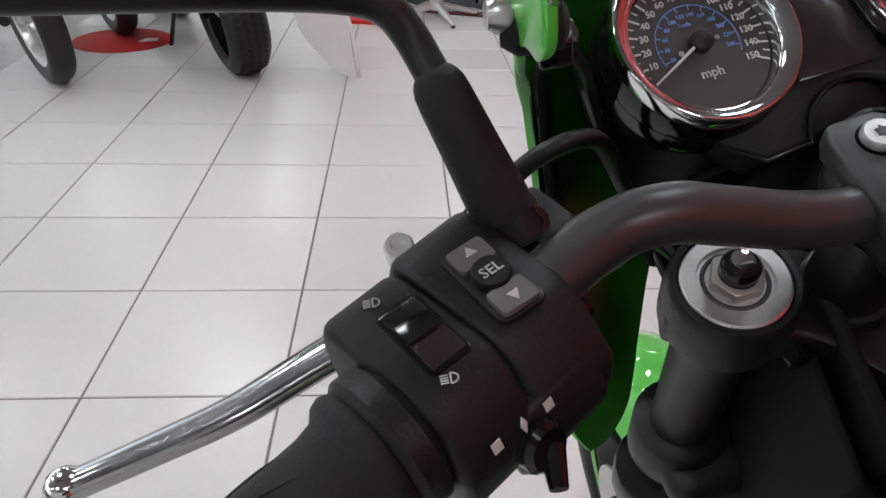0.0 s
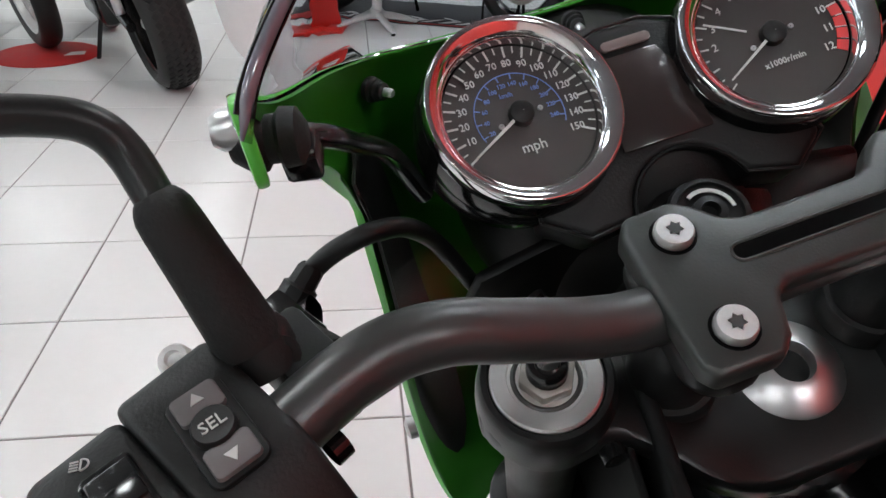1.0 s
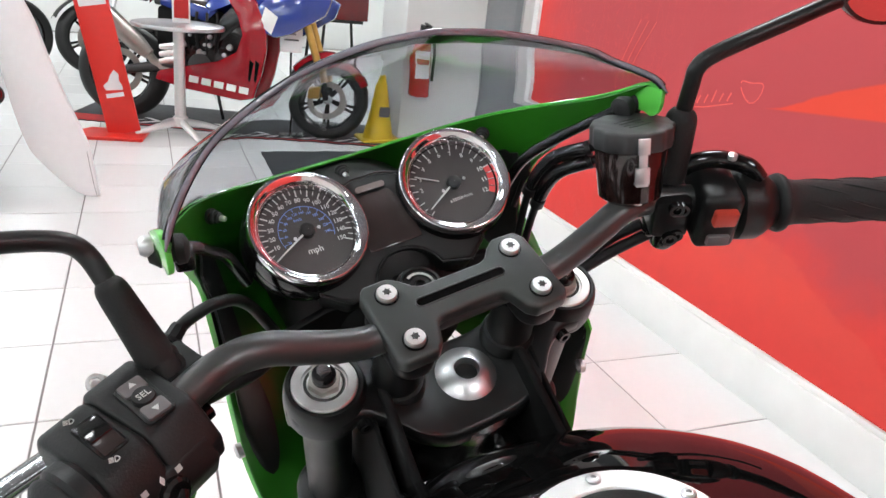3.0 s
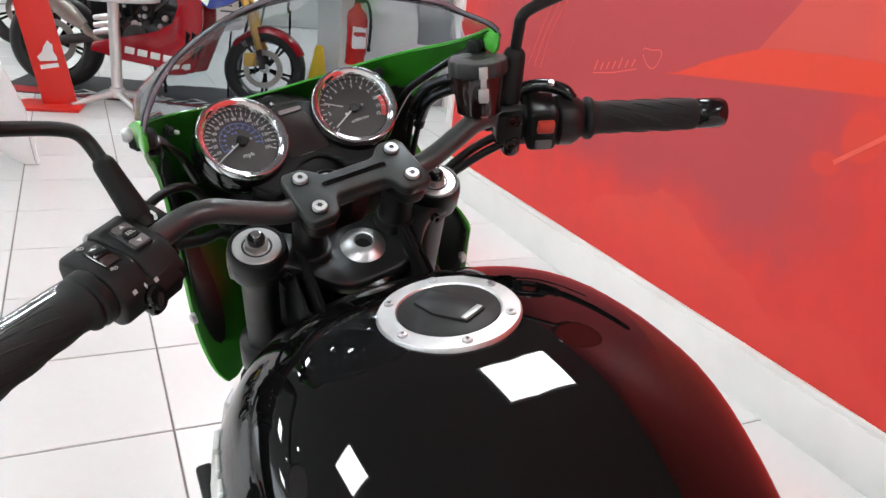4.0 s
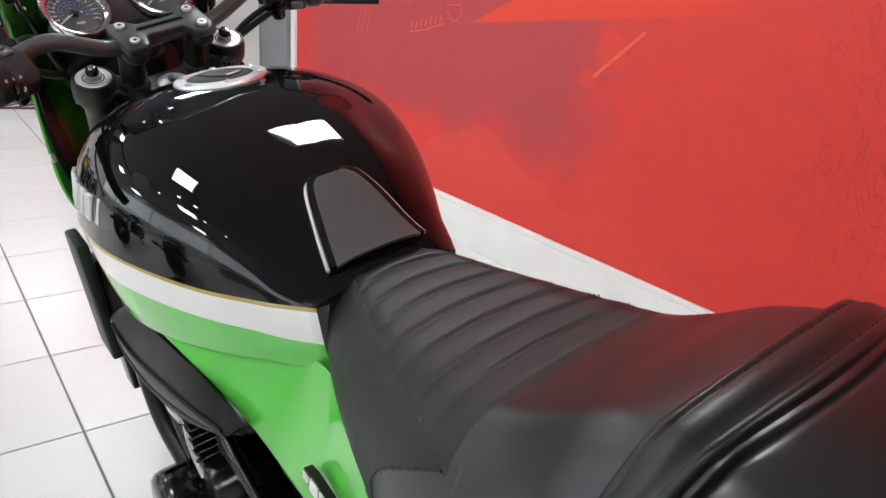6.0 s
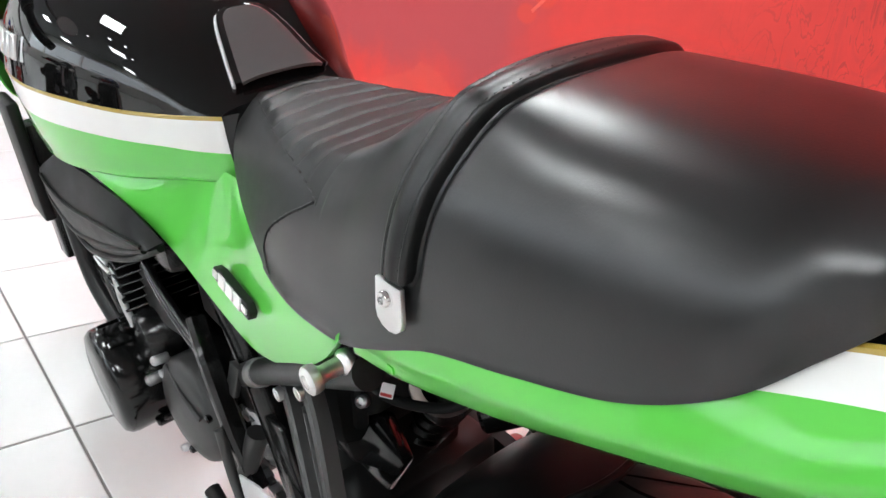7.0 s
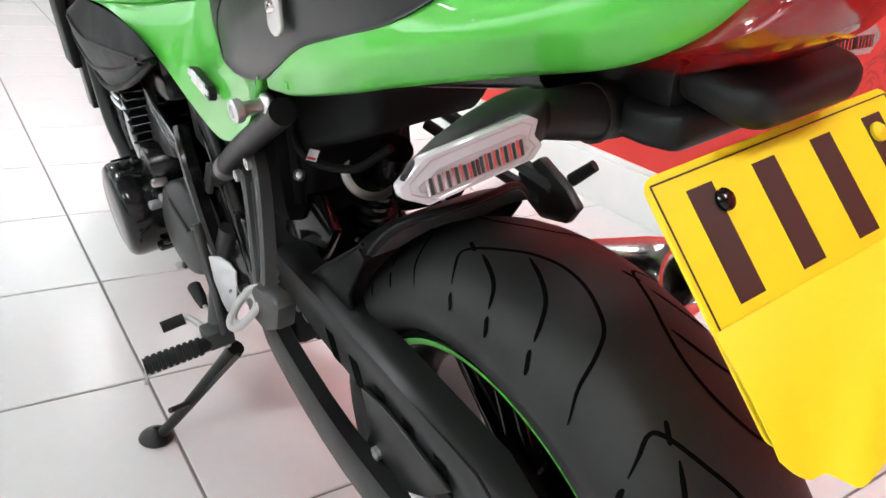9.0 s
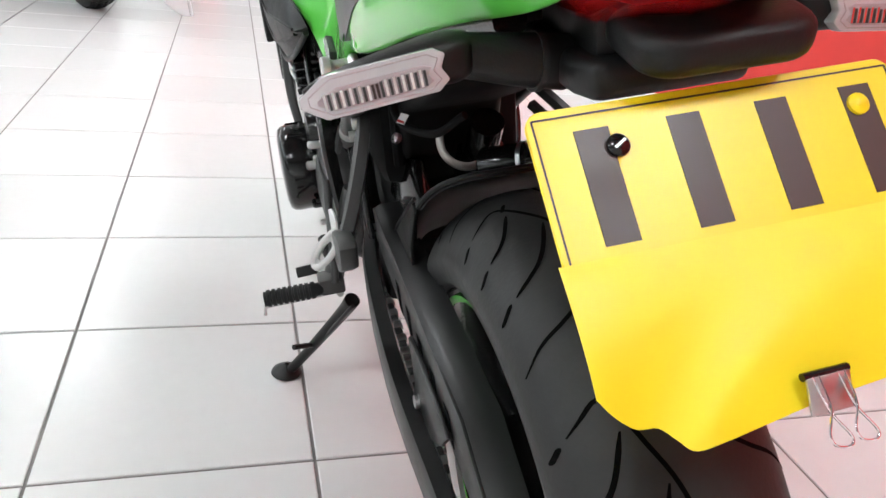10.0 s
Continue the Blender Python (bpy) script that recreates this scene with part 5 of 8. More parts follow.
for s in (-1, 1):
    d = V(-s, -0.25, 0.0)
    sp("cowl_grommet", lathe([(0.007, -0.010), (0.0115, -0.003), (0.0115, 0.002), (0.009, 0.004), (0.009, 0.008), (0.0112, 0.010), (0.0105, 0.016), (0.005, 0.019), (0.0002, 0.019)], 20, axis((s * 0.179, 0.087, 0.102), d) @ Matrix.Diagonal((0.85, 0.85, 0.8, 1))), M_RUBBER, cowl, "ribbed rubber cowl mount")
    sp("cowl_screw", lathe([(0.0065, -0.004), (0.0065, 0.001), (0.0045, 0.004), (0.0001, 0.0045)], 16, axis((s * 0.187, 0.089, 0.108), (s, 0.1, 0.1))), M_STEEL, cowl)
    sp("cowl_stay", tube([(s * 0.168, 0.088, 0.098), (s * 0.158, 0.100, 0.082), (s * 0.148, 0.122, 0.052), (s * 0.133, 0.142, 0.018), (s * 0.120, 0.150, -0.025)], [0.0046, 0.0043, 0.0044, 0.0048, 0.0055], 12, res=22), M_GLOSS_PLASTIC, bike, "black cowl stay")
    sp("mount_block", prism(rounded(-0.007, 0.007, -0.008, 0.006, 0.003), -0.006, 0.006, axis((s * 0.168, 0.087, 0.092), (-s, -0.25, 0.0)), bevel=0.002), M_GLOSS_PLASTIC, cowl, "black mounting block")
    shield = []
    for i in range(2, 15):
        j0 = 15 + round(5 * math.cos(math.pi * (i - 2) / 12))
        j1 = 56 - round(10 * ((i - 8) / 6) ** 2)
        seg = [cols_[i][round(j0 + (j1 - j0) * k / 30)] for k in range(31)]
        shield.append([cowl_side(V(q.x * 0.965, q.y - 0.007, q.z), s) for q in seg])
    sp("inner_shield", thick(sheet(shield), 0.002), M_PLASTIC, bike, "black liner inside the cowl", sharp=70)
    sp("cowl_bolt", lathe([(0.007, -0.004), (0.007, 0.001), (0.004, 0.003), (0.0001, 0.003)], 16, axis(cowl_side(V(-0.164 if s < 0 else -0.146, 0.102, -0.19), s), (s, -0.3 * (s > 0), 0.0))), M_STEEL, cowl)
sp("headlamp_bucket", lathe([(0.02, -0.09), (0.06, -0.08), (0.086, -0.045), (0.092, 0.0), (0.090, 0.06)], 40, axis((0, 0.175, -0.10), (0, 0.97, -0.25))), M_PLASTIC, bike, "black back of the headlamp")

# -- headstock, lower clamp, dial bracket and wiring behind the cowl
sp("lower_clamp", join(box(-0.125, 0.125, -0.012, 0.062, -0.225, -0.190, None, bevel=0.014, seg=3), *[lathe([(0.019, -0.230), (0.026, -0.228), (0.029, -0.222), (0.029, -0.184), (0.026, -0.180), (0.0185, -0.178)], 32, pose(q * FX, FY, 0)) for q in (-1, 1)]), M_SATIN, bike, "black lower fork clamp")
sp("headstock", lathe([(0.032, -0.19), (0.036, -0.18), (0.033, -0.165), (0.033, -0.085), (0.037, -0.078), (0.037, -0.062), (0.030, -0.058)], 32), M_ENGINE, bike, "black steering head of the frame")
for s in (-1, 1):
    part("head_gusset", prism([(1.150, 0.935), (1.120, 0.950), (1.030, 0.900), (0.960, 0.800), (1.010, 0.740), (1.120, 0.760), (1.185, 0.800)], 0.052, 0.060, Matrix(((0, 0, s, 0), (1, 0, 0, 0), (0, 1, 0, 0), (0, 0, 0, 1))), bevel=0.003), M_DEEP, bike, "black frame gusset beside the steering head")
    sp("dial_bracket", prism([(-0.020, -0.045), (-0.070, -0.040), (-0.108, -0.050), (-0.116, -0.070), (-0.100, -0.116), (-0.060, -0.130), (-0.020, -0.120)], 0.104, 0.112, Matrix(((-s, 0, 0, 0), (0, 0, 1, 0), (0, 1, 0, 0), (0, 0, 0, 1))), bevel=0.003), M_SHROUD, bike, "black bracket under the dials", sharp=35)
    part("side_shield", prism([(1.235, 0.905), (1.130, 0.945), (1.060, 0.900), (1.050, 0.800), (1.100, 0.730), (1.215, 0.700), (1.290, 0.790)], 0.066, 0.070, Matrix(((0, 0, s, 0), (1, 0, 0, 0), (0, 1, 0, 0), (0, 0, 0, 1))), bevel=0.0015), M_DEEP, bike, "black shield between fork and tank")
    for k in range(3):
        sp("head_wire", tube([(s * (0.112 - 0.012 * k), 0.085, -0.045), (s * (0.085 - 0.01 * k), 0.060 - 0.01 * k, -0.085), (s * 0.068, 0.010 - 0.012 * k, -0.110), (s * 0.060, -0.060, -0.125 - 0.016 * k)], 0.0052, 8, res=18), M_GLOSS_PLASTIC if k == 1 else M_SATIN, bike, "black wire sleeve")

# -- controls
def side_frame(s):
    """At the switch gear: x outwards along the grip, z up."""
    o = V(s * 0.218, 0.0070, 0.0475)
    x = V(s * 0.874, -0.4695, 0.107).normalized()
    z = (V(0, 0.10, 1) - x * V(0, 0.10, 1).dot(x)).normalized()
    y = z.cross(x)
    m = Matrix((x, y, z)).transposed().to_4x4()
    m.translation = o
    return m


HL, HR = side_frame(-1) @ pose(0.008, 0.002, 0), side_frame(1)   # on the left side y points back, on the right ahead


def hp(name, bm, material, side, parent, label="", sharp=40):
    bm.transform(HL if side < 0 else HR)
    return sp(name, bm, material, parent, label, sharp)


for s in (-1, 1):
    along_bar = Matrix(((0, 0, 1, 0), (0, 1, 0, 0), (-1, 0, 0, 0), (0, 0, 0, 1)))
    gp = [(0.0150, 0.045), (0.0225, 0.047), (0.0235, 0.050), (0.0225, 0.053), (0.0190, 0.056), (0.0178, 0.062), (0.0174, 0.075), (0.0170, 0.100), (0.0170, 0.130), (0.0173, 0.155), (0.0176, 0.163), (0.0172, 0.168), (0.0158, 0.171), (0.0110, 0.171)]
    grip = hp("grip", lathe(gp, 32, along_bar), M_RUBBER, s, hbar, "black moulded rubber grip", 60)
    hp("bar_end", lathe([(0.011, 0.171), (0.0150, 0.1715), (0.0165, 0.1735), (0.0165, 0.198), (0.0145, 0.203), (0.009, 0.2045), (0.0001, 0.203)], 32, along_bar), M_GLOSS_PLASTIC, s, hbar, "gloss black bar end weight")
    # slanted mouldings in three rows round the grip
    for k in range(24):
        a0, x0 = radians(45 * (k % 8)), 0.066 + 0.031 * (k // 8)
        hp("grip_moulding", tube([V(x0 + 0.0046 * q, 0.0168 * math.cos(a0 + 0.085 * q), 0.0168 * math.sin(a0 + 0.085 * q)) for q in range(8)], [0.0006, 0.0010, 0.0013, 0.0014, 0.0014, 0.0013, 0.0010, 0.0006], 6), M_RUBBER, s, grip)

# left switch housing: y back, x out
def switch_block(profile, x0, x1, bevel):
    """A moulding with one outline (y, z) between two places along the bar."""
    return prism(profile, x0, x1, Matrix(((0, 0, 1, 0), (1, 0, 0, 0), (0, 1, 0, 0), (0, 0, 0, 1))), bevel=bevel, seg=3)


swl = hp("switch_housing", join(
    switch_block([(-0.0435, 0.010), (-0.0400, 0.0190), (-0.030, 0.0212), (0.006, 0.0205), (0.0145, 0.0165), (0.0300, -0.002), (0.0305, -0.016), (0.022, -0.026), (-0.030, -0.026), (-0.0425, -0.012)], -0.031, 0.0035, 0.0035),
    switch_block([(-0.0415, 0.006), (-0.0385, 0.0165), (-0.030, 0.0200), (0.009, 0.0215), (0.0170, 0.0165), (0.0295, -0.002), (0.0280, -0.020), (0.018, -0.029), (-0.026, -0.029), (-0.0400, -0.014)], 0.0030, 0.0350, 0.0045),
    switch_block([(0.012, 0.006), (0.026, 0.004), (0.034, -0.010), (0.030, -0.026), (0.010, -0.034)], -0.024, 0.010, 0.003),
    lathe([(0.020, 0.033), (0.0245, 0.037), (0.0245, 0.044), (0.019, 0.050)], 28, Matrix(((0, 0, 1, 0), (0, 1, 0, 0), (-1, 0, 0, 0), (0, 0, 0, 1))))), M_HOUSING, -1, hbar, "matt black left switch housing", 35)
selm = pose(-0.0132, -0.0075, 0.0211, -1, 0, 0) @ pose(0, 0, 0, 0, 0, -7)
sel = hp("rocker_frame", prism(rounded(-0.0092, 0.0092, -0.0172, 0.0172, 0.004), -0.001, 0.0014, selm, bevel=0.001), M_SATIN, -1, swl)
for q in (-1, 1):
    hp("rocker_key", prism(rounded(-0.0072, 0.0072, q * 0.0104 - 0.0053, q * 0.0104 + 0.0053, 0.002), 0.0, 0.0034, selm, bevel=0.001), M_KEY_GREY, -1, sel, "grey arrow key")
    hp("arrow_mark", prism([(-0.0022, q * 0.0098), (0.0022, q * 0.0098), (0.0, q * 0.0136)] if q > 0 else [(-0.0022, q * 0.0098), (0.0, q * 0.0136), (0.0022, q * 0.0098)], 0.0034, 0.0037, selm), M_INK, -1, sel)
hp("select_button", lathe([(0.0066, 0.0), (0.0066, 0.0040), (0.0060, 0.0048), (0.0001, 0.0046)], 28, selm), M_HOUSING, -1, sel, "round black button")
hp("button_letters", lettering("SEL", 0.0056, selm @ pose(0, 0, 0.0049, 0, 0, 180)), M_INK, -1, sel, "white letters")
dimm = pose(0.0158, -0.0085, 0.0208, 2, 0, 0) @ pose(0, 0, 0, 0, 0, -4)
dim = hp("dimmer_switch", prism(rounded(-0.0080, 0.0080, -0.0152, 0.0152, 0.0026), -0.002, 0.0012, dimm, bevel=0.001), M_GLOSS_PLASTIC, -1, swl, "dark glossy dimmer rocker")
hp("dimmer_key", box(-0.0066, 0.0066, -0.0130, 0.0030, 0.0010, 0.0028, dimm @ pose(0, 0, 0, 6, 0, 0), bevel=0.0012), M_GLOSS_PLASTIC, -1, dim)
hp("dimmer_well", box(-0.0064, 0.0064, -0.0075, 0.0138, 0.0010, 0.0018, dimm, bevel=0.0006), M_LCD, -1, dim, "brown tinted rocker face")


def lamp_mark(x, y, turn):
    """A small printed headlamp sign."""
    m = dimm @ pose(x, y, 0, 0, 0, turn) @ Matrix.Diagonal((0.68, 0.68, 1, 1))
    bits = [tube([m @ V(0.0033 * math.cos(radians(a)), 0.0026 * math.sin(radians(a)), 0.0004) for a in range(-90, 91, 15)], 0.00032, 4), tube([m @ V(0, -0.0026, 0.0004), m @ V(0, 0.0026, 0.0004)], 0.00032, 4)]
    for k in range(4):
        bits.append(box(-0.0046, -0.0010, -0.0023 + 0.0013 * k, -0.0018 + 0.0013 * k, 0.0002, 0.0006, m))
    return join(*bits)


hp("lamp_sign", lamp_mark(0.004, -0.0205, 150), M_INK, -1, swl, "white headlamp sign")
hp("lamp_sign", lamp_mark(0.004, 0.0185, 150), M_INK, -1, swl, "white headlamp sign")
hp("turn_switch", join(lathe([(0.009, -0.004), (0.009, 0.006), (0.007, 0.008), (0.0001, 0.008)], 18, pose(0.008, 0.028, -0.008, -70, 0, 0)), tube([(0.006, 0.034, -0.008), (0.014, 0.044, -0.010)], [0.0045, 0.003], 10)), M_GLOSS_PLASTIC, -1, swl, "black turn signal button")
hp("horn_button", lathe([(0.010, -0.004), (0.010, 0.005), (0.008, 0.007), (0.0001, 0.007)], 20, pose(0.002, 0.022, -0.026, -100, 0, 0)), M_GLOSS_PLASTIC, -1, swl)
for k in range(3):
    hp("turn_mark", prism([(-0.0018, -0.0018), (0.0018, -0.0018), (0.0018, 0.0018), (-0.0018, 0.0018)], 0, 0.0004, pose(0.022 - 0.011 * k, 0.0275, 0.006 - 0.002 * k, -62, 0, 45 * (k % 2))), M_INK, -1, swl)
hp("housing_screw", lathe([(0.0058, 0.0), (0.0058, 0.006), (0.0035, 0.006), (0.003, 0.003), (0.0001, 0.003)], 16, pose(-0.036, 0.006, -0.008, 0, -90, 0)), M_GLOSS_PLASTIC, -1, swl)

# clutch lever, perch and left mirror
perch = sp("lever_perch", join(box(-0.010, 0.010, -0.016, 0.020, -0.016, 0.014, pose(-0.188, 0.037, 0.0430, 0, 6, 26), bevel=0.004), lathe([(0.0115, 0.0), (0.0115, 0.012), (0.010, 0.016)], 20, axis((-0.1985, 0.040, 0.050), (-0.2, 0.68, 0.72))), tube([(-0.182, 0.040, 0.040), (-0.193, 0.062, 0.030), (-0.206, 0.080, 0.016)], [0.010, 0.008, 0.007], 8)), M_PLASTIC, hbar, "black clutch lever bracket")
sp("perch_bolt", lathe([(0.0062, 0.0), (0.0062, 0.007), (0.0035, 0.007), (0.003, 0.004), (0.0001, 0.004)], 16, axis((-0.1945, 0.0425, 0.0545), (0.1, -0.6, 0.75))), M_GLOSS_PLASTIC, perch)
sp("cable_adjuster", lathe([(0.004, 0.0), (0.004, 0.010), (0.0078, 0.011), (0.0078, 0.022), (0.0062, 0.023), (0.0058, 0.030), (0.0048, 0.032)], 8, axis((-0.204, 0.086, -0.002), (0.72, 0.45, 0.45))), M_HOUSING, perch, "ribbed cable adjuster", 25)
sp("adjuster_wheel", prism([((0.0115 if k % 2 else 0.0098) * math.cos(radians(18 * k)), (0.0115 if k % 2 else 0.0098) * math.sin(radians(18 * k))) for k in range(20)], -0.002, 0.002, axis((-0.203, 0.0865, -0.001), (0.72, 0.45, 0.45)), bevel=0.0006), M_GLOSS_PLASTIC, perch, "knurled adjuster wheel")
sp("pivot_bolt", lathe([(0.0066, -0.012), (0.0066, 0.002), (0.0056, 0.004), (0.0034, 0.004), (0.003, 0.001), (0.0001, 0.001)], 18, axis((-0.2400, 0.0780, 0.0140), (0, -0.25, 0.97))), M_BOLT, perch, "bright lever pivot bolt")
sp("bracket_plate", box(-0.011, 0.011, -0.014, 0.014, -0.006, 0.006, pose(-0.196, 0.066, 0.026, 0, 0, 30), bevel=0.002), M_GLOSS_PLASTIC, perch)
LEV = [(-0.185, 0.074, 0.018), (-0.212, 0.072, 0.006), (-0.250, 0.060, -0.005), (-0.293, 0.050, -0.011), (-0.325, 0.042, -0.014), (-0.358, 0.039, -0.018), (-0.396, 0.036, -0.022)]
lp = spline(LEV, 30)
lrows = []
for i, p in enumerate(lp):
    d = (lp[min(i + 1, 29)] - lp[max(i - 1, 0)]).normalized()
    a = V(0, 0.45, 0.9)
    a = (a - d * a.dot(d)).normalized()
    b = d.cross(a)
    w = 0.0135 - 0.0060 * i / 29
    h = 0.0052
    lrows.append([p + a * h * math.copysign(abs(math.sin(q)) ** 0.6, math.sin(q)) + b * w * math.copysign(abs(math.cos(q)) ** 0.75, math.cos(q)) for q in [2 * math.pi * k / 14 for k in range(14)]])
lever = sp("clutch_lever", sheet(lrows, closed=True, caps=True), M_LEVER, hbar, "polished clutch lever with a ball end", 60)
ball = bmesh.new()
bmesh.ops.create_uvsphere(ball, u_segments=20, v_segments=14, radius=0.0095)
ball.transform(pose(-0.401, 0.036, -0.023))
sp("lever_ball", ball, M_CHROME, lever)


def mirror(s):
    b0, b1 = (V(-0.2015, 0.044, 0.060), V(-0.2125, 0.079, 0.0975)) if s < 0 else (V(0.188, 0.036, 0.062), V(0.198, 0.052, 0.112))
    if s < 0:
        path = [b1, V(-0.2165, 0.093, 0.107), V(-0.222, 0.099, 0.115), V(-0.233, 0.102, 0.121), V(-0.257, 0.103, 0.1295), V(-0.30, 0.100, 0.145), V(-0.38, 0.095, 0.172)]
        head = V(-0.43, 0.092, 0.21)
    else:
        path = [b1, V(0.199, 0.055, 0.135), V(0.201, 0.057, 0.148), V(0.212, 0.055, 0.158), V(0.250, 0.048, 0.172), V(0.328, 0.040, 0.192)]
        head = V(0.364, 0.030, 0.214)
    fat = 1.0 if s < 0 else 1.25
    root = sp("mirror", tube(path, 0.0062, 14, res=40), M_SATIN, hbar, "black bar mirror on a bent stalk")
    sp("mirror_boot", tube([b0.lerp(b1, q) for q in (0, 0.12, 0.5, 0.86, 0.95, 1.0, 1.04, 1.06)], [fat * q for q in (0.0100, 0.0112, 0.0103, 0.0096, 0.0092, 0.0083, 0.0070, 0.0058)], 24), M_RUBBER, root, "tapered rubber boot")
    mm = axis(head, (-s * 0.18, -0.97, 0.16), (0, 0, 1))
    bm = lathe([(0.046, -0.022), (0.058, -0.012), (0.060, -0.003), (0.059, 0.0), (0.056, 0.0005)], 44)
    bm.transform(Matrix.Diagonal((1.18, 0.82, 1, 1)))
    bm.transform(mm)
    sp("mirror_shell", bm, M_GLOSS_PLASTIC, root)
    bm = lathe([(0.0565, 0.0), (0.0001, 0.0)], 44)
    bm.transform(Matrix.Diagonal((1.18, 0.82, 1, 1)))
    bm.transform(mm)
    sp("mirror_glass", bm, M_CHROME, root, "mirror glass")
    return root


mirror(-1)
mirror(1)

# right side: switch block, brake master cylinder with its reservoir
swr = hp("switch_housing", join(
    box(-0.020, 0.012, -0.028, 0.024, -0.022, 0.028, None, bevel=0.006, seg=3),
    lathe([(0.024, 0.012), (0.028, 0.016), (0.028, 0.030), (0.025, 0.036), (0.019, 0.044)], 32, Matrix(((0, 0, 1, 0), (0, 1, 0, 0), (-1, 0, 0, 0), (0, 0, 0, 1)))),
    box(0.0, 0.03, -0.006, 0.030, 0.010, 0.026, None, bevel=0.006)), M_HOUSING, 1, hbar, "matt black right switch housing", 35)
hp("stop_switch", box(-0.012, 0.006, -0.0335, -0.026, 0.009, 0.023, pose(0, 0, 0, 6, 0, 0), bevel=0.002), M_REDSW, 1, swr, "red stop switch")
hp("start_switch", box(-0.012, 0.006, -0.0315, -0.026, -0.016, -0.006, None, bevel=0.002), M_KEY_GREY, 1, swr, "pale grey start key")
for q in (-0.014, 0.012):
    hp("housing_screw", lathe([(0.0055, 0.0), (0.0055, 0.005), (0.003, 0.005), (0.0028, 0.003), (0.0001, 0.003)], 14, pose(-0.032, -0.016, q, 90, 0, 0)), M_GLOSS_PLASTIC, 1, swr)
hp("master_cylinder", join(box(-0.052, -0.022, -0.018, 0.020, -0.018, 0.018, None, bevel=0.005), tube([(-0.05, 0.03, 0.004), (-0.02, 0.034, 0.004), (0.01, 0.036, 0.002)], [0.012, 0.011, 0.009], 14)), M_SATIN, 1, hbar, "black brake master cylinder")
hp("cable_elbow", tube([(-0.034, 0.010, 0.022), (-0.020, 0.012, 0.033), (0.000, 0.010, 0.037), (0.020, 0.004, 0.034), (0.030, -0.002, 0.026)], [0.006, 0.007, 0.007, 0.007, 0.006], 14, res=20), M_GLOSS_PLASTIC, 1, swr, "black throttle cable elbow")
hp("elbow_screw", lathe([(0.0035, 0.0), (0.0035, 0.004), (0.0001, 0.0045)], 12, pose(0.006, 0.004, 0.0415)), M_BOLT, 1, swr)
hp("lever_pivot", join(lathe([(0.009, -0.050), (0.011, -0.046), (0.011, -0.020), (0.008, -0.014)], 20, pose(-0.030, 0.012, 0)), box(-0.050, -0.014, 0.0, 0.026, -0.034, -0.020, None, bevel=0.004)), M_GLOSS_PLASTIC, 1, hbar, "black brake lever pivot")
for q in (-0.016, 0.014):
    hp("clamp_screw", lathe([(0.0058, 0.0), (0.0058, 0.005), (0.0032, 0.005), (0.003, 0.002), (0.0001, 0.002)], 14, pose(-0.037, -0.018, q, 90, 0, 0)), M_GLOSS_PLASTIC, 1, hbar)
RESM = pose(0.1575, 0.0615, 0.1085, -24, 4, 0) @ Matrix.Diagonal((0.88, 0.88, 0.92, 1))
resv = sp("brake_reservoir", lathe([(0.022, -0.064), (0.0270, -0.060), (0.0290, -0.040), (0.0310, -0.018), (0.0300, -0.010)], 44, RESM), M_TANK_BROWN, bike, "dark round brake fluid reservoir")
lidp = [((0.0352 - 0.0016 * (0.5 + 0.5 * math.cos(14 * q))) * math.cos(q), (0.0352 - 0.0016 * (0.5 + 0.5 * math.cos(14 * q))) * math.sin(q)) for q in [2 * math.pi * k / 112 for k in range(112)]]
sp("reservoir_lid", prism(lidp, -0.017, 0.0, RESM, bevel=0.0022, seg=2), M_SMOKE, resv, "scalloped smoky grey lid", sharp=50)
sp("lid_marks", join(*[box(-0.012, 0.012 - 0.003 * (k % 2), -0.010 + 0.006 * k, -0.0085 + 0.006 * k, 0.0, 0.0005, RESM) for k in range(4)]), M_SATIN, resv)
for k in range(5):
    sp("body_rib", tube([RESM @ pose(0, 0, 0, 0, 0, 62 * k + 20) @ V(0, -r_ - 0.0002, z_) for r_, z_ in ((0.0308, -0.019), (0.0288, -0.042), (0.0268, -0.059))], 0.0013, 6), M_GLOSS_PLASTIC, resv)
CLIPM = RESM @ pose(0, 0, 0, 0, 0, -28)
sp("reservoir_clip", join(box(-0.0050, 0.0050, -0.0372, -0.0352, -0.016, -0.003, CLIPM, bevel=0.0006), box(-0.0035, 0.0035, -0.0365, -0.0345, -0.027, -0.015, CLIPM, bevel=0.0006), box(-0.0060, 0.0060, -0.0362, -0.0330, -0.041, -0.027, CLIPM, bevel=0.0008), box(-0.0050, 0.0050, -0.0362, -0.0280, -0.0425, -0.0405, CLIPM, bevel=0.0006)), M_ALU, resv, "flat metal clip")
sp("reservoir_stay", tube([(0.150, 0.045, 0.06), (0.160, 0.030, 0.045)], 0.007, 10), M_SATIN, resv)
sp("brake_lever", tube([(0.19, 0.06, 0.010), (0.25, 0.062, -0.006), (0.33, 0.030, -0.012), (0.39, 0.0, -0.012)], [0.008, 0.007, 0.006, 0.007], 12, res=26), M_SATIN, hbar, "black brake lever")

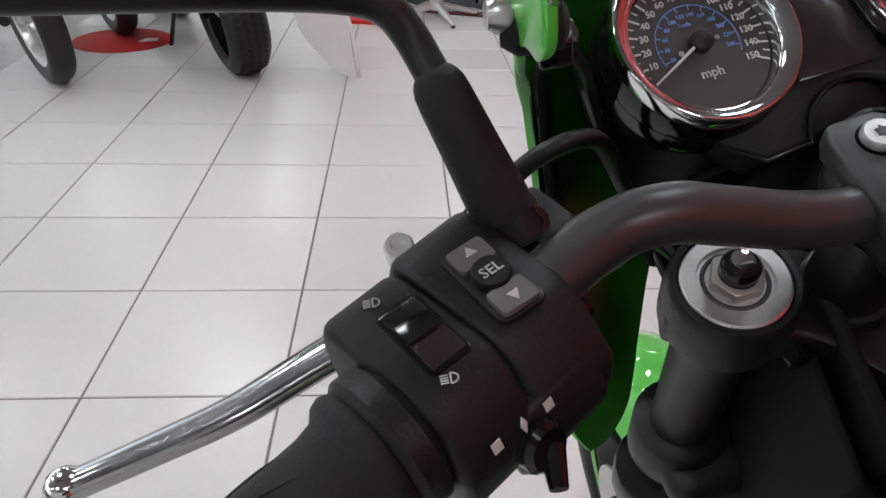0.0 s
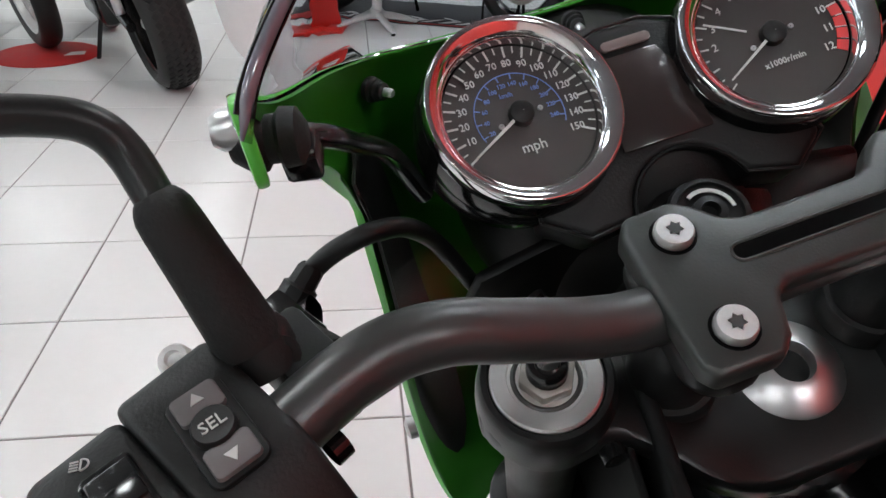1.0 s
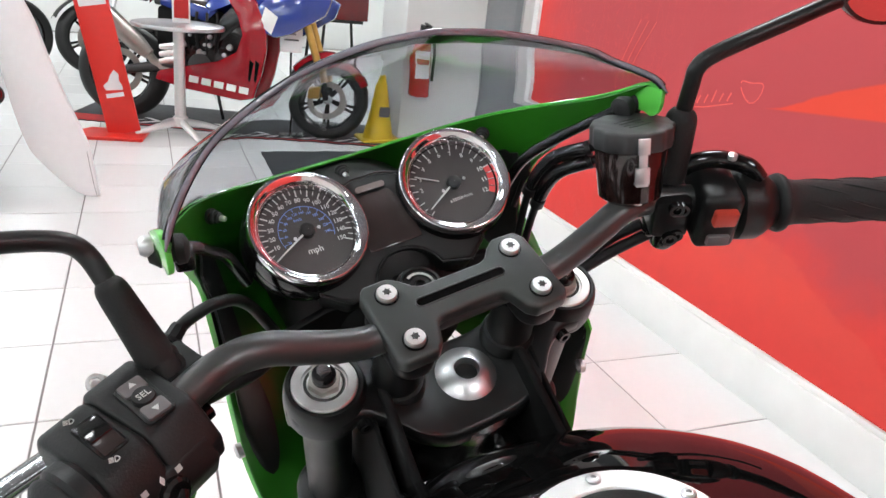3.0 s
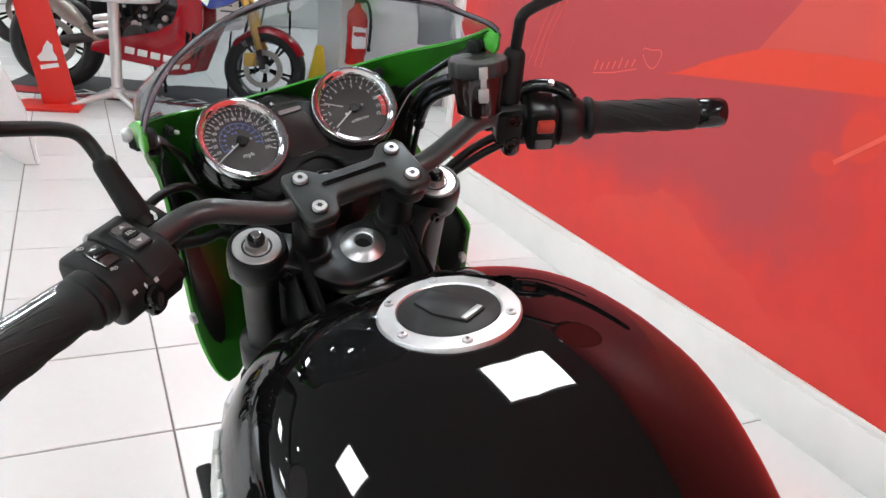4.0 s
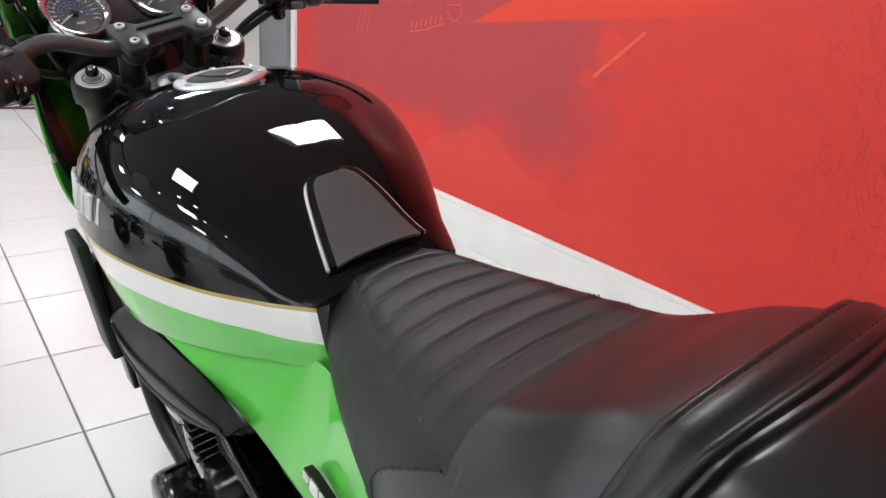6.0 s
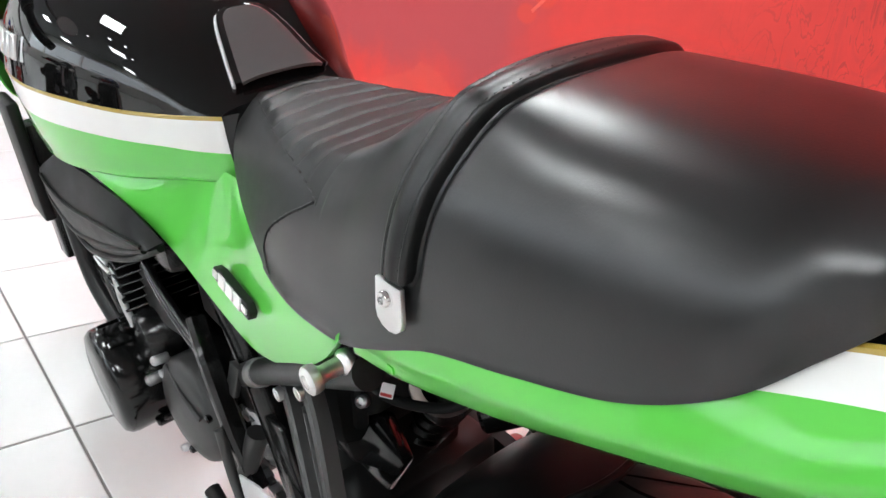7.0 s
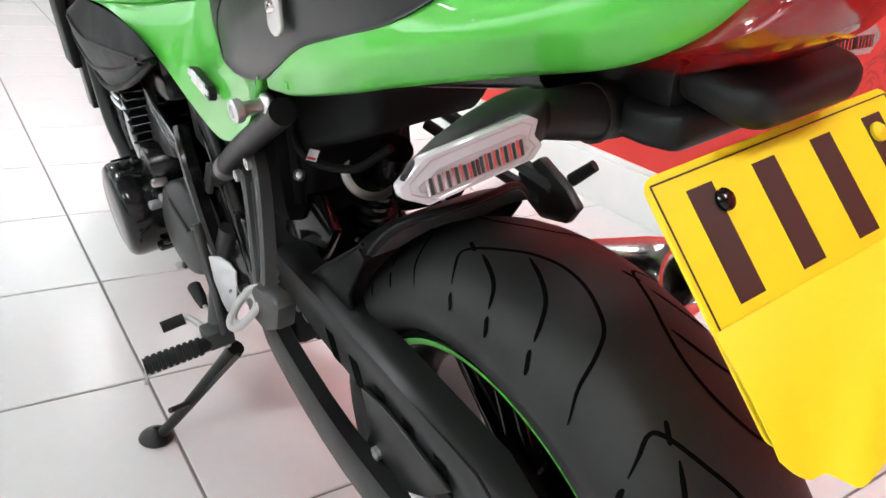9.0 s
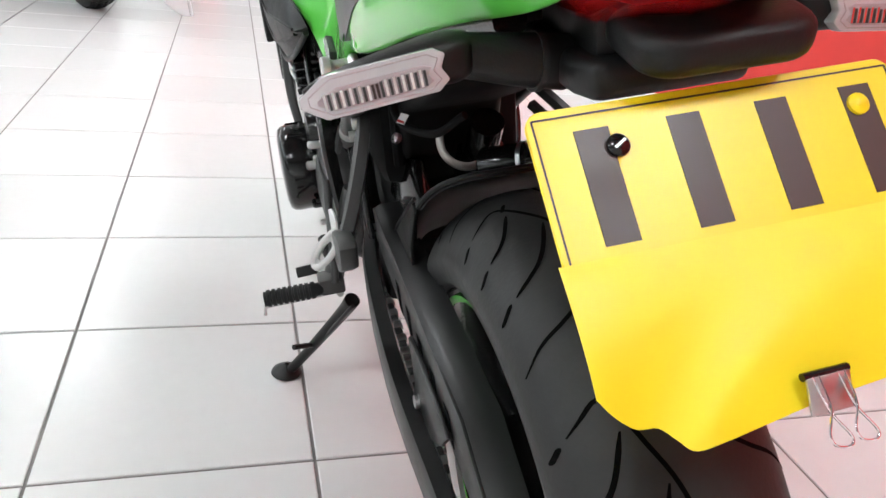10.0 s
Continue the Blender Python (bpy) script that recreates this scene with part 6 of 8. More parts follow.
# cables and hoses
for name_, pts, r in (
    ("clutch_cable", [(-0.184, 0.101, 0.008), (-0.170, 0.103, 0.015), (-0.152, 0.104, 0.018), (-0.134, 0.112, 0.0), (-0.117, 0.120, -0.045), (-0.09, 0.10, -0.12), (-0.05, 0.05, -0.25)], 0.0046),
    ("switch_cable", [(-0.188, 0.03, 0.026), (-0.150, 0.060, -0.015), (-0.115, 0.085, -0.05), (-0.07, 0.08, -0.12)], 0.0055),
    ("throttle_cable", [(0.205, 0.034, 0.020), (0.165, 0.050, -0.010), (0.125, 0.056, -0.045), (0.06, 0.06, -0.11), (0.03, 0.03, -0.16)], 0.005),
    ("throttle_cable", [(0.205, 0.028, 0.012), (0.160, 0.044, -0.022), (0.115, 0.050, -0.055), (0.05, 0.055, -0.12)], 0.005),
    ("mirror_wire", [(0.184, 0.082, 0.105), (0.170, 0.092, 0.087), (0.162, 0.138, 0.040), (0.158, 0.158, -0.004), (0.140, 0.150, -0.05)], 0.0026),
    ("main_loom", [(-0.02, 0.07, -0.06), (-0.03, 0.10, -0.12), (0.0, 0.05, -0.2)], 0.012),
):
    sp(name_, tube(pts, r, 10, res=34), M_SATIN, bike)
for pts in ([(0.160, 0.084, 0.070), (0.148, 0.087, 0.068), (0.132, 0.107, 0.046), (0.128, 0.120, 0.004), (0.124, 0.118, -0.045), (0.10, 0.09, -0.12)], [(0.162, 0.080, 0.060), (0.150, 0.083, 0.057), (0.135, 0.101, 0.034), (0.133, 0.112, -0.006), (0.127, 0.110, -0.055), (0.10, 0.08, -0.13)]):
    run_ = spline(pts, 40)
    hose = sp("brake_hose", tube(run_, 0.0036, 10), M_SATIN, bike, "black brake hose")
    sp("hose_sleeve", tube(run_[7:24], [0.0050] + [0.0060] * 15 + [0.0050], 14), M_GLOSS_PLASTIC, hose, "glossy black protective sleeve")
    for k in (0, 7, 23):
        sp("hose_collar", tube([run_[k], run_[k + 1].lerp(run_[k + 2], 0.4)], 0.0064 if k else 0.0052, 14), M_SATIN, hose)

# -- frame, engine and running gear
for s in (-1, 1):
    part("frame_tube", tube([(s * 0.035, 1.135, 0.86), (s * 0.085, 1.02, 0.80), (s * 0.105, 0.82, 0.735), (s * 0.105, 0.62, 0.66), (s * 0.105, 0.52, 0.50), (s * 0.10, 0.49, 0.36)], 0.017, 14, res=40), M_ENGINE, bike, "black steel frame tube")
    part("frame_tube", tube([(s * 0.04, 1.16, 0.80), (s * 0.10, 1.08, 0.62), (s * 0.12, 0.98, 0.42), (s * 0.12, 0.92, 0.30)], 0.016, 14, res=30), M_ENGINE, bike)
    part("subframe_tube", tube([(s * 0.095, 0.60, 0.66), (s * 0.092, 0.40, 0.735), (s * 0.095, 0.15, 0.775), (s * 0.07, -0.08, 0.82)], 0.0125, 12, res=30), M_ENGINE, bike)
    low_tube = part("subframe_tube", tube([(s * 0.116, 0.545, 0.538), (s * 0.120, 0.42, 0.618), (s * 0.120, 0.25, 0.715)], 0.0145, 16, res=20), M_SATIN, bike)
    part("tube_collar", tube([(s * 0.118, 0.500, 0.567), (s * 0.118, 0.480, 0.580)], 0.0165, 16), M_STEEL, low_tube, "pale collar round the tube")
    part("tube_cap", box(-0.020, 0.020, -0.010, 0.010, -0.004, 0.004, axis((s * 0.132, 0.535, 0.545), (s, -0.1, 0.3), (0, 0.5, 1)) @ pose(0, 0, 0, 0, 0, 55), bevel=0.002), M_ENGINE_GREY, low_tube)
    part("radiator_side", box(s * 0.196 - 0.008, s * 0.196 + 0.008, 1.005, 1.075, 0.575, 0.755, pose(0, 0, 0, 2, 0, 0), bevel=0.004), M_PLASTIC, bike, "black radiator side panel")
part("radiator", box(-0.186, 0.186, 1.035, 1.075, 0.52, 0.74, None, bevel=0.004), M_ENGINE, bike, "black radiator")
crank = part("crankcase", join(box(-0.128, 0.128, 0.64, 0.98, 0.265, 0.45, None, bevel=0.03, seg=3), box(-0.10, 0.10, 0.58, 0.68, 0.32, 0.50, None, bevel=0.03)), M_ENGINE, bike, "black engine crankcase")
CYL = pose(0, 0.905, 0.44, 12, 0, 0)
part("cylinder_block", box(-0.155, 0.155, -0.055, 0.075, 0.0, 0.20, CYL, bevel=0.012), M_ENGINE, crank)
for k in range(9):
    part("fin", box(-0.168, 0.168, -0.07, 0.088, 0.075 + 0.0155 * k, 0.0785 + 0.0155 * k, CYL, bevel=0.0015, seg=1), M_ENGINE, crank)
    for s in (-1, 1):
        if k > 3:
            yf = 0.052 if k > 6 else 0.008
            part("fin_edge", tube([CYL @ V(s * 0.168, yf - 0.040, 0.0768 + 0.0155 * k), CYL @ V(s * 0.1715, yf - 0.014, 0.0768 + 0.0155 * k), CYL @ V(s * 0.1710, yf + 0.006, 0.0768 + 0.0155 * k)], 0.0031, 8), M_ALU, crank, "bright machined fin edge")
part("head_cover", box(-0.15, 0.15, -0.05, 0.06, 0.215, 0.265, CYL, bevel=0.02, seg=3), M_ENGINE, crank)
for s in (-1, 1):
    m_ = axis((s * 0.165, 0.865, 0.388), (s, 0, 0))
    gen = part("engine_cover", lathe([(0.080, -0.030), (0.084, -0.010), (0.085, 0.036), (0.083, 0.046), (0.077, 0.053), (0.060, 0.057), (0.0001, 0.059)], 56, m_), M_GLOSS_PLASTIC, crank, "gloss black round engine cover")
    for k in range(6):
        a = 2 * math.pi * k / 6 + 0.35
        part("cover_bolt", join(lathe([(0.0085, -0.03), (0.0085, 0.010), (0.005, 0.013), (0.0001, 0.013)], 14, m_ @ pose(0.087 * math.cos(a), 0.087 * math.sin(a), 0))), M_ENGINE if k % 3 else M_STEEL, gen)
    part("cover_frame", tube([m_ @ V(q[0], q[1], q[2]) for q in [(0.0855 * math.sin(a_), 0.0855 * math.cos(a_), w_) for a_, w_ in ((-0.45 * s, 0.004), (0.25 * s, 0.004), (0.25 * s, 0.036), (-0.45 * s, 0.036), (-0.45 * s, 0.004))]], 0.0024, 6), M_GLOSS_PLASTIC, gen, "raised frame on the cover")
    part("starter_cover", lathe([(0.040, -0.05), (0.040, 0.018), (0.036, 0.026), (0.020, 0.029), (0.0001, 0.030)], 32, axis((s * 0.138, 0.795, 0.478), (s, 0, 0))), M_ENGINE, crank, "round black starter gear cover")
    m2 = axis((s * 0.138, 0.700, 0.400), (s, -0.12, 0.05))
    spk = part("sprocket_cover", lathe([(0.080, -0.02), (0.080, 0.006), (0.076, 0.013), (0.062, 0.019), (0.035, 0.023), (0.0001, 0.024)], 44, m2), M_ENGINE_GREY, crank, "dark grey sprocket cover")
    part("cover_crest", tube([m2 @ V(-0.040, 0.060, 0.014), m2 @ V(0.005, 0.045, 0.024), m2 @ V(0.050, 0.020, 0.023)], 0.0030, 8), M_ENGINE_GREY, spk)
    for k in range(3):
        a = 2.1 * k + 0.4
        part("cover_bolt", lathe([(0.006, 0.0), (0.006, 0.020), (0.004, 0.022), (0.0001, 0.022)], 12, m2 @ pose(0.068 * math.cos(a), 0.068 * math.sin(a), 0)), M_STEEL if k == 1 else M_ENGINE, spk)
    part("pivot_spar", rib_bar([(s * 0.140, 0.600, 0.598), (s * 0.148, 0.566, 0.576), (s * 0.150, 0.545, 0.530), (s * 0.146, 0.540, 0.465), (s * 0.140, 0.520, 0.390)], 0.010, 0.011, s), M_ENGINE, bike, "black cast frame spar", sharp=35)
    for k in (0, 1):
        part("cable_run", tube([(s * 0.135, 0.800 - 0.02 * k, 0.672), (s * 0.150, 0.700, 0.632 - 0.012 * k), (s * 0.152, 0.620, 0.600 - 0.013 * k), (s * 0.150, 0.565, 0.580 - 0.013 * k)], 0.0058, 10, res=16), M_GLOSS_PLASTIC, bike, "glossy black cable")
        part("coolant_pipe", tube([(s * 0.160, 0.900 - 0.052 * k, 0.590), (s * 0.166, 0.880 - 0.05 * k, 0.535), (s * 0.163, 0.870 - 0.05 * k, 0.490)], 0.0052, 10, res=12), M_ALU_MATT if k else M_ENGINE_GREY, bike)
    part("engine_plate", prism([(0.890, 0.560), (0.800, 0.585), (0.715, 0.560), (0.700, 0.520), (0.760, 0.505), (0.850, 0.510)], 0.126, 0.136, Matrix(((0, 0, s, 0), (1, 0, 0, 0), (0, 1, 0, 0), (0, 0, 0, 1))), bevel=0.004), M_ENGINE_GREY, crank, "dark grey engine side plate")
    # intake shroud below the tank
    lo_ = spline([(-0.178, 0.905, 0.700), (-0.180, 0.925, 0.645), (-0.174, 0.880, 0.602), (-0.168, 0.790, 0.618), (-0.160, 0.700, 0.650), (-0.148, 0.615, 0.692)], 26)
    hi_ = spline([(-0.186, 0.885, 0.735), (-0.184, 0.850, 0.748), (-0.178, 0.800, 0.745), (-0.170, 0.720, 0.742), (-0.160, 0.650, 0.728), (-0.148, 0.610, 0.700)], 26)
    rr = []
    for a, b in zip(lo_, hi_):
        rr.append([V(-s * (a.lerp(b, u).x - 0.020 * math.sin(math.pi * u)), a.lerp(b, u).y, a.lerp(b, u).z) for u in [k / 8 for k in range(9)]])
    shroud = part("intake_cover", thick(sheet(rr), 0.004), M_SHROUD, bike, "black oval intake cover below the tank", sharp=60)
    part("cover_rim", tube([V(-s * (a.x - 0.003), a.y, a.z) for a in lo_], 0.005, 8), M_SHROUD, shroud)
    part("cover_crease", tube([V(-s * (a.lerp(b, 0.28).x - 0.0155), a.lerp(b, 0.28).y, a.lerp(b, 0.28).z) for a, b in list(zip(lo_, hi_))[2:-1]], 0.0040, 8), M_SHROUD, shroud)
    part("cover_crease", tube([V(-s * (a.lerp(b, 0.62).x - 0.0195), a.lerp(b, 0.62).y, a.lerp(b, 0.62).z) for a, b in list(zip(lo_, hi_))[2:-1]], 0.0025, 8), M_SHROUD, shroud)
    part("side_plate", prism([(-0.030, -0.10), (0.0, -0.12), (0.030, -0.02), (0.02, 0.08), (-0.03, 0.09), (-0.035, 0.02)], 0, 0.010, axis((s * 0.108, 0.47, 0.42), (s, 0, 0), (0, 0.25, 1)), bevel=0.004), M_ENGINE, bike, "dark cast pivot plate")
part("throttle_body", box(-0.13, 0.13, 0.70, 0.84, 0.60, 0.74, None, bevel=0.02), M_ENGINE, bike)
part("airbox", box(-0.10, 0.10, 0.36, 0.72, 0.52, 0.76, None, bevel=0.03), M_DEEP, bike)
part("pivot_casting", join(box(-0.080, 0.085, 0.385, 0.60, 0.40, 0.60, None, bevel=0.03, seg=3), box(-0.075, 0.08, 0.40, 0.58, 0.30, 0.42, None, bevel=0.03, seg=3)), M_DEEP, bike, "black casting round the swingarm pivot")
part("inner_mudguard", join(prism([(0.44, 0.50), (0.345, 0.575), (0.320, 0.640), (0.235, 0.672), (0.170, 0.700), (0.150, 0.720), (0.150, 0.775), (0.46, 0.770)], -0.072, 0.060, Matrix(((0, 0, 1, 0), (1, 0, 0, 0), (0, 1, 0, 0), (0, 0, 0, 1))), bevel=0.012, seg=3), tube([(-0.074, 0.36, 0.56), (-0.076, 0.345, 0.66), (-0.074, 0.33, 0.74)], 0.008, 8, res=12)), M_DEEP, bike, "black inner mudguard below the seat")

# swingarm, chain and guard
for s in (-1, 1):
    path = [V(s * 0.100, 0.500, 0.390), V(s * 0.125, 0.40, 0.372), V(s * 0.135, 0.20, 0.335), V(s * 0.128, 0.0, 0.312), V(s * 0.128, -0.045, 0.308)]
    pp = spline(path, 18)
    rr = []
    for i, p in enumerate(pp):
        h = 0.040 - 0.010 * i / 17
        w = 0.012
        rr.append([p + V(w * a, 0, h * b) for a, b in ((-1, -0.75), (-0.75, -1), (0.75, -1), (1, -0.75), (1, 0.75), (0.75, 1), (-0.75, 1), (-1, 0.75))])
    part("swingarm", sheet(rr, closed=True, caps=True), M_SATIN, bike, "black box section swingarm", sharp=30)
    part("axle_nut", prism([(0.016 * math.cos(radians(60 * k)), 0.016 * math.sin(radians(60 * k))) for k in range(6)], 0, 0.014, axis((s * 0.146, 0.0, 0.315), (s, 0, 0)), bevel=0.002), M_STEEL, bike)
part("swingarm_bridge", box(-0.11, 0.11, 0.36, 0.42, 0.35, 0.43, None, bevel=0.012), M_SATIN, bike)
guard = part("chain_guard", join(
    prism([(0.37, 0.500), (0.36, 0.455), (0.28, 0.435), (-0.02, 0.400), (-0.125, 0.385), (-0.135, 0.425), (-0.05, 0.475), (0.10, 0.487), (0.25, 0.497)], 0, 0.0035, Matrix(((0, 0, -1, -0.1125), (1, 0, 0, 0), (0, 1, 0, 0), (0, 0, 0, 1))), bevel=0.001),
    sheet([[V(-0.116, y, z), V(-0.105, y, z + 0.006), V(-0.078, y, z + 0.006)] for y, z in ((0.37, 0.498), (0.25, 0.497), (0.10, 0.487), (-0.05, 0.473), (-0.13, 0.426))])), M_SATIN, bike, "long black plastic chain guard", sharp=35)
part("guard_bracket", prism([(0.145, 0.440), (0.10, 0.446), (-0.02, 0.430), (0.02, 0.385), (0.07, 0.350), (0.125, 0.340), (0.155, 0.345), (0.135, 0.385)], 0, 0.006, Matrix(((0, 0, -1, -0.1175), (1, 0, 0, 0), (0, 1, 0, 0), (0, 0, 0, 1))), bevel=0.002), M_SATIN, guard, "guard bracket on the swingarm")
part("bracket_bolt", lathe([(0.008, 0.0), (0.008, 0.005), (0.005, 0.006), (0.004, 0.003), (0.0001, 0.003)], 14, axis((-0.1235, 0.12, 0.365), (-1, 0, 0))), M_STEEL, guard)
for k in range(5):
    yy = 0.22 - 0.055 * k
    part("guard_slot", prism([(yy - 0.016, 0.428 - 0.004 * k), (yy + 0.004, 0.428 - 0.004 * k), (yy + 0.016, 0.462 - 0.004 * k), (yy - 0.004, 0.462 - 0.004 * k)], 0.0, 0.0006, Matrix(((0, 0, -1, -0.1162), (1, 0, 0, 0), (0, 1, 0, 0), (0, 0, 0, 1)))), M_GROOVE, guard)
chain = part("drive_chain", tube([(-0.098, 0.0, 0.420), (-0.098, 0.30, 0.418), (-0.098, 0.62, 0.425)], 0.0045, 6), M_STEEL, bike, "steel drive chain")
for low_z in (0, 1):
    for k in range(44):
        yy = 0.005 + 0.0145 * k
        zz = 0.4205 if not low_z else 0.212 + 0.10 * (yy / 0.64)
        lb = prism(rounded(-0.0095, 0.0095, -0.0052, 0.0052, 0.005, 3), -0.0085 + 0.003 * (k % 2), 0.0085 - 0.003 * (k % 2), Matrix(((0, 0, 1, -0.098), (1, 0, 0, yy), (0, 1, 0, zz), (0, 0, 0, 1))))
        part("chain_link", lb, M_ENGINE_GREY if k % 2 else M_STEEL, chain)
# rear hugger: the lip reaches further back in the middle; a deep cheek on each side
US = (-1, -0.97, -0.92, -0.84, -0.72, -0.5, -0.25, 0, 0.25, 0.5, 0.72, 0.84, 0.92, 0.97, 1)
rr = []
for k in range(15):
    row = []
    for u in US:
        a = radians(34 + (64 + 9 * (1 - u * u) - 34) * k / 14)
        r_ = 0.338 * (1 - 0.07 * abs(u) ** 5)
        row.append(V(u * (0.084 + 0.014 * k / 14), r_ * math.cos(a), 0.315 + r_ * math.sin(a)))
    rr.append(row)
hug = part("hugger", thick(sheet(rr), 0.004), M_SHROUD, bike, "black plastic tyre hugger", sharp=50)
part("hugger_lip", tube([p + V(0, 0.002, 0) for p in rr[-1]], 0.0035, 8, res=40), M_SHROUD, hug)
for s in (-1, 1):
    cheek = [(0.150, 0.585), (0.196, 0.521), (0.1965, 0.490), (0.245, 0.482), (0.305, 0.488), (0.250, 0.530), (0.183, 0.578), (0.160, 0.596)]
    part("hugger_cheek", prism(cheek, -0.002, 0.002, Matrix(((0, 0, -s, s * 0.099), (1, 0, 0, 0), (0, 1, 0, 0), (0, 0, 0, 1))), bevel=0.0012), M_SHROUD, hug, sharp=40)
    part("cheek_rib", tube([(s * 0.101, 0.305, 0.489), (s * 0.101, 0.25, 0.531), (s * 0.101, 0.183, 0.579), (s * 0.099, 0.150, 0.603)], 0.0022, 8), M_SHROUD, hug)
shock = part("rear_shock", tube([(0.03, 0.42, 0.44), (0.03, 0.30, 0.62)], 0.022, 18), M_ENGINE, bike)
for k in range(7):
    part("spring_turn", lathe([(0.026, -0.003), (0.032, 0.0), (0.026, 0.003)], 20, axis((0.03, 0.41 - 0.013 * k, 0.455 + 0.0195 * k), (0, -0.55, 0.83))), M_ENGINE, shock)
can = part("shock_reservoir", lathe([(0.018, -0.020), (0.022, -0.016), (0.022, 0.040), (0.018, 0.045)], 28, axis((0.03, 0.268, 0.576), (0.75, -0.62, 0.22))), M_GLOSS_PLASTIC, bike, "black shock absorber reservoir")
part("shock_ring", lathe([(0.034, -0.007), (0.040, -0.003), (0.040, 0.003), (0.034, 0.007), (0.030, 0.007), (0.030, -0.007), (0.034, -0.007)], 36, axis((0.010, 0.325, 0.592), (-0.25, -0.85, 0.45))), M_TITAN, bike, "pale metal ring of the shock absorber")
part("reservoir_band", lathe([(0.0235, -0.003), (0.0245, 0.0), (0.0235, 0.003)], 28, axis((0.058, 0.245, 0.584), (0.75, -0.62, 0.22))), M_STEEL, can)
part("cable_bracket", prism([(0.3707, 0.531), (0.300, 0.560), (0.280, 0.553), (0.300, 0.525), (0.360, 0.492)], 0.112, 0.122, Matrix(((0, 0, 1, 0), (1, 0, 0, 0), (0, 1, 0, 0), (0, 0, 0, 1))), bevel=0.004), M_ENGINE, bike)

# passenger peg hangers, rider pegs, shift linkage, stand
def rib(points, w, h):
    """A cast rib of rectangular section, rounded on its outer side."""
    pts = spline(points, 14)
    out = []
    for i, p in enumerate(pts):
        d = (pts[min(i + 1, 13)] - pts[max(i - 1, 0)]).normalized()
        a = V(-1, 0, 0) - d * V(-1, 0, 0).dot(d)
        a.normalize()
        b = d.cross(a)
        out.append([p + a * h * u + b * w * v for u, v in ((-1, -1), (0.5, -1), (0.9, -0.7), (0.9, 0.7), (0.5, 1), (-1, 1))])
    return sheet(out, closed=True, caps=True)


hanger = part("peg_hanger", rib([(-0.112, 0.438, 0.588), (-0.120, 0.410, 0.566), (-0.148, 0.335, 0.523), (-0.164, 0.292, 0.505)], 0.0085, 0.008), M_ENGINE_GREY, bike, "dark grey passenger peg hanger", sharp=30)
part("hanger_rib", rib([(-0.111, 0.384, 0.622), (-0.122, 0.350, 0.594), (-0.148, 0.292, 0.549), (-0.166, 0.255, 0.524)], 0.0095, 0.009), M_ENGINE_GREY, hanger, sharp=30)
part("hanger_web", prism([(0.40, 0.582), (0.372, 0.597), (0.265, 0.528), (0.292, 0.510)], -0.004, 0.004, Matrix(((0.40, 0, 1, -0.272), (1, 0, 0, 0), (0, 1, 0, 0), (0, 0, 0, 1))), bevel=0.001), M_ENGINE_GREY, hanger, sharp=30)
for y, z in ((0.432, 0.583), (0.379, 0.617)):
    part("hanger_bolt", lathe([(0.0075, -0.002), (0.0075, 0.008), (0.0045, 0.008), (0.004, 0.004), (0.0001, 0.004)], 16, axis((-0.119, y, z), (-1, 0, 0))), M_BOLT, hanger)
part("hanger_foot", prism([(0.305, 0.506), (0.262, 0.530), (0.205, 0.545), (0.188, 0.540), (0.205, 0.505), (0.250, 0.478), (0.290, 0.478)], 0.160, 0.182, Matrix(((0, 0, -1, 0), (1, 0, 0, 0), (0, 1, 0, 0), (0, 0, 0, 1))), bevel=0.004), M_ENGINE_GREY, hanger)
H0, H1 = V(-0.180, 0.262, 0.520), V(-0.213, 0.284, 0.470)
hd = (H1 - H0).normalized()
hs = hd.cross(V(-0.55, -0.55, 0.63)).normalized()
loop = [H0 + hd * a * 0.85 + hs * b * 0.75 for a, b in ((0.000, 0.010), (-0.008, 0.004), (-0.008, -0.008), (0.004, -0.015), (0.030, -0.016), (0.056, -0.010), (0.064, 0.0), (0.056, 0.009), (0.028, 0.014), (0.000, 0.010))]
part("passenger_peg", join(tube(loop, 0.0042, 8, res=40), thick(sheet([[q, H0 + hd * 0.028 + (q - H0 - hd * 0.028) * 0.55] for q in spline(loop, 30)]), 0.003)), M_ALU_MATT, hanger, "folded bare metal passenger peg", sharp=60)
for s in (-1, 1):
    part("rider_hanger", join(tube([V(s * 0.125, 0.52, 0.47), V(s * 0.150, 0.53, 0.40), V(s * 0.175, 0.50, 0.335)], [0.014, 0.013, 0.016], 12, res=14), box(-0.02, 0.02, -0.018, 0.018, -0.014, 0.014, pose(s * 0.182, 0.487, 0.332), bevel=0.004)), M_ENGINE_GREY, bike, "dark rider peg hanger")
    pg = axis((s * 0.196, 0.474, 0.331), (s * 0.99, 0.07, -0.03), (0, 0, 1))
    peg = part("foot_peg", lathe([(0.006, 0.0), (0.0105, 0.004), (0.0105, 0.012)] + [q for k in range(9) for q in ((0.0135, 0.014 + 0.0085 * k), (0.0135, 0.019 + 0.0085 * k), (0.0112, 0.0195 + 0.0085 * k), (0.0112, 0.022 + 0.0085 * k))] + [(0.0125, 0.0915), (0.0001, 0.092)], 18, pg), M_RUBBER, bike, "ribbed black rubber foot peg", sharp=60)
    part("peg_base", tube([V(s * 0.198, 0.474, 0.322), V(s * 0.288, 0.481, 0.316), V(s * 0.291, 0.481, 0.300)], [0.005, 0.005, 0.003], 8), M_ALU_MATT, peg)
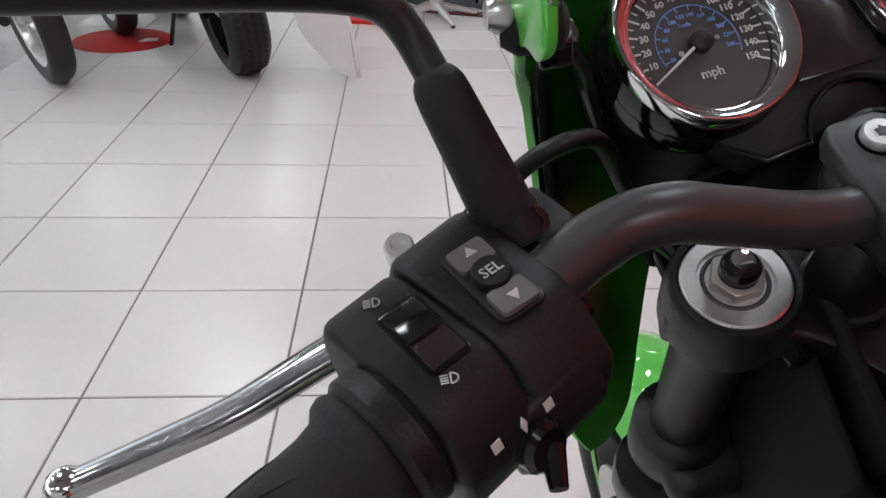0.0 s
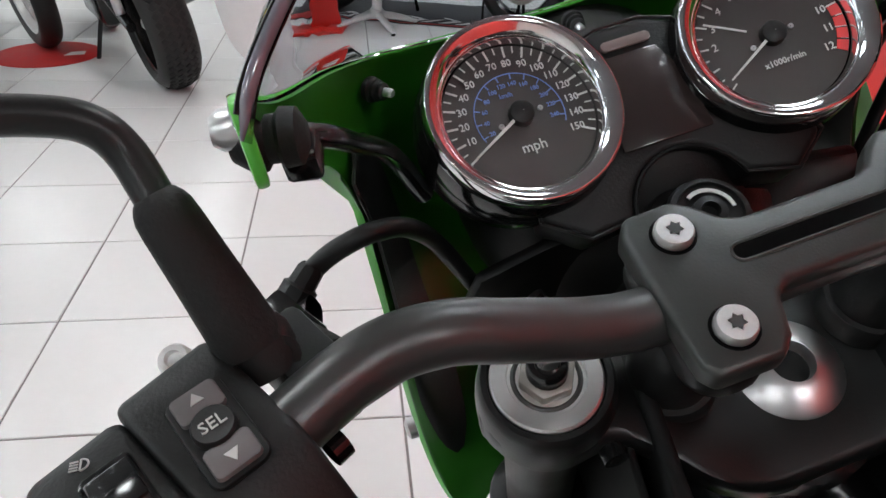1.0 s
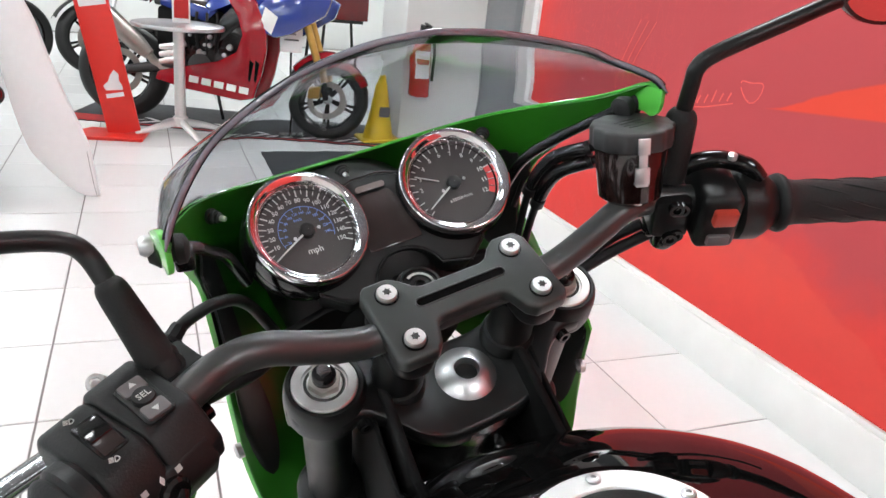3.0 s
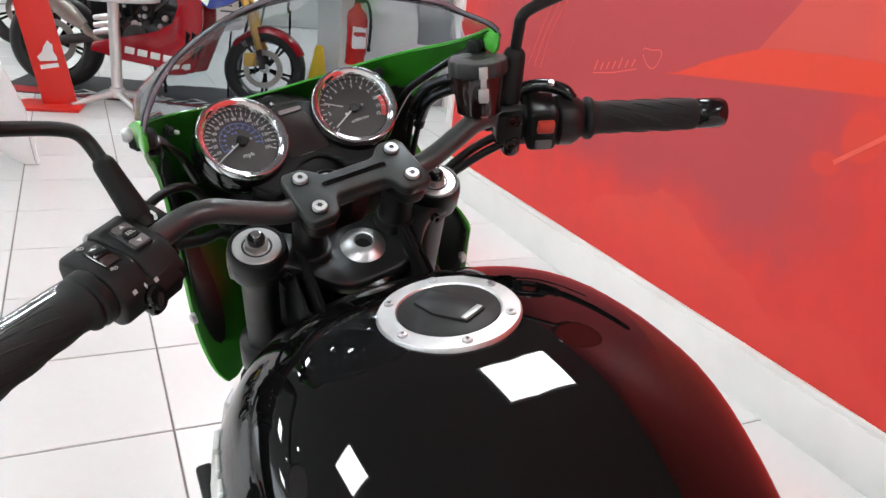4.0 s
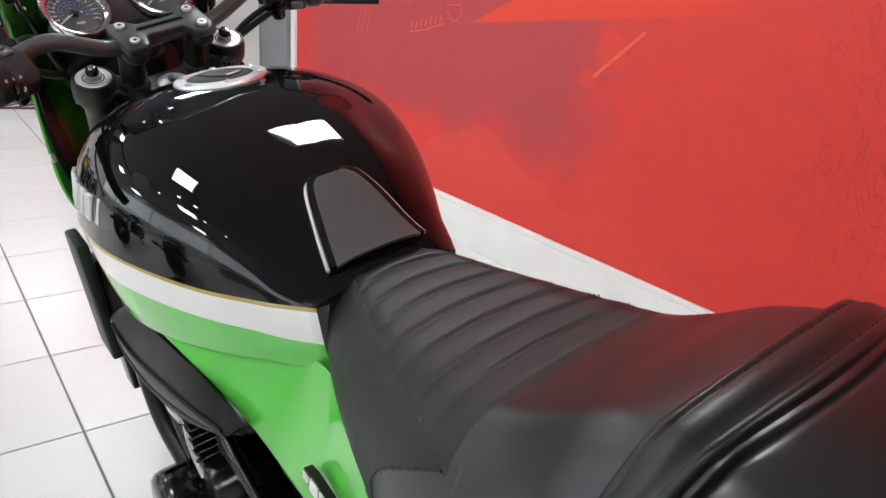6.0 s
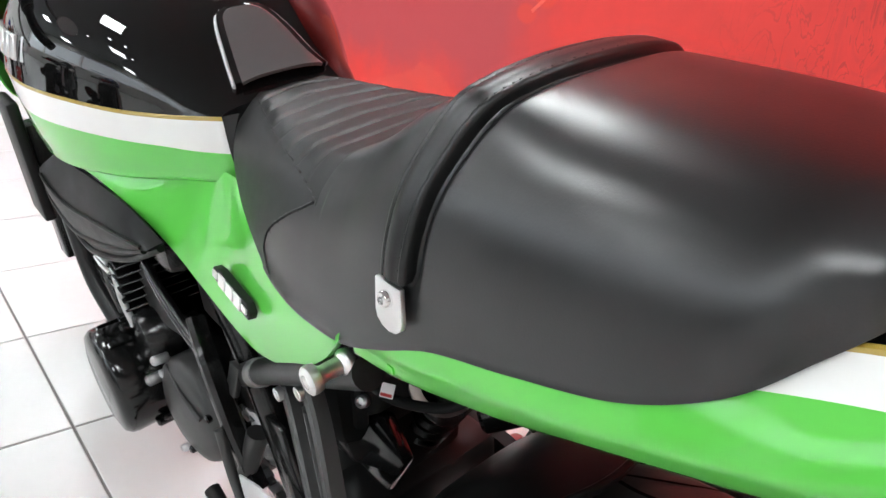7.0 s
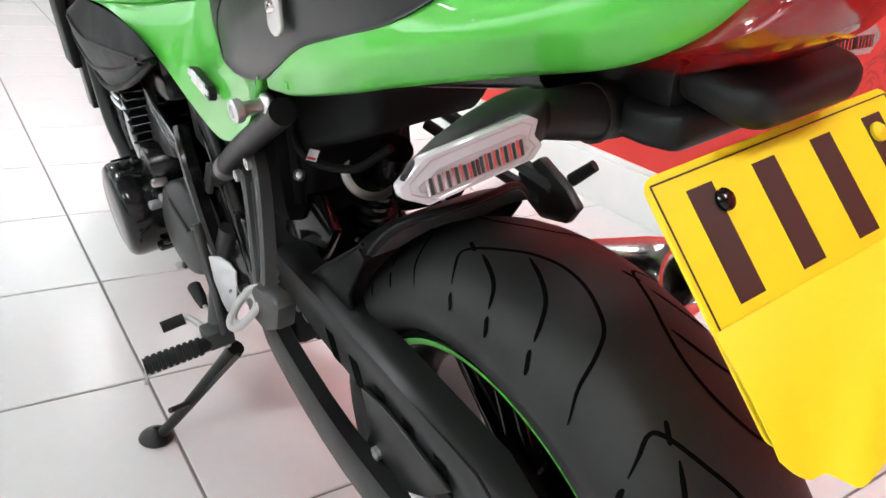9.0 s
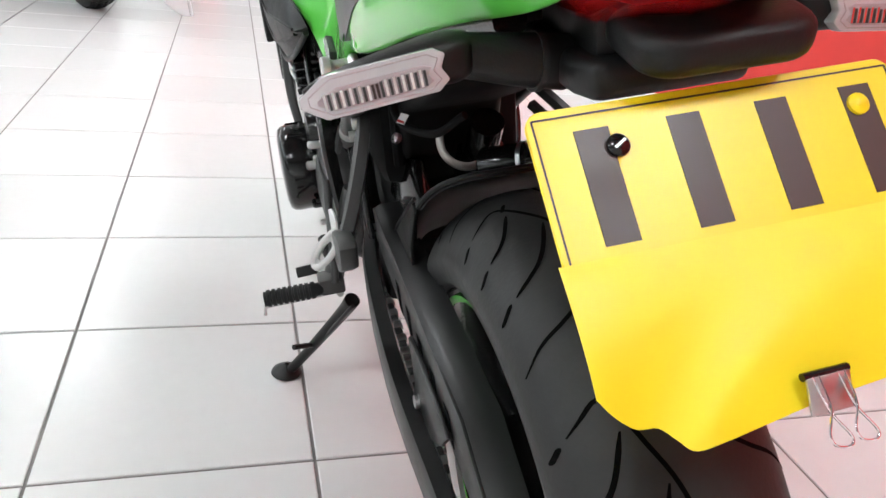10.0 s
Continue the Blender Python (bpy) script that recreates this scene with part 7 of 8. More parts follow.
heel = prism([(0.4894, 0.4551), (0.4356, 0.4801), (0.3919, 0.4920), (0.3692, 0.4894), (0.3946, 0.4335), (0.4541, 0.3827), (0.4689, 0.3875), (0.4893, 0.4159)], 0.1655, 0.1685, Matrix(((0, 0, -1, 0), (1, 0, 0, 0), (0, 1, 0, 0), (0, 0, 0, 1))), bevel=0.001)
heel_plate = part("heel_plate", heel, M_TRIM, bike, "bare metal heel plate")
for y, z in ((0.415, 0.437), (0.407, 0.443)):
    part("plate_hole", lathe([(0.0022, 0.0), (0.0022, 0.0006), (0.0001, 0.0006)], 12, axis((-0.1684, y, z), (-1, 0, 0))), M_GROOVE, heel_plate)
shift = part("shift_lever", tube([(-0.170, 0.492, 0.305), (-0.178, 0.56, 0.292), (-0.190, 0.625, 0.285), (-0.200, 0.634, 0.281)], [0.006, 0.0055, 0.005, 0.005], 10, res=18), M_ALU_MATT, bike, "bare metal shift lever")
part("shift_peg", tube([(-0.196, 0.634, 0.281), (-0.232, 0.636, 0.278)], 0.0095, 14), M_RUBBER, shift)
part("shift_rod", tube([(-0.176, 0.466, 0.342), (-0.172, 0.484, 0.388), (-0.166, 0.521, 0.428), (-0.160, 0.545, 0.480)], [0.006, 0.0055, 0.0065, 0.007], 10, res=14), M_ENGINE_GREY, shift)
part("shift_link", tube([(-0.176, 0.512, 0.339), (-0.177, 0.556, 0.344)], 0.0035, 8), M_STEEL, shift)
part("rod_joint", tube([(-0.177, 0.552, 0.342), (-0.177, 0.566, 0.350), (-0.177, 0.590, 0.358)], [0.006, 0.0095, 0.0105], 12), M_RUBBER, shift, "rubber boot of the rod joint")
stand = part("side_stand", tube([(-0.150, 0.535, 0.262), (-0.168, 0.556, 0.228), (-0.235, 0.610, 0.130), (-0.280, 0.650, 0.064)], [0.014, 0.012, 0.0095, 0.009], 14, res=18), M_SATIN, bike, "black side stand, folded out to the floor")
part("stand_foot", lathe([(0.004, 0.022), (0.016, 0.016), (0.027, 0.008), (0.029, 0.003), (0.027, 0.0005), (0.0001, 0.0)], 26, (BIKE.inverted() @ Matrix.Translation((BIKE @ V(-0.288, 0.655, 0.054)).xy.to_3d() )) ), M_SATIN, stand, "round stand foot")
part("stand_spring", tube([(-0.152, 0.515, 0.262), (-0.205, 0.580, 0.17)], 0.0038, 10), M_ENGINE_GREY, stand)
part("stand_tang", tube([(-0.225, 0.60, 0.145), (-0.262, 0.575, 0.165)], 0.005, 8), M_SATIN, stand)

# exhaust on the far side
part("exhaust_pipe", tube([(0.08, 1.06, 0.47), (0.10, 1.02, 0.25), (0.12, 0.80, 0.20), (0.14, 0.55, 0.24), (0.18, 0.40, 0.32)], 0.026, 18, res=40), M_STEEL, bike)
MF = axis((0.200, 0.36, 0.345), (0.02, -0.90, 0.425))
muff = part("silencer", lathe([(0.026, -0.02), (0.040, 0.02), (0.046, 0.06), (0.049, 0.18), (0.050, 0.34), (0.048, 0.372), (0.0445, 0.388), (0.0400, 0.3925), (0.0300, 0.3905), (0.0262, 0.386), (0.0255, 0.378), (0.0255, 0.30)], 48, MF), M_POLISH, bike, "short polished steel silencer")
part("silencer_bore", lathe([(0.0257, 0.345), (0.016, 0.343), (0.0155, 0.33), (0.0001, 0.33)], 28, MF), M_ENGINE_GREY, muff)
hanger = part("peg_hanger", tube([(0.100, 0.345, 0.655), (0.140, 0.235, 0.606), (0.160, 0.165, 0.580)], [0.009, 0.0085, 0.011], 6, res=12), M_ENGINE_GREY, bike, "dark passenger peg hanger above the silencer", sharp=30)
part("hanger_rib", tube([(0.112, 0.36, 0.612), (0.142, 0.25, 0.576), (0.160, 0.185, 0.558)], [0.008, 0.008, 0.010], 6, res=12), M_ENGINE_GREY, hanger, sharp=30)
part("hanger_foot", prism([(0.225, 0.580), (0.185, 0.612), (0.140, 0.590), (0.118, 0.570), (0.135, 0.545), (0.180, 0.535), (0.205, 0.548)], 0, 0.014, Matrix(((0, 0, 1, 0.152), (1, 0, 0, 0), (0, 1, 0, 0), (0, 0, 0, 1))), bevel=0.004), M_ENGINE_GREY, hanger)
part("passenger_peg", tube([(0.172, 0.150, 0.590), (0.186, 0.128, 0.612)], [0.008, 0.007], 12), M_RUBBER, hanger, "folded ribbed passenger peg")

# small parts in the gap above the rear wheel
for k, (x, y, z, d) in enumerate(((-0.075, 0.345, 0.600, 0.007), (-0.085, 0.40, 0.580, 0.008), (-0.09, 0.44, 0.550, 0.007), (-0.07, 0.37, 0.565, 0.006))):
    part("frame_bolt", lathe([(d, 0.0), (d, 0.006), (d * 0.6, 0.008), (d * 0.5, 0.005), (0.0001, 0.005)], 14, axis((x, y, z), (-0.8, -0.3, 0.5))), M_ENGINE_GREY if k % 3 else M_STEEL, bike)
part("rear_hose", tube([(-0.06, 0.38, 0.70), (-0.08, 0.32, 0.64), (-0.05, 0.26, 0.63), (-0.02, 0.22, 0.66)], 0.005, 10, res=24), M_DEEP, bike)
part("linkage", prism([(-0.05, -0.03), (0.03, -0.045), (0.05, 0.0), (0.02, 0.04), (-0.04, 0.03)], 0, 0.016, axis((-0.055, 0.36, 0.53), (-1, -0.2, 0.2)), bevel=0.004), M_GLOSS_PLASTIC, bike)
part("paper_tag", prism([(-0.007, -0.006), (0.006, -0.007), (0.007, 0.006), (-0.006, 0.007)], 0, 0.0006, axis((-0.075, 0.300, 0.640), (-0.6, -0.4, 0.7))), M_WHITE_GLOSS, bike, "small white paper tag with a red bar")
part("tag_bar", prism([(-0.006, -0.0050), (0.005, -0.0060), (0.005, -0.003), (-0.006, -0.002)], 0.0006, 0.001, axis((-0.075, 0.300, 0.640), (-0.6, -0.4, 0.7))), M_RED_INK, bike)
# more of the engine's left flank: downpipe, clamps, bright caps and a hose run
for s in (-1, 1):
    part("frame_brace", tube([(s * 0.165, 1.00, 0.62), (s * 0.172, 0.95, 0.52), (s * 0.165, 0.90, 0.46)], [0.016, 0.014, 0.016], 12, res=14), M_SATIN, bike)
    for k, (y, z, d) in enumerate(((0.775, 0.440, 0.006), (0.745, 0.470, 0.007), (0.785, 0.345, 0.006), (0.725, 0.325, 0.006))):
        part("engine_bolt", lathe([(d, -0.01), (d, 0.010), (d * 0.7, 0.013), (d * 0.5, 0.008), (0.0001, 0.008)], 14, axis((s * 0.158, y, z), (s, -0.1, 0.15))), M_STEEL if k % 2 else M_GLOSS_PLASTIC, crank)

# ---- print on the red wall: soft shapes in the material, crisp ones as thin film ----
def wall_print():
    nt = wall_red_mat.node_tree
    p = nt.nodes["Principled BSDF"]
    N, L = nt.nodes.new, nt.links.new
    tc = N("ShaderNodeTexCoord")
    noise = N("ShaderNodeTexNoise")
    noise.inputs["Scale"].default_value, noise.inputs["Detail"].default_value = 6.0, 5
    L(tc.outputs["Object"], noise.inputs["Vector"])
    sep = N("ShaderNodeSeparateXYZ")
    L(tc.outputs["Object"], sep.inputs[0])
    wob = N("ShaderNodeSeparateXYZ")
    L(noise.outputs["Color"], wob.inputs[0])

    def op(kind, a, b=None, c=None):
        n = N("ShaderNodeMath")
        n.operation = kind
        for k, v in enumerate((a, b, c)):
            if v is None:
                continue
            if isinstance(v, (int, float)):
                n.inputs[k].default_value = v
            else:
                L(v, n.inputs[k])
        return n.outputs[0]

    def ramp(v, lo, hi):
        n = N("ShaderNodeMapRange")
        n.interpolation_type = "SMOOTHSTEP"
        n.inputs["From Min"].default_value, n.inputs["From Max"].default_value = lo, hi
        if lo > hi:
            n.inputs["From Min"].default_value, n.inputs["From Max"].default_value = hi, lo
            n.inputs["To Min"].default_value, n.inputs["To Max"].default_value = 1, 0
        L(v, n.inputs["Value"])
        return n.outputs[0]

    y, z = sep.outputs[1], sep.outputs[2]
    wy = op("MULTIPLY_ADD", wob.outputs[0], 0.30, op("SUBTRACT", y, 0.15))
    wz = op("MULTIPLY_ADD", wob.outputs[1], 0.30, op("SUBTRACT", z, 0.15))
    sy = op("MULTIPLY_ADD", wob.outputs[0], 0.03, op("SUBTRACT", y, 0.015))
    sz = op("MULTIPLY_ADD", wob.outputs[1], 0.03, op("SUBTRACT", z, 0.015))
    state = [p.inputs["Base Color"].links[0].from_socket]

    def layer(mask, col, strength=1.0):
        mx = N("ShaderNodeMix")
        mx.data_type = "RGBA"
        L(op("MULTIPLY", mask, strength), mx.inputs["Factor"])
        L(state[0], mx.inputs["A"])
        mx.inputs["B"].default_value = (*col, 1)
        state[0] = mx.outputs["Result"]

    # grey violet cloud over the upper middle
    layer(op("MULTIPLY", ramp(wz, 0.38, 0.62), op("MULTIPLY", ramp(wy, 1.15, 1.5), ramp(wy, 3.7, 3.2))), (0.42, 0.060, 0.070), 0.85)
    # paler hills below it
    ridge = op("SUBTRACT", 0.545, op("MULTIPLY", op("ABSOLUTE", op("SUBTRACT", wy, 1.9)), 0.42))
    layer(op("MULTIPLY", ramp(op("SUBTRACT", ridge, sz), 0.0, 0.025), ramp(z, 0.15, 0.45)), (0.72, 0.085, 0.06), 0.45)
    ridge2 = op("SUBTRACT", 0.40, op("MULTIPLY", op("ABSOLUTE", op("SUBTRACT", wy, 1.2)), 0.5))
    layer(op("MULTIPLY", ramp(op("SUBTRACT", ridge2, sz), 0.0, 0.03), ramp(z, 0.05, 0.35)), (0.72, 0.07, 0.05), 0.35)
    # orange wedge and the paler field above it
    run = op("SUBTRACT", 2.05, y)
    low = op("MULTIPLY_ADD", run, 0.106, 0.918)
    up = op("MINIMUM", op("MULTIPLY_ADD", run, 0.38, 0.918), op("MULTIPLY_ADD", run, 0.05, 1.045))
    layer(op("MULTIPLY", ramp(op("SUBTRACT", z, low), -0.004, 0.006), op("MULTIPLY", ramp(op("SUBTRACT", sz, up), 0.006, -0.004), ramp(y, 0.7, 1.1))), (0.76, 0.062, 0.028), 0.85)
    edge_ = op("SUBTRACT", 1.69, op("MULTIPLY", op("SUBTRACT", z, 1.055), 0.75))
    layer(op("MULTIPLY", ramp(op("SUBTRACT", sz, up), -0.004, 0.006), op("MULTIPLY", ramp(op("SUBTRACT", edge_, sy), -0.004, 0.006), ramp(y, 0.7, 1.1))), (0.74, 0.100, 0.065), 0.55)
    # round orange blob
    d = op("SQRT", op("ADD", op("POWER", op("DIVIDE", op("SUBTRACT", sy, 1.275), 0.062), 2), op("POWER", op("DIVIDE", op("SUBTRACT", sz, 0.895), 0.068), 2)))
    layer(ramp(d, 1.15, 0.85), (0.76, 0.062, 0.030), 0.55)
    d = op("SQRT", op("ADD", op("POWER", op("DIVIDE", op("SUBTRACT", sy, 1.36), 0.05), 2), op("POWER", op("DIVIDE", op("SUBTRACT", sz, 0.80), 0.035), 2)))
    layer(ramp(d, 1.15, 0.7), (0.76, 0.062, 0.030), 0.45)
    # dark scratched strokes in the printed picture
    mp = N("ShaderNodeMapping")
    mp.inputs["Scale"].default_value = (1, 9, 3.2)
    mp.inputs["Rotation"].default_value = (0.5, 0, 0)
    L(tc.outputs["Object"], mp.inputs[0])
    vo = N("ShaderNodeTexNoise")
    vo.inputs["Scale"].default_value, vo.inputs["Detail"].default_value, vo.inputs["Distortion"].default_value = 1.8, 6, 1.6
    L(mp.outputs[0], vo.inputs["Vector"])
    lines = ramp(op("ABSOLUTE", op("SUBTRACT", vo.outputs["Fac"], 0.5)), 0.022, 0.004)
    layer(op("MULTIPLY", lines, op("MULTIPLY", ramp(wy, 0.75, 0.25), ramp(wz, 0.25, 0.6))), (0.33, 0.035, 0.035), 0.55)
    layer(op("MULTIPLY", ramp(vo.outputs["Fac"], 0.52, 0.66), ramp(wy, 0.6, 0.1)), (0.42, 0.04, 0.045), 0.35)
    layer(op("MULTIPLY", lines, ramp(wy, 2.2, 2.9)), (0.68, 0.09, 0.08), 0.25)
    L(state[0], p.inputs["Base Color"])


wall_print()
M_PRINT_PALE = mat("pale_print", (0.74, 0.095, 0.06), 0.4, var=0.15)
M_PRINT_LINE = mat("line_print", (0.71, 0.085, 0.07), 0.4, var=0.15)


def strip(points, w):
    """A thin strip of print along (y, z) points on the wall."""
    pts = [V(WALL_X + 0.0112, a, b) for a, b in points]
    rows_ = []
    for i, q in enumerate(pts):
        dd = (pts[min(i + 1, len(pts) - 1)] - pts[max(i - 1, 0)]).normalized()
        nn = V(0, -dd.z, dd.y) * w / 2
        rows_.append([q - nn, q + nn])
    return thick(sheet(rows_), 0.0007)


part("print_bar", strip([(1.335, 0.807), (1.24, 0.888), (1.144, 0.971)], 0.013), M_PRINT_PALE, wall_red)
for k in range(7):
    y0, z0 = 2.455 - 0.036 * k, 0.872 + 0.0085 * k
    part("print_bar", strip([(y0, z0 - 0.016), (y0 - 0.012, z0 + 0.014 + 0.012 * (k in (0, 4)))], 0.007), M_PRINT_LINE, wall_red)
part("print_bar", strip([(2.46, 0.846), (2.34, 0.868), (2.21, 0.905)], 0.005), M_PRINT_LINE, wall_red)
part("print_outline", strip([(2.20 - 0.055 + 0.05 * math.cos(q * 0.42), 0.962 + 0.032 * math.sin(q * 0.42) + 0.012 * math.cos(q * 0.9)) for q in range(15)], 0.004), M_PRINT_LINE, wall_red)
for k in range(3):
    part("print_line", strip([(q.x, q.y) for q in spline([(2.84 + 0.05 * k, 0.80, 0), (2.80 + 0.04 * k, 0.95, 0), (2.70 + 0.05 * k, 1.12, 0)], 9)], 0.004), M_PRINT_LINE, wall_red)

# ---- the showroom behind ----
M_TAG = mat("white_card", (0.8, 0.8, 0.8), 0.5, var=0.03)
M_TAG_INK = mat("grey_ink", (0.12, 0.12, 0.13), 0.6)
M_RED_DARK = mat("dark_red_paint", (0.16, 0.008, 0.010), 0.18, coat=1.0, rvar=0.05)
M_BRONZE = mat("bronze_anodised", (0.5, 0.3, 0.08), 0.36, metal=0.9, rvar=0.05)
SIDE = Matrix(((0, 0, 1, 0), (1, 0, 0, 0), (0, 1, 0, 0), (0, 0, 0, 1)))


def panel(poly, x0, x1, bevel=0.006):
    """A body panel: an outline along the bike (y, z) between two widths."""
    return prism(poly, x0, x1, SIDE, bevel=bevel, seg=2)


def far_wheel(name, root, m, r, w, rim_r, rim_mat, wire):
    hub = part(name, lathe([(0.012, -0.07), (0.03, -0.06), (0.035, 0.0), (0.03, 0.06), (0.012, 0.07)], 20, m), M_ALU_MATT, root)
    prof = [(rim_r, -w * 0.40)] + [(r - w * 0.36 + w * 0.36 * math.cos(radians(a)), w * 0.5 * math.sin(radians(a))) for a in range(-90, 91, 15)] + [(rim_r, w * 0.40)]
    part("tyre", lathe(prof, 56, m), M_TYRE, hub, "black rubber tyre", sharp=60)
    part("rim", lathe([(rim_r + 0.004, -w * 0.40), (rim_r - 0.016, -w * 0.36), (rim_r - 0.026, 0), (rim_r - 0.016, w * 0.36), (rim_r + 0.004, w * 0.40)], 56, m), rim_mat, hub)
    n = 28 if wire else 10
    for k in range(n):
        a = 2 * math.pi * k / n if wire else 2 * math.pi * (k // 2) / 5 + (0.1 if k % 2 else -0.1)
        b = a + (0.35 if k % 2 else -0.35) if wire else a * 1.0
        sx = (0.045 if k % 4 < 2 else -0.045) if wire else 0
        part("spoke", tube([V(0.032 * math.cos(b), 0.032 * math.sin(b), sx), V((rim_r - 0.016) * math.cos(a), (rim_r - 0.016) * math.sin(a), 0)], 0.0022 if wire else 0.011, 5 if wire else 8), M_STEEL if wire else rim_mat, hub, m=m)
    part("brake_disc", lathe([(r * 0.48, 0.066), (r * 0.48, 0.071), (r * 0.34, 0.071), (r * 0.34, 0.066), (r * 0.48, 0.066)], 40, m), M_TITAN, hub)
    return hub


def sport_bike():
    m = pose(-0.28, 6.10, 0, 0, 0, -113.5) @ pose(0, 0, 0, 0, -6, 0)
    b = thing("sport_motorcycle", m, "red, white and blue faired sport motorcycle on a printed mat", "motorcycle")
    far_wheel("rear_wheel", b, pose(0, 0, 0.325, 0, 90, 0), 0.325, 0.19, 0.222, M_GLOSS_PLASTIC, False)
    far_wheel("front_wheel", b, pose(0, 1.47, 0.30, 0, 90, 0), 0.30, 0.12, 0.218, M_GLOSS_PLASTIC, False)
    for s in (-1, 1):
        x = s * 0.155
        low = part("lower_fairing", panel([(0.30, 0.30), (0.52, 0.255), (0.90, 0.215), (0.99, 0.235), (1.04, 0.40), (1.07, 0.58), (1.06, 0.74), (0.98, 0.90), (0.84, 0.95), (0.78, 0.90), (0.86, 0.78), (0.90, 0.66), (0.86, 0.54), (0.74, 0.47), (0.50, 0.41), (0.32, 0.36)], min(x, x + s * 0.05), max(x, x + s * 0.05), 0.014), M_RED_BODY, b, "glossy red lower fairing")
        for k in range(5):
            part("maker_bar", panel([(0.54 + 0.088 * k, 0.308 - 0.010 * k), (0.606 + 0.088 * k, 0.301 - 0.010 * k), (0.611 + 0.088 * k, 0.346 - 0.010 * k), (0.545 + 0.088 * k, 0.353 - 0.010 * k)], min(s * 0.2052, s * 0.2082), max(s * 0.2052, s * 0.2082), 0.001), M_WHITE_PAINT, low, "plain white bar")
        for k in range(2):
            part("fairing_slot", panel([(0.955 + 0.04 * k, 0.36), (0.970 + 0.04 * k, 0.35), (0.990 + 0.04 * k, 0.48), (0.960 + 0.04 * k, 0.50)], min(s * 0.2052, s * 0.2075), max(s * 0.2052, s * 0.2075), 0.001), M_GROOVE, low)
        part("upper_fairing", panel([(0.98, 0.72), (1.12, 0.66), (1.24, 0.70), (1.46, 0.84), (1.50, 0.95), (1.30, 1.06), (1.12, 1.0), (1.0, 0.86)], min(x, x + s * 0.045), max(x, x + s * 0.045), 0.014), M_BLUE_BODY, b, "glossy blue upper fairing")
        part("white_flash", panel([(1.02, 0.74), (1.10, 0.68), (1.14, 0.80), (1.05, 0.86)], min(s * 0.2022, s * 0.2048), max(s * 0.2022, s * 0.2048), 0.001), M_WHITE_PAINT, b)
        part("frame_spar", panel([(0.52, 0.52), (0.62, 0.50), (0.86, 0.72), (1.18, 0.84), (1.16, 0.93), (0.80, 0.84)], min(s * 0.10, s * 0.14), max(s * 0.10, s * 0.14), 0.012), M_ENGINE, b)
        fork = part("fork_leg", tube([(s * 0.10, 1.29, 0.86), (s * 0.10, 1.44, 0.44)], 0.026, 14), M_BRONZE, b, "gold fork leg")
        part("fork_foot", tube([(s * 0.10, 1.43, 0.46), (s * 0.10, 1.47, 0.30)], 0.021, 12), M_ENGINE, fork)
        part("brake_caliper", box(s * 0.10 - 0.022, s * 0.10 + 0.022, 1.33, 1.42, 0.31, 0.41, None, bevel=0.012), M_BRONZE, fork)
        part("swingarm", tube([(s * 0.12, 0.50, 0.42), (s * 0.13, 0.25, 0.38), (s * 0.12, 0.0, 0.325)], [0.045, 0.035, 0.028], 12, res=14), M_ENGINE_GREY, b)
        part("side_panel", panel([(0.30, 0.80), (0.62, 0.72), (0.70, 0.80), (0.30, 0.88)], min(s * 0.10, s * 0.13), max(s * 0.10, s * 0.13), 0.01), M_BLUE_BODY, b)
        rr_ = axis((s * 0.155, 0.60, 0.42), (s, 0, 0))
        part("clutch_cover", lathe([(0.085, 0.0), (0.08, 0.02), (0.05, 0.03), (0.001, 0.032)], 28, rr_), M_ENGINE_GREY, b)
    rows_ = []
    for k in range(15):
        a = radians(25 + 120 * k / 14)
        rows_.append([V(u * 0.075, 1.47 + (0.315 - 0.05 * abs(u) ** 2.5) * math.cos(a), 0.30 + (0.315 - 0.05 * abs(u) ** 2.5) * math.sin(a)) for u in (-1, -0.7, 0, 0.7, 1)])
    part("front_fender", thick(sheet(rows_), 0.004), M_RED_BODY, b, "red front mudguard", sharp=60)
    part("engine", join(box(-0.14, 0.14, 0.46, 0.95, 0.33, 0.56, None, bevel=0.03), box(-0.13, 0.13, 0.70, 0.98, 0.50, 0.72, None, bevel=0.03)), M_ENGINE, b)
    for k in range(14):
        part("engine_bolt", lathe([(0.012 + 0.006 * (k % 3), 0), (0.010 + 0.005 * (k % 3), 0.02), (0.0001, 0.024)], 10, axis((0.14, 0.52 + 0.035 * (k % 9), 0.40 + 0.055 * (k % 5)), (1, 0, 0))), M_STEEL if k % 2 else M_ALU_MATT, b)
    part("gearbox", join(box(-0.13, 0.13, 0.34, 0.56, 0.34, 0.50, None, bevel=0.03), box(-0.09, 0.09, 0.26, 0.70, 0.50, 0.80, None, bevel=0.03)), M_DEEP, b)
    for k in range(5):
        part("hose", tube([(0.13, 0.42 + 0.07 * k, 0.78), (0.15, 0.40 + 0.08 * k, 0.66), (0.14, 0.46 + 0.06 * k, 0.52)], 0.010, 8, res=12), M_PLASTIC, b)
    part("header_pipe", tube([(0.10, 0.66, 0.33), (0.13, 0.46, 0.34), (0.14, 0.30, 0.40), (0.16, 0.24, 0.46)], [0.03, 0.032, 0.03, 0.028], 14, res=20), M_TITAN, b)
    part("silencer", tube([(0.17, 0.25, 0.46), (0.175, 0.16, 0.53), (0.18, -0.05, 0.70)], [0.04, 0.062, 0.068], 18), M_TITAN, b, "dull titanium silencer")
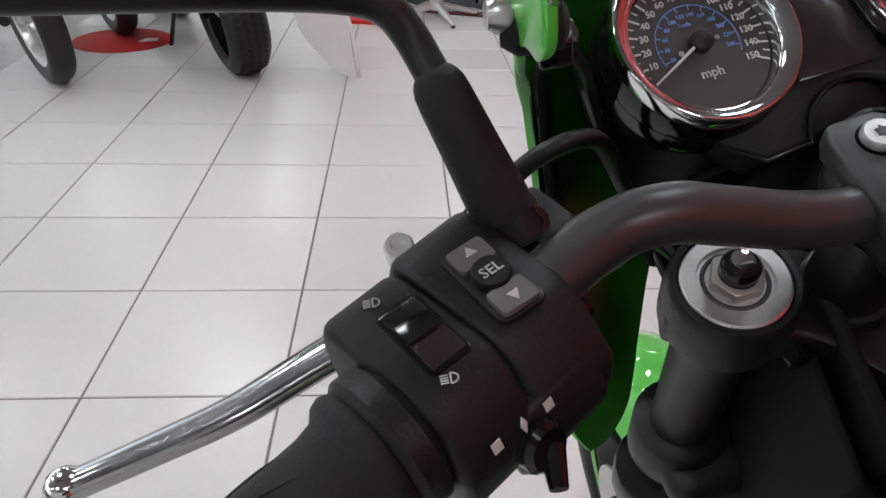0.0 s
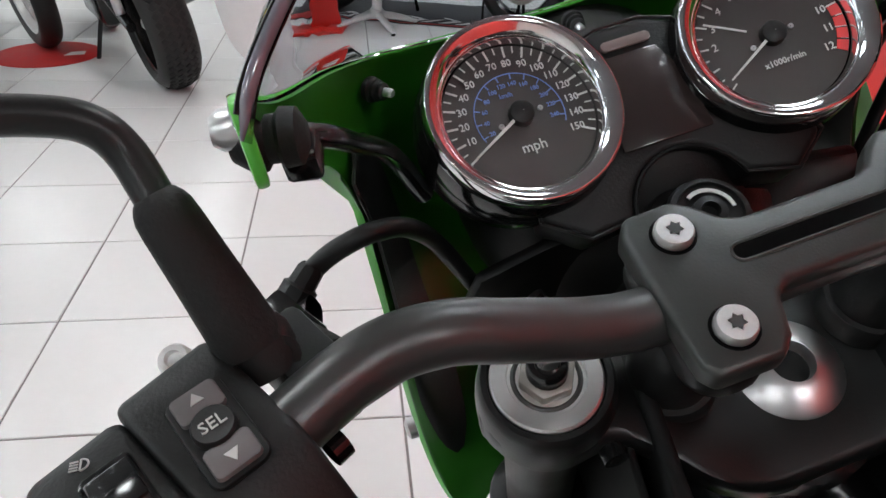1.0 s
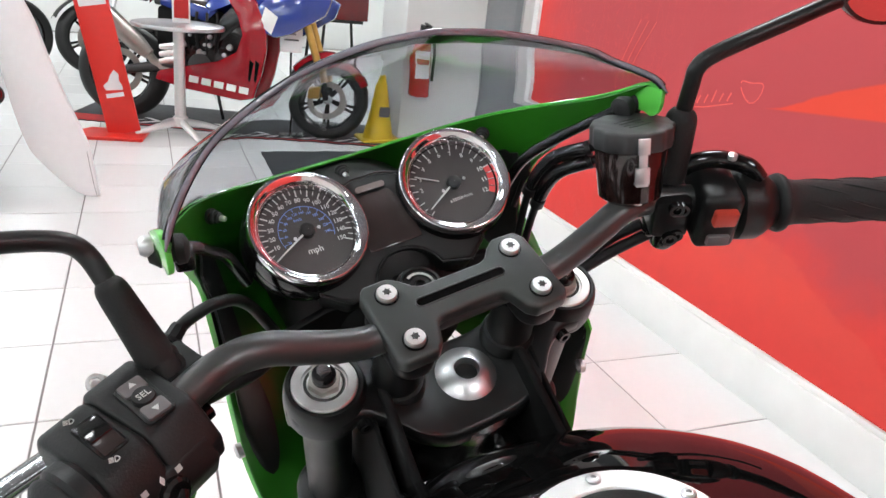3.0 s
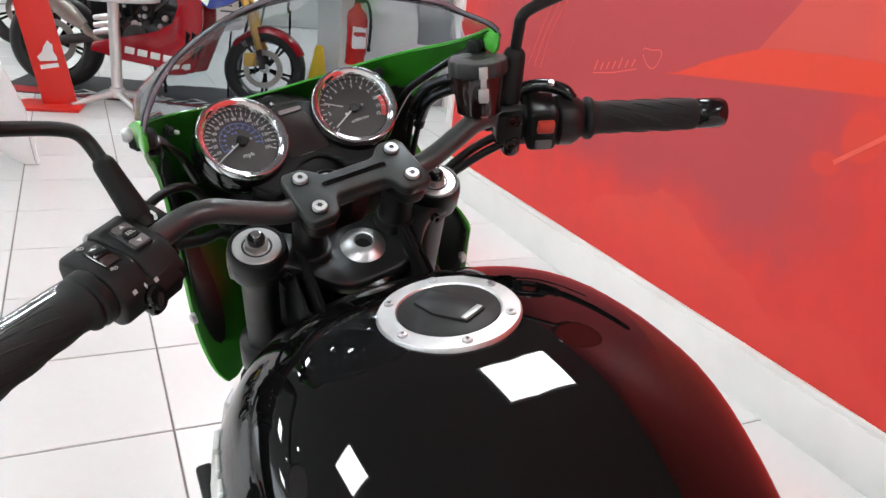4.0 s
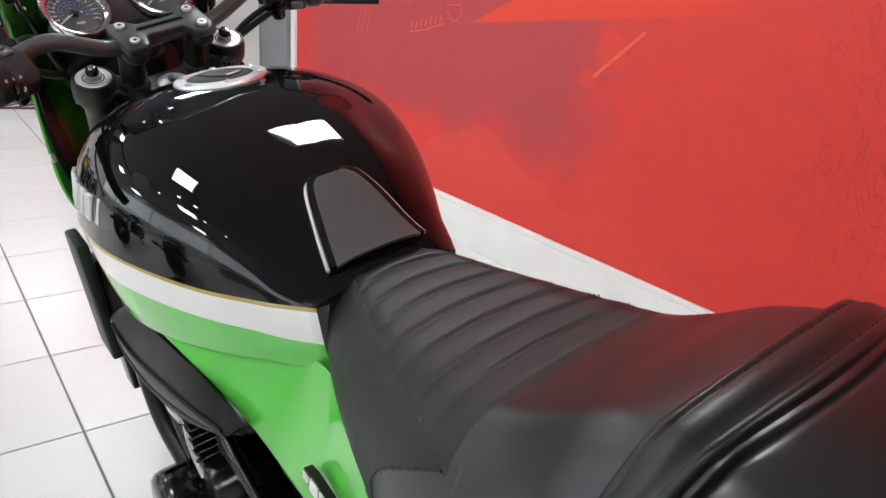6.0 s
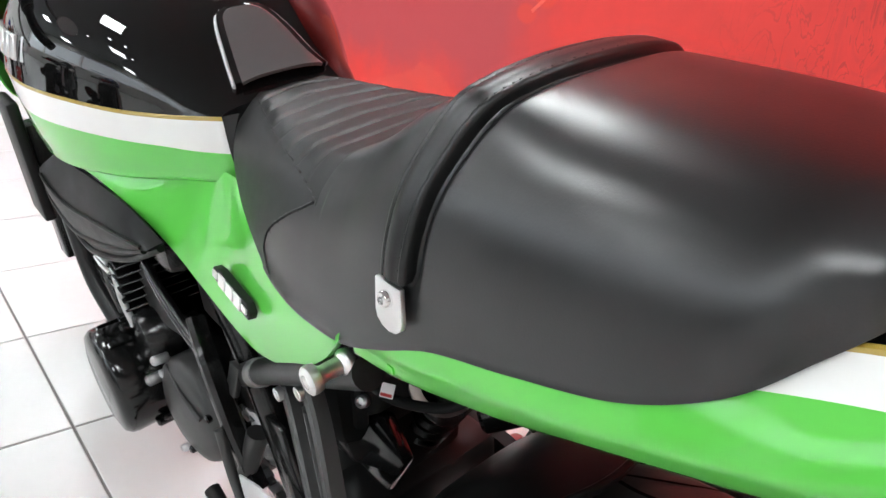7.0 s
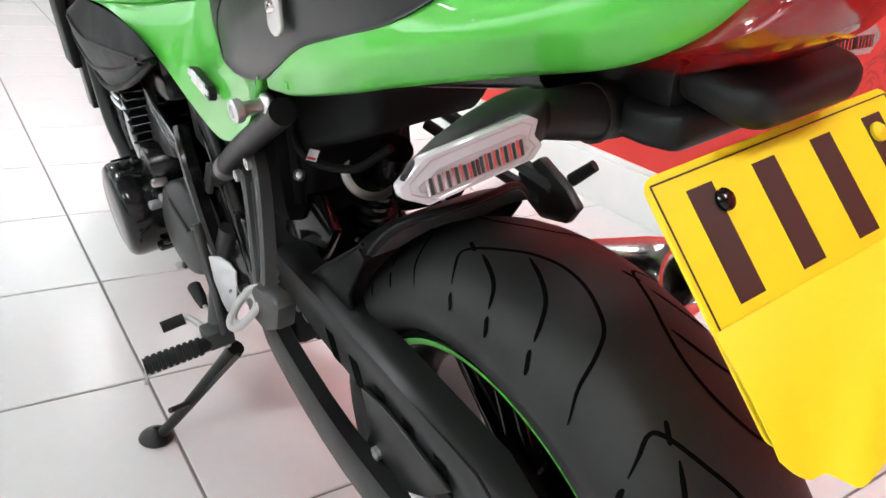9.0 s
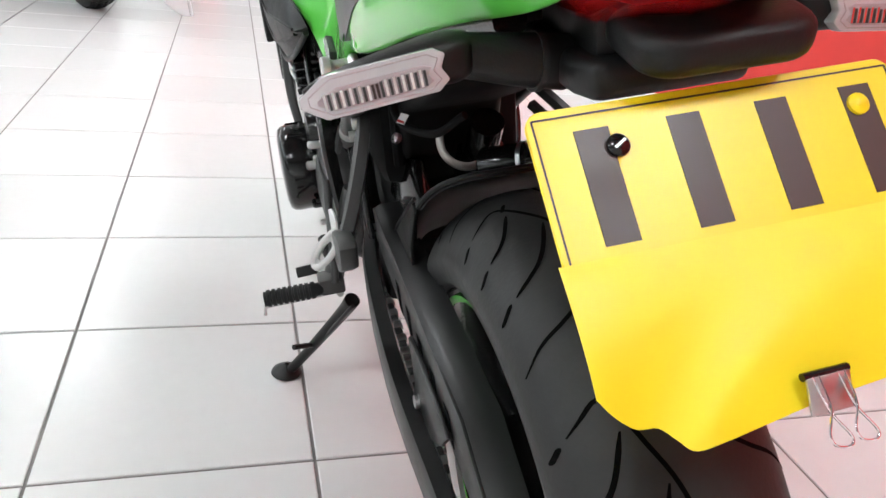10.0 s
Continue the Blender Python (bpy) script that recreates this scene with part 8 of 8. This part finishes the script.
    for k in range(3):
        part("heat_shield", tube([(0.155, 0.50 - 0.01 * k, 0.56 - 0.055 * k), (0.17, 0.40, 0.53 - 0.045 * k), (0.16, 0.32, 0.52 - 0.05 * k)], [0.02, 0.026, 0.018], 10), M_ALU, b, "bright metal heel guard")
    part("fuel_tank", sheet([[V(w * u, y, z - 0.16 * abs(u) ** 2.6) for u in (-1, -0.8, -0.5, 0, 0.5, 0.8, 1)] for y, w, z in ((0.56, 0.08, 0.86), (0.66, 0.15, 0.95), (0.84, 0.18, 1.03), (1.02, 0.16, 1.03), (1.16, 0.10, 0.96))]), M_BLUE_BODY, b, "blue tank", sharp=70)
    part("seat", prism([(-0.10, 0.24), (0.10, 0.24), (0.12, 0.50), (0.06, 0.62), (-0.06, 0.62), (-0.12, 0.50)], 0.80, 0.86, None, bevel=0.02), M_VINYL, b)
    part("tail", sheet([[V(w * u, y, z - 0.07 * abs(u) ** 3) for u in (-1, -0.7, 0, 0.7, 1)] for y, w, z in ((0.36, 0.12, 0.88), (0.15, 0.10, 0.96), (-0.08, 0.07, 1.02), (-0.22, 0.03, 1.04))]), M_RED_BODY, b, sharp=70)
    part("windscreen", sheet([[V(w * u, y, z - 0.10 * u * u) for u in (-1, -0.5, 0, 0.5, 1)] for y, w, z in ((1.12, 0.15, 1.18), (1.28, 0.14, 1.14), (1.44, 0.10, 1.02))]), M_GLOSS_PLASTIC, b, sharp=70)
    part("side_stand", tube([(-0.12, 0.62, 0.30), (-0.20, 0.66, 0.03)], 0.012, 8), M_ENGINE, b)


def bare_bike(m, label, wire, rim_mat, tank_mat, r_rear, w_rear, plate, tex):
    """A parked bike without fairing: rear axle over the origin, ahead along y."""
    b = thing("parked_motorcycle", m, label, "motorcycle", "parked bikes")
    far_wheel("rear_wheel", b, pose(0, 0, r_rear, 0, 90, 0), r_rear, w_rear, r_rear - 0.09, rim_mat, wire)
    far_wheel("front_wheel", b, pose(0, 1.42, 0.32, 0, 90, 0), 0.32, 0.11, 0.235, rim_mat, wire)
    if tex:
        hub = [o for o in b.children if o.name.startswith("rear_wheel")][0]
        for k in range(54):
            for j, lat in enumerate((-0.055, -0.02, 0.02, 0.055)):
                a = 2 * math.pi * (k + 0.5 * (j % 2)) / 54
                rr_ = r_rear - 0.012 * (abs(lat) / 0.055) ** 2
                part("tread_block", box(-0.013, 0.013, -0.013, 0.013, -0.004, 0.004, pose(0, 0, r_rear, 0, 90, 0) @ pose(rr_ * math.cos(a), rr_ * math.sin(a), lat) @ axis((0, 0, 0), (math.cos(a), math.sin(a), lat * 4)) @ pose(0, 0, 0, 0, 0, 35)), M_RUBBER, hub)
    for s in (-1, 1):
        part("swingarm", tube([(s * 0.11, 0.50, 0.42), (s * 0.12, 0.0, r_rear)], [0.03, 0.024], 10), M_ENGINE, b)
        part("shock", tube([(s * 0.13, 0.08, r_rear + 0.05), (s * 0.12, 0.20, 0.72)], 0.022, 10), M_STEEL, b)
        part("fork_leg", tube([(s * 0.09, 1.19, 0.95), (s * 0.09, 1.42, 0.32)], 0.022, 12), M_STEEL, b)
        part("subframe", tube([(s * 0.10, 0.55, 0.70), (s * 0.10, 0.10, 0.76), (s * 0.06, -0.18, 0.82)], 0.013, 8, res=12), M_ENGINE, b)
        part("indicator", join(tube([(s * 0.05, -0.16, 0.76), (s * 0.13, -0.18, 0.76)], 0.008, 8), box(s * 0.13 - 0.03, s * 0.13 + 0.03, -0.20, -0.15, 0.745, 0.78, None, bevel=0.008)), M_PLASTIC, b)
    part("engine", join(box(-0.16, 0.16, 0.50, 0.98, 0.22, 0.46, None, bevel=0.04), box(-0.12, 0.12, 0.68, 0.95, 0.42, 0.68, None, bevel=0.02)), M_ENGINE, b)
    part("silencer", tube([(0.17, 0.55, 0.26), (0.19, 0.30, 0.33), (0.20, -0.12, 0.45)], [0.03, 0.05, 0.052], 16), M_ENGINE_GREY, b)
    part("silencer_tip", lathe([(0.03, 0.0), (0.034, 0.03), (0.028, 0.03), (0.026, 0.0)], 18, axis((0.20, -0.12, 0.45), (0, -0.96, 0.28))), M_RED_DARK, b)
    part("fuel_tank", sheet([[V(w * u, y, z - 0.17 * abs(u) ** 2.6) for u in (-1, -0.8, -0.5, 0, 0.5, 0.8, 1)] for y, w, z in ((0.56, 0.08, 0.84), (0.68, 0.14, 0.93), (0.86, 0.17, 0.98), (1.02, 0.15, 0.96), (1.12, 0.08, 0.90))]), tank_mat, b, sharp=70)
    part("seat", prism([(-0.09, -0.10), (0.09, -0.10), (0.13, 0.35), (0.08, 0.60), (-0.08, 0.60), (-0.13, 0.35)], 0.77, 0.85, None, bevel=0.025), M_VINYL, b)
    part("rear_mudguard", thick(sheet([[V(u * 0.085, (r_rear + 0.05) * math.cos(a) , r_rear + (r_rear + 0.06) * math.sin(a) - 0.02 * u * u) for u in (-1, -0.5, 0, 0.5, 1)] for a in [radians(75 + 75 * k / 9) for k in range(10)]]), 0.004), M_PLASTIC, b, sharp=60)
    part("tail_lamp", box(-0.05, 0.05, -0.25, -0.20, 0.76, 0.81, None, bevel=0.012), M_LENS_RED, b)
    part("handlebar", tube([(-0.36, 1.02, 1.02), (-0.15, 1.12, 1.04), (0.15, 1.12, 1.04), (0.36, 1.02, 1.02)], 0.012, 10, res=20), M_BAR, b)
    part("side_stand", tube([(-0.14, 0.62, 0.28), (-0.24, 0.68, 0.02)], 0.012, 8), M_ENGINE, b)
    if plate:
        pm_ = pose(-0.07, -0.30, 0.70, 70, 0, 0) @ Matrix.Diagonal((0.85, 0.85, 1, 1))
        pl = part("number_plate", prism(rounded(-0.115, 0.115, -0.09, 0.09, 0.01), 0, 0.002, pm_), M_YELLOW, b, "yellow plate with dark bars")
        for k in range(4):
            part("plate_bar", join(box(-0.085 + 0.05 * k, -0.06 + 0.05 * k, 0.015, 0.075, 0.002, 0.003, pm_), box(-0.085 + 0.05 * k, -0.06 + 0.05 * k, -0.075, -0.015, 0.002, 0.003, pm_)), M_DARK_INK, pl)
        part("plate_arm", tube([(0, -0.20, 0.78), (-0.03, -0.28, 0.70)], 0.02, 8), M_PLASTIC, b)
    return b


sport_bike()
bare_bike(pose(-0.94, 4.22, 0, 0, 0, 27) @ pose(0, 0, 0, 0, -11, 0), "dark adventure motorcycle with a knobbly rear tyre and yellow plate", False, M_ENGINE, M_RED_DARK, 0.325, 0.21, True, True)
bare_bike(pose(-1.80, 4.02, 0, 0, 0, 38) @ pose(0, 0, 0, 0, -9, 0), "dark classic motorcycle with bright wire spoke wheels", True, M_ALU, M_BLACK_PAINT, 0.32, 0.12, False, False)
bare_bike(pose(-1.80, 4.98, 0, 0, 0, 34) @ pose(0, 0, 0, 0, -9, 0), "silver and black motorcycle on a round red mat", True, M_ALU, M_SILVER_BODY, 0.32, 0.12, False, False)
bare_bike(pose(-0.55, 7.9, 0, 0, 0, -72) @ pose(0, 0, 0, 0, -8, 0), "black motorcycle parked far back in the showroom", False, M_ENGINE, M_RED_DARK, 0.32, 0.17, False, False)
bare_bike(pose(-2.4, 7.2, 0, 0, 0, -60) @ pose(0, 0, 0, 0, -8, 0), "blue and black motorcycle parked far back in the showroom", False, M_ENGINE, M_BLUE_BODY, 0.32, 0.17, False, False)

# a row across the aisle
for k, (tank_, name_) in enumerate(((M_BLACK_PAINT, "black motorcycle parked across the aisle"), (M_BLUE_BODY, "blue and black motorcycle parked across the aisle"), (M_SILVER_BODY, "silver and black motorcycle parked across the aisle"), (M_RED_DARK, "dark red motorcycle parked across the aisle"))):
    bare_bike(pose(-1.95, 2.1 - 0.95 * k, 0, 0, 0, 72) @ pose(0, 0, 0, 0, -9, 0), name_, False, M_ENGINE, tank_, 0.32, 0.17, False, False)

# printed mat below the sport bike
pm_ = thing("printed_mat", pose(0.48, 5.93, 0, 0, 0, -18), "black floor mat with white streaks and a red edge", "mat")
part("mat", prism(rounded(-1.12, 1.12, -0.36, 0.42, 0.02), 0.0, 0.006, None, bevel=0.002), M_MAT_PRINT, pm_)
part("red_edge", join(box(-1.10, 1.10, -0.35, -0.325, 0.006, 0.0072)), M_RED_MAT, pm_)
for k in range(16):
    x0 = -1.0 + 0.125 * k
    part("white_streak", prism([(x0, -0.29), (x0 + 0.05, -0.29), (x0 + 0.16, -0.20 + 0.02 * (k % 3)), (x0 + 0.10, -0.20)], 0.006, 0.0072), M_WHITE_GLOSS, pm_)
    if k % 2:
        part("white_streak", prism([(x0 + 0.10, -0.19), (x0 + 0.15, -0.19), (x0 + 0.04, -0.11), (x0, -0.11)], 0.006, 0.0072), M_WHITE_GLOSS, pm_)
part("red_end", box(-1.10, -0.80, -0.32, -0.16, 0.006, 0.0075), M_RED_MAT, pm_)

# price card on a stand
tag = thing("price_card", pose(0.83, 5.62, 0, 0, 0, -6), "tall white printed price card on a thin stand", "sign")
part("card", prism(rounded(-0.075, 0.075, 0.58, 0.98, 0.006), -0.002, 0.002, pose(0, 0, 0, 90, 0, 0), bevel=0.0008), M_TAG, tag)
part("post", tube([(0, 0.012, 0.006), (0, 0.012, 0.62)], 0.008, 8), M_ENGINE, tag)
part("foot", box(-0.09, 0.09, -0.07, 0.09, 0.0, 0.008, None, bevel=0.003), M_ENGINE, tag)
for k in range(7):
    part("print_bar", box(-0.05, 0.05 - 0.02 * (k % 3), -0.0035, -0.0024, 0.66 + 0.04 * k, 0.672 + 0.04 * k), M_TAG_INK, tag)

# leaning red totem with a plain white mark
tm = pose(-0.27, 5.42, 0, 0, 0, -6)
totem = thing("totem_board", tm, "tall red display totem with a white wing shape", "sign")
lean = pose(0, 0.02, 0.02, -3, -11.5, 0)
part("board", prism(rounded(-0.10, 0.10, 0.0, 1.5, 0.01), -0.012, 0.012, lean @ pose(0, 0, 0, 90, 0, 0), bevel=0.003), M_TOTEM, totem)
part("foot", prism([(-0.40, -0.12), (0.12, -0.14), (0.14, 0.12), (-0.22, 0.16)], 0.0, 0.022, None, bevel=0.004), M_TOTEM, totem)
WB = lean @ pose(0, -0.0125, 0, 90, 0, 0)
part("white_mark", join(prism([(-0.052, 0.235), (0.055, 0.235), (0.055, 0.262), (-0.052, 0.262)], 0, 0.001, WB), prism([(-0.045, 0.285), (0.055, 0.275), (0.058, 0.30), (0.045, 0.335), (0.052, 0.375), (0.030, 0.405), (0.0, 0.375), (-0.02, 0.34), (-0.055, 0.315)], 0, 0.001, WB)), M_WHITE_GLOSS, totem, "plain white wing shape")
part("white_panel", prism([(-0.075, 0.80), (0.085, 0.80), (0.085, 1.1), (-0.075, 1.1)], 0, 0.001, WB), M_WHITE_GLOSS, totem)

# bistro table
tb = thing("bistro_table", pose(0.08, 5.52, 0), "round brushed steel bistro table on a cross foot", "table")
part("tabletop", lathe([(0.001, 0.715), (0.27, 0.715), (0.288, 0.705), (0.292, 0.715), (0.288, 0.728), (0.275, 0.732), (0.001, 0.732)], 56), M_STEEL, tb)
part("column", lathe([(0.038, 0.10), (0.036, 0.14), (0.036, 0.715)], 24), M_ALU, tb)
part("hub", lathe([(0.05, 0.06), (0.05, 0.12), (0.036, 0.13)], 24), M_ALU, tb)
for k in range(4):
    a = radians(20 + 90 * k)
    lg = part("leg", tube([V(0.03 * math.cos(a), 0.03 * math.sin(a), 0.085), V(0.16 * math.cos(a), 0.16 * math.sin(a), 0.06), V(0.30 * math.cos(a), 0.30 * math.sin(a), 0.022)], [0.026, 0.022, 0.014], 12), M_ALU, tb)
    part("glide", lathe([(0.014, 0.0), (0.014, 0.012), (0.006, 0.02)], 12, pose(0.29 * math.cos(a), 0.29 * math.sin(a), 0)), M_PLASTIC, lg)
box_ = thing("leaflet_box", pose(0.10, 5.58, 0.732), "small red and white leaflet holder on the table", "holder")
part("holder", box(-0.055, 0.055, -0.03, 0.03, 0, 0.20, None, bevel=0.004), M_TAG, box_)
part("leaflet", box(-0.045, 0.045, -0.034, -0.0305, 0.03, 0.17), M_RED_MAT, box_)

# caution cone
cone = thing("caution_cone", pose(1.47, 5.50, 0), "yellow plastic caution cone standing on the floor", "cone")
part("body", sheet([[V(q * a, q * b * 0.85, z) for a, b in [(math.cos(2 * math.pi * k / 24), math.sin(2 * math.pi * k / 24)) for k in range(24)]] for q, z in ((0.125, 0.02), (0.115, 0.03), (0.085, 0.17), (0.055, 0.34), (0.034, 0.47), (0.026, 0.50), (0.001, 0.505))], closed=True), M_YELLOW_CONE, cone, sharp=50)
part("foot", prism(rounded(-0.155, 0.155, -0.14, 0.14, 0.05), 0.0, 0.022, None, bevel=0.006), M_YELLOW_CONE, cone)
part("warning_bar", box(-0.04, 0.04, -0.085, -0.080, 0.22, 0.30, pose(0, 0.006, 0, 9, 0, 0)), M_TAG_INK, cone)

# fire extinguisher on the pier
ex = thing("fire_extinguisher", pose(1.76, 5.51, 0.36), "red fire extinguisher hung on the white pier", "extinguisher")
part("cylinder", lathe([(0.001, 0.0), (0.068, 0.0), (0.078, 0.012), (0.078, 0.36), (0.068, 0.40), (0.03, 0.43), (0.022, 0.45)], 36), M_EXT_RED, ex)
part("valve", join(lathe([(0.022, 0.44), (0.02, 0.48), (0.001, 0.485)], 16), box(-0.012, 0.012, -0.09, 0.03, 0.475, 0.49, None, bevel=0.003), box(-0.012, 0.012, -0.10, 0.02, 0.50, 0.512, pose(0, 0, 0, 8, 0, 0), bevel=0.003)), M_ENGINE, ex)
part("hose", tube([(0.0, -0.02, 0.46), (0.07, -0.03, 0.46), (0.095, -0.03, 0.36), (0.088, -0.03, 0.12)], 0.011, 10, res=20), M_RUBBER, ex)
part("label", sheet([[V(0.0788 * math.sin(a), -0.0788 * math.cos(a), z) for z in (0.14, 0.31)] for a in [radians(-45 + 9 * k) for k in range(11)]]), M_TAG, ex)
part("label_bar", sheet([[V(0.0794 * math.sin(a), -0.0794 * math.cos(a), z) for z in (0.24, 0.27)] for a in [radians(-38 + 9 * k) for k in range(9)]]), M_RED_MAT, ex)
part("bracket", box(-0.05, 0.05, 0.07, 0.089, 0.20, 0.30, None, bevel=0.003), M_STEEL, ex)

# dark carpet and the round red mat
cp = thing("carpet", pose(1.08, 4.55, 0), "dark grey floor carpet with a bound edge", "carpet")
part("pile", prism(rounded(-0.54, 0.54, -0.55, 0.55, 0.01), 0.0, 0.007, None, bevel=0.003), M_MAT_DARK, cp)
rm = thing("round_mat", pose(-1.75, 4.80, 0), "round red rubber mat with a white mark", "mat")
part("disc", lathe([(0.001, 0.006), (0.27, 0.006), (0.276, 0.003), (0.276, 0.0)], 56), M_RED_MAT, rm)
part("white_mark", prism([(0.10, -0.05), (0.20, -0.02), (0.19, 0.05), (0.12, 0.03)], 0.006, 0.0072), M_WHITE_GLOSS, rm)

# easel behind the sport bike
es = thing("easel", pose(1.32, 6.55, 0), "black metal easel holding a dark framed board", "easel")
for s in (-1, 1):
    part("leg", tube([(s * 0.24, 0, 0.0), (s * 0.10, 0.02, 1.5)], 0.013, 8), M_ENGINE, es)
part("leg", tube([(0, 0.45, 0.0), (0, 0.04, 1.45)], 0.013, 8), M_ENGINE, es)
part("shelf", box(-0.26, 0.26, -0.05, 0.01, 0.74, 0.765, None, bevel=0.003), M_ENGINE, es)
part("board", box(-0.30, 0.30, -0.045, -0.015, 0.766, 1.55, None, bevel=0.004), M_RED_DARK, es)

# white curved display stand
lft = spline([(-0.42, 0.0, 0), (-0.50, 0.05, 0), (-0.60, 0.16, 0), (-0.656, 0.244, 0), (-0.70, 0.40, 0), (-0.74, 0.62, 0), (-0.77, 0.80, 0), (-0.80, 1.05, 0)], 40)
rgt = spline([(-0.36, 0.0, 0), (-0.37, 0.05, 0), (-0.385, 0.16, 0), (-0.404, 0.27, 0), (-0.49, 0.50, 0), (-0.55, 0.69, 0), (-0.60, 0.85, 0), (-0.70, 1.05, 0)], 40)
ds = thing("display_stand", pose(0, 4.12, 0), "white laminate display stand with a swept curved outline", "stand")
part("slab", prism([(q.x, q.y) for q in lft] + [(q.x, q.y) for q in rgt[::-1]], -0.06, 0.0, pose(0, 0, 0, 90, 0, 0), bevel=0.006), M_WHITE_GLOSS, ds, sharp=50)
part("edge_seam", tube([V(q.x - 0.014, -0.0012, q.y) for q in rgt[1:16]], 0.0012, 6), M_KEY_GREY, ds)

# ---- floor tiles: those that the camera passes nearest are pieces of their own ----
def tile_mesh():
    h, b = T / 2 - 0.0028, 0.002
    bm = bmesh.new()
    ring = lambda r, z: [bm.verts.new((x * r, y * r, z)) for x, y in ((-1, -1), (1, -1), (1, 1), (-1, 1))]
    lo, mid, hi = ring(h, -0.004), ring(h, -0.0012), ring(h - b, 0.0)
    for a, c in ((lo, mid), (mid, hi)):
        for i in range(4):
            bm.faces.new((a[i], a[(i + 1) % 4], c[(i + 1) % 4], c[i]))
    bm.faces.new(hi)
    me = bpy.data.meshes.new("tile")
    bm.to_mesh(me)
    bm.free()
    me.materials.append(M_TILE)
    return me


TILE = tile_mesh()
far_verts, far_faces = [], []
for i in range(-17, 10):
    for j in range(-11, 26):
        cx, cy = (i + 0.5) * T, (j + 0.5) * T
        if cx > WALL_X - 0.02 + T / 2 and cy < 3.6:
            continue
        if cx > 4.2:
            continue
        if -7 <= i <= 3 and -4 <= j <= 20:
            ob = new("tile", TILE)
            ob.location = (cx, cy, 0)
            ob.parent = floor
        else:
            h, n = T / 2 - 0.0028, len(far_verts)
            far_verts += [(cx - h, cy - h, -0.001), (cx + h, cy - h, -0.001), (cx + h, cy + h, -0.001), (cx - h, cy + h, -0.001)]
            far_faces.append((n, n + 1, n + 2, n + 3))
me = bpy.data.meshes.new("far_tiles")
me.from_pydata(far_verts, [], far_faces)
me.materials.append(M_TILE)
far = new("far_tiles", me)
far.parent = floor
tagged(far, kind="stuff")
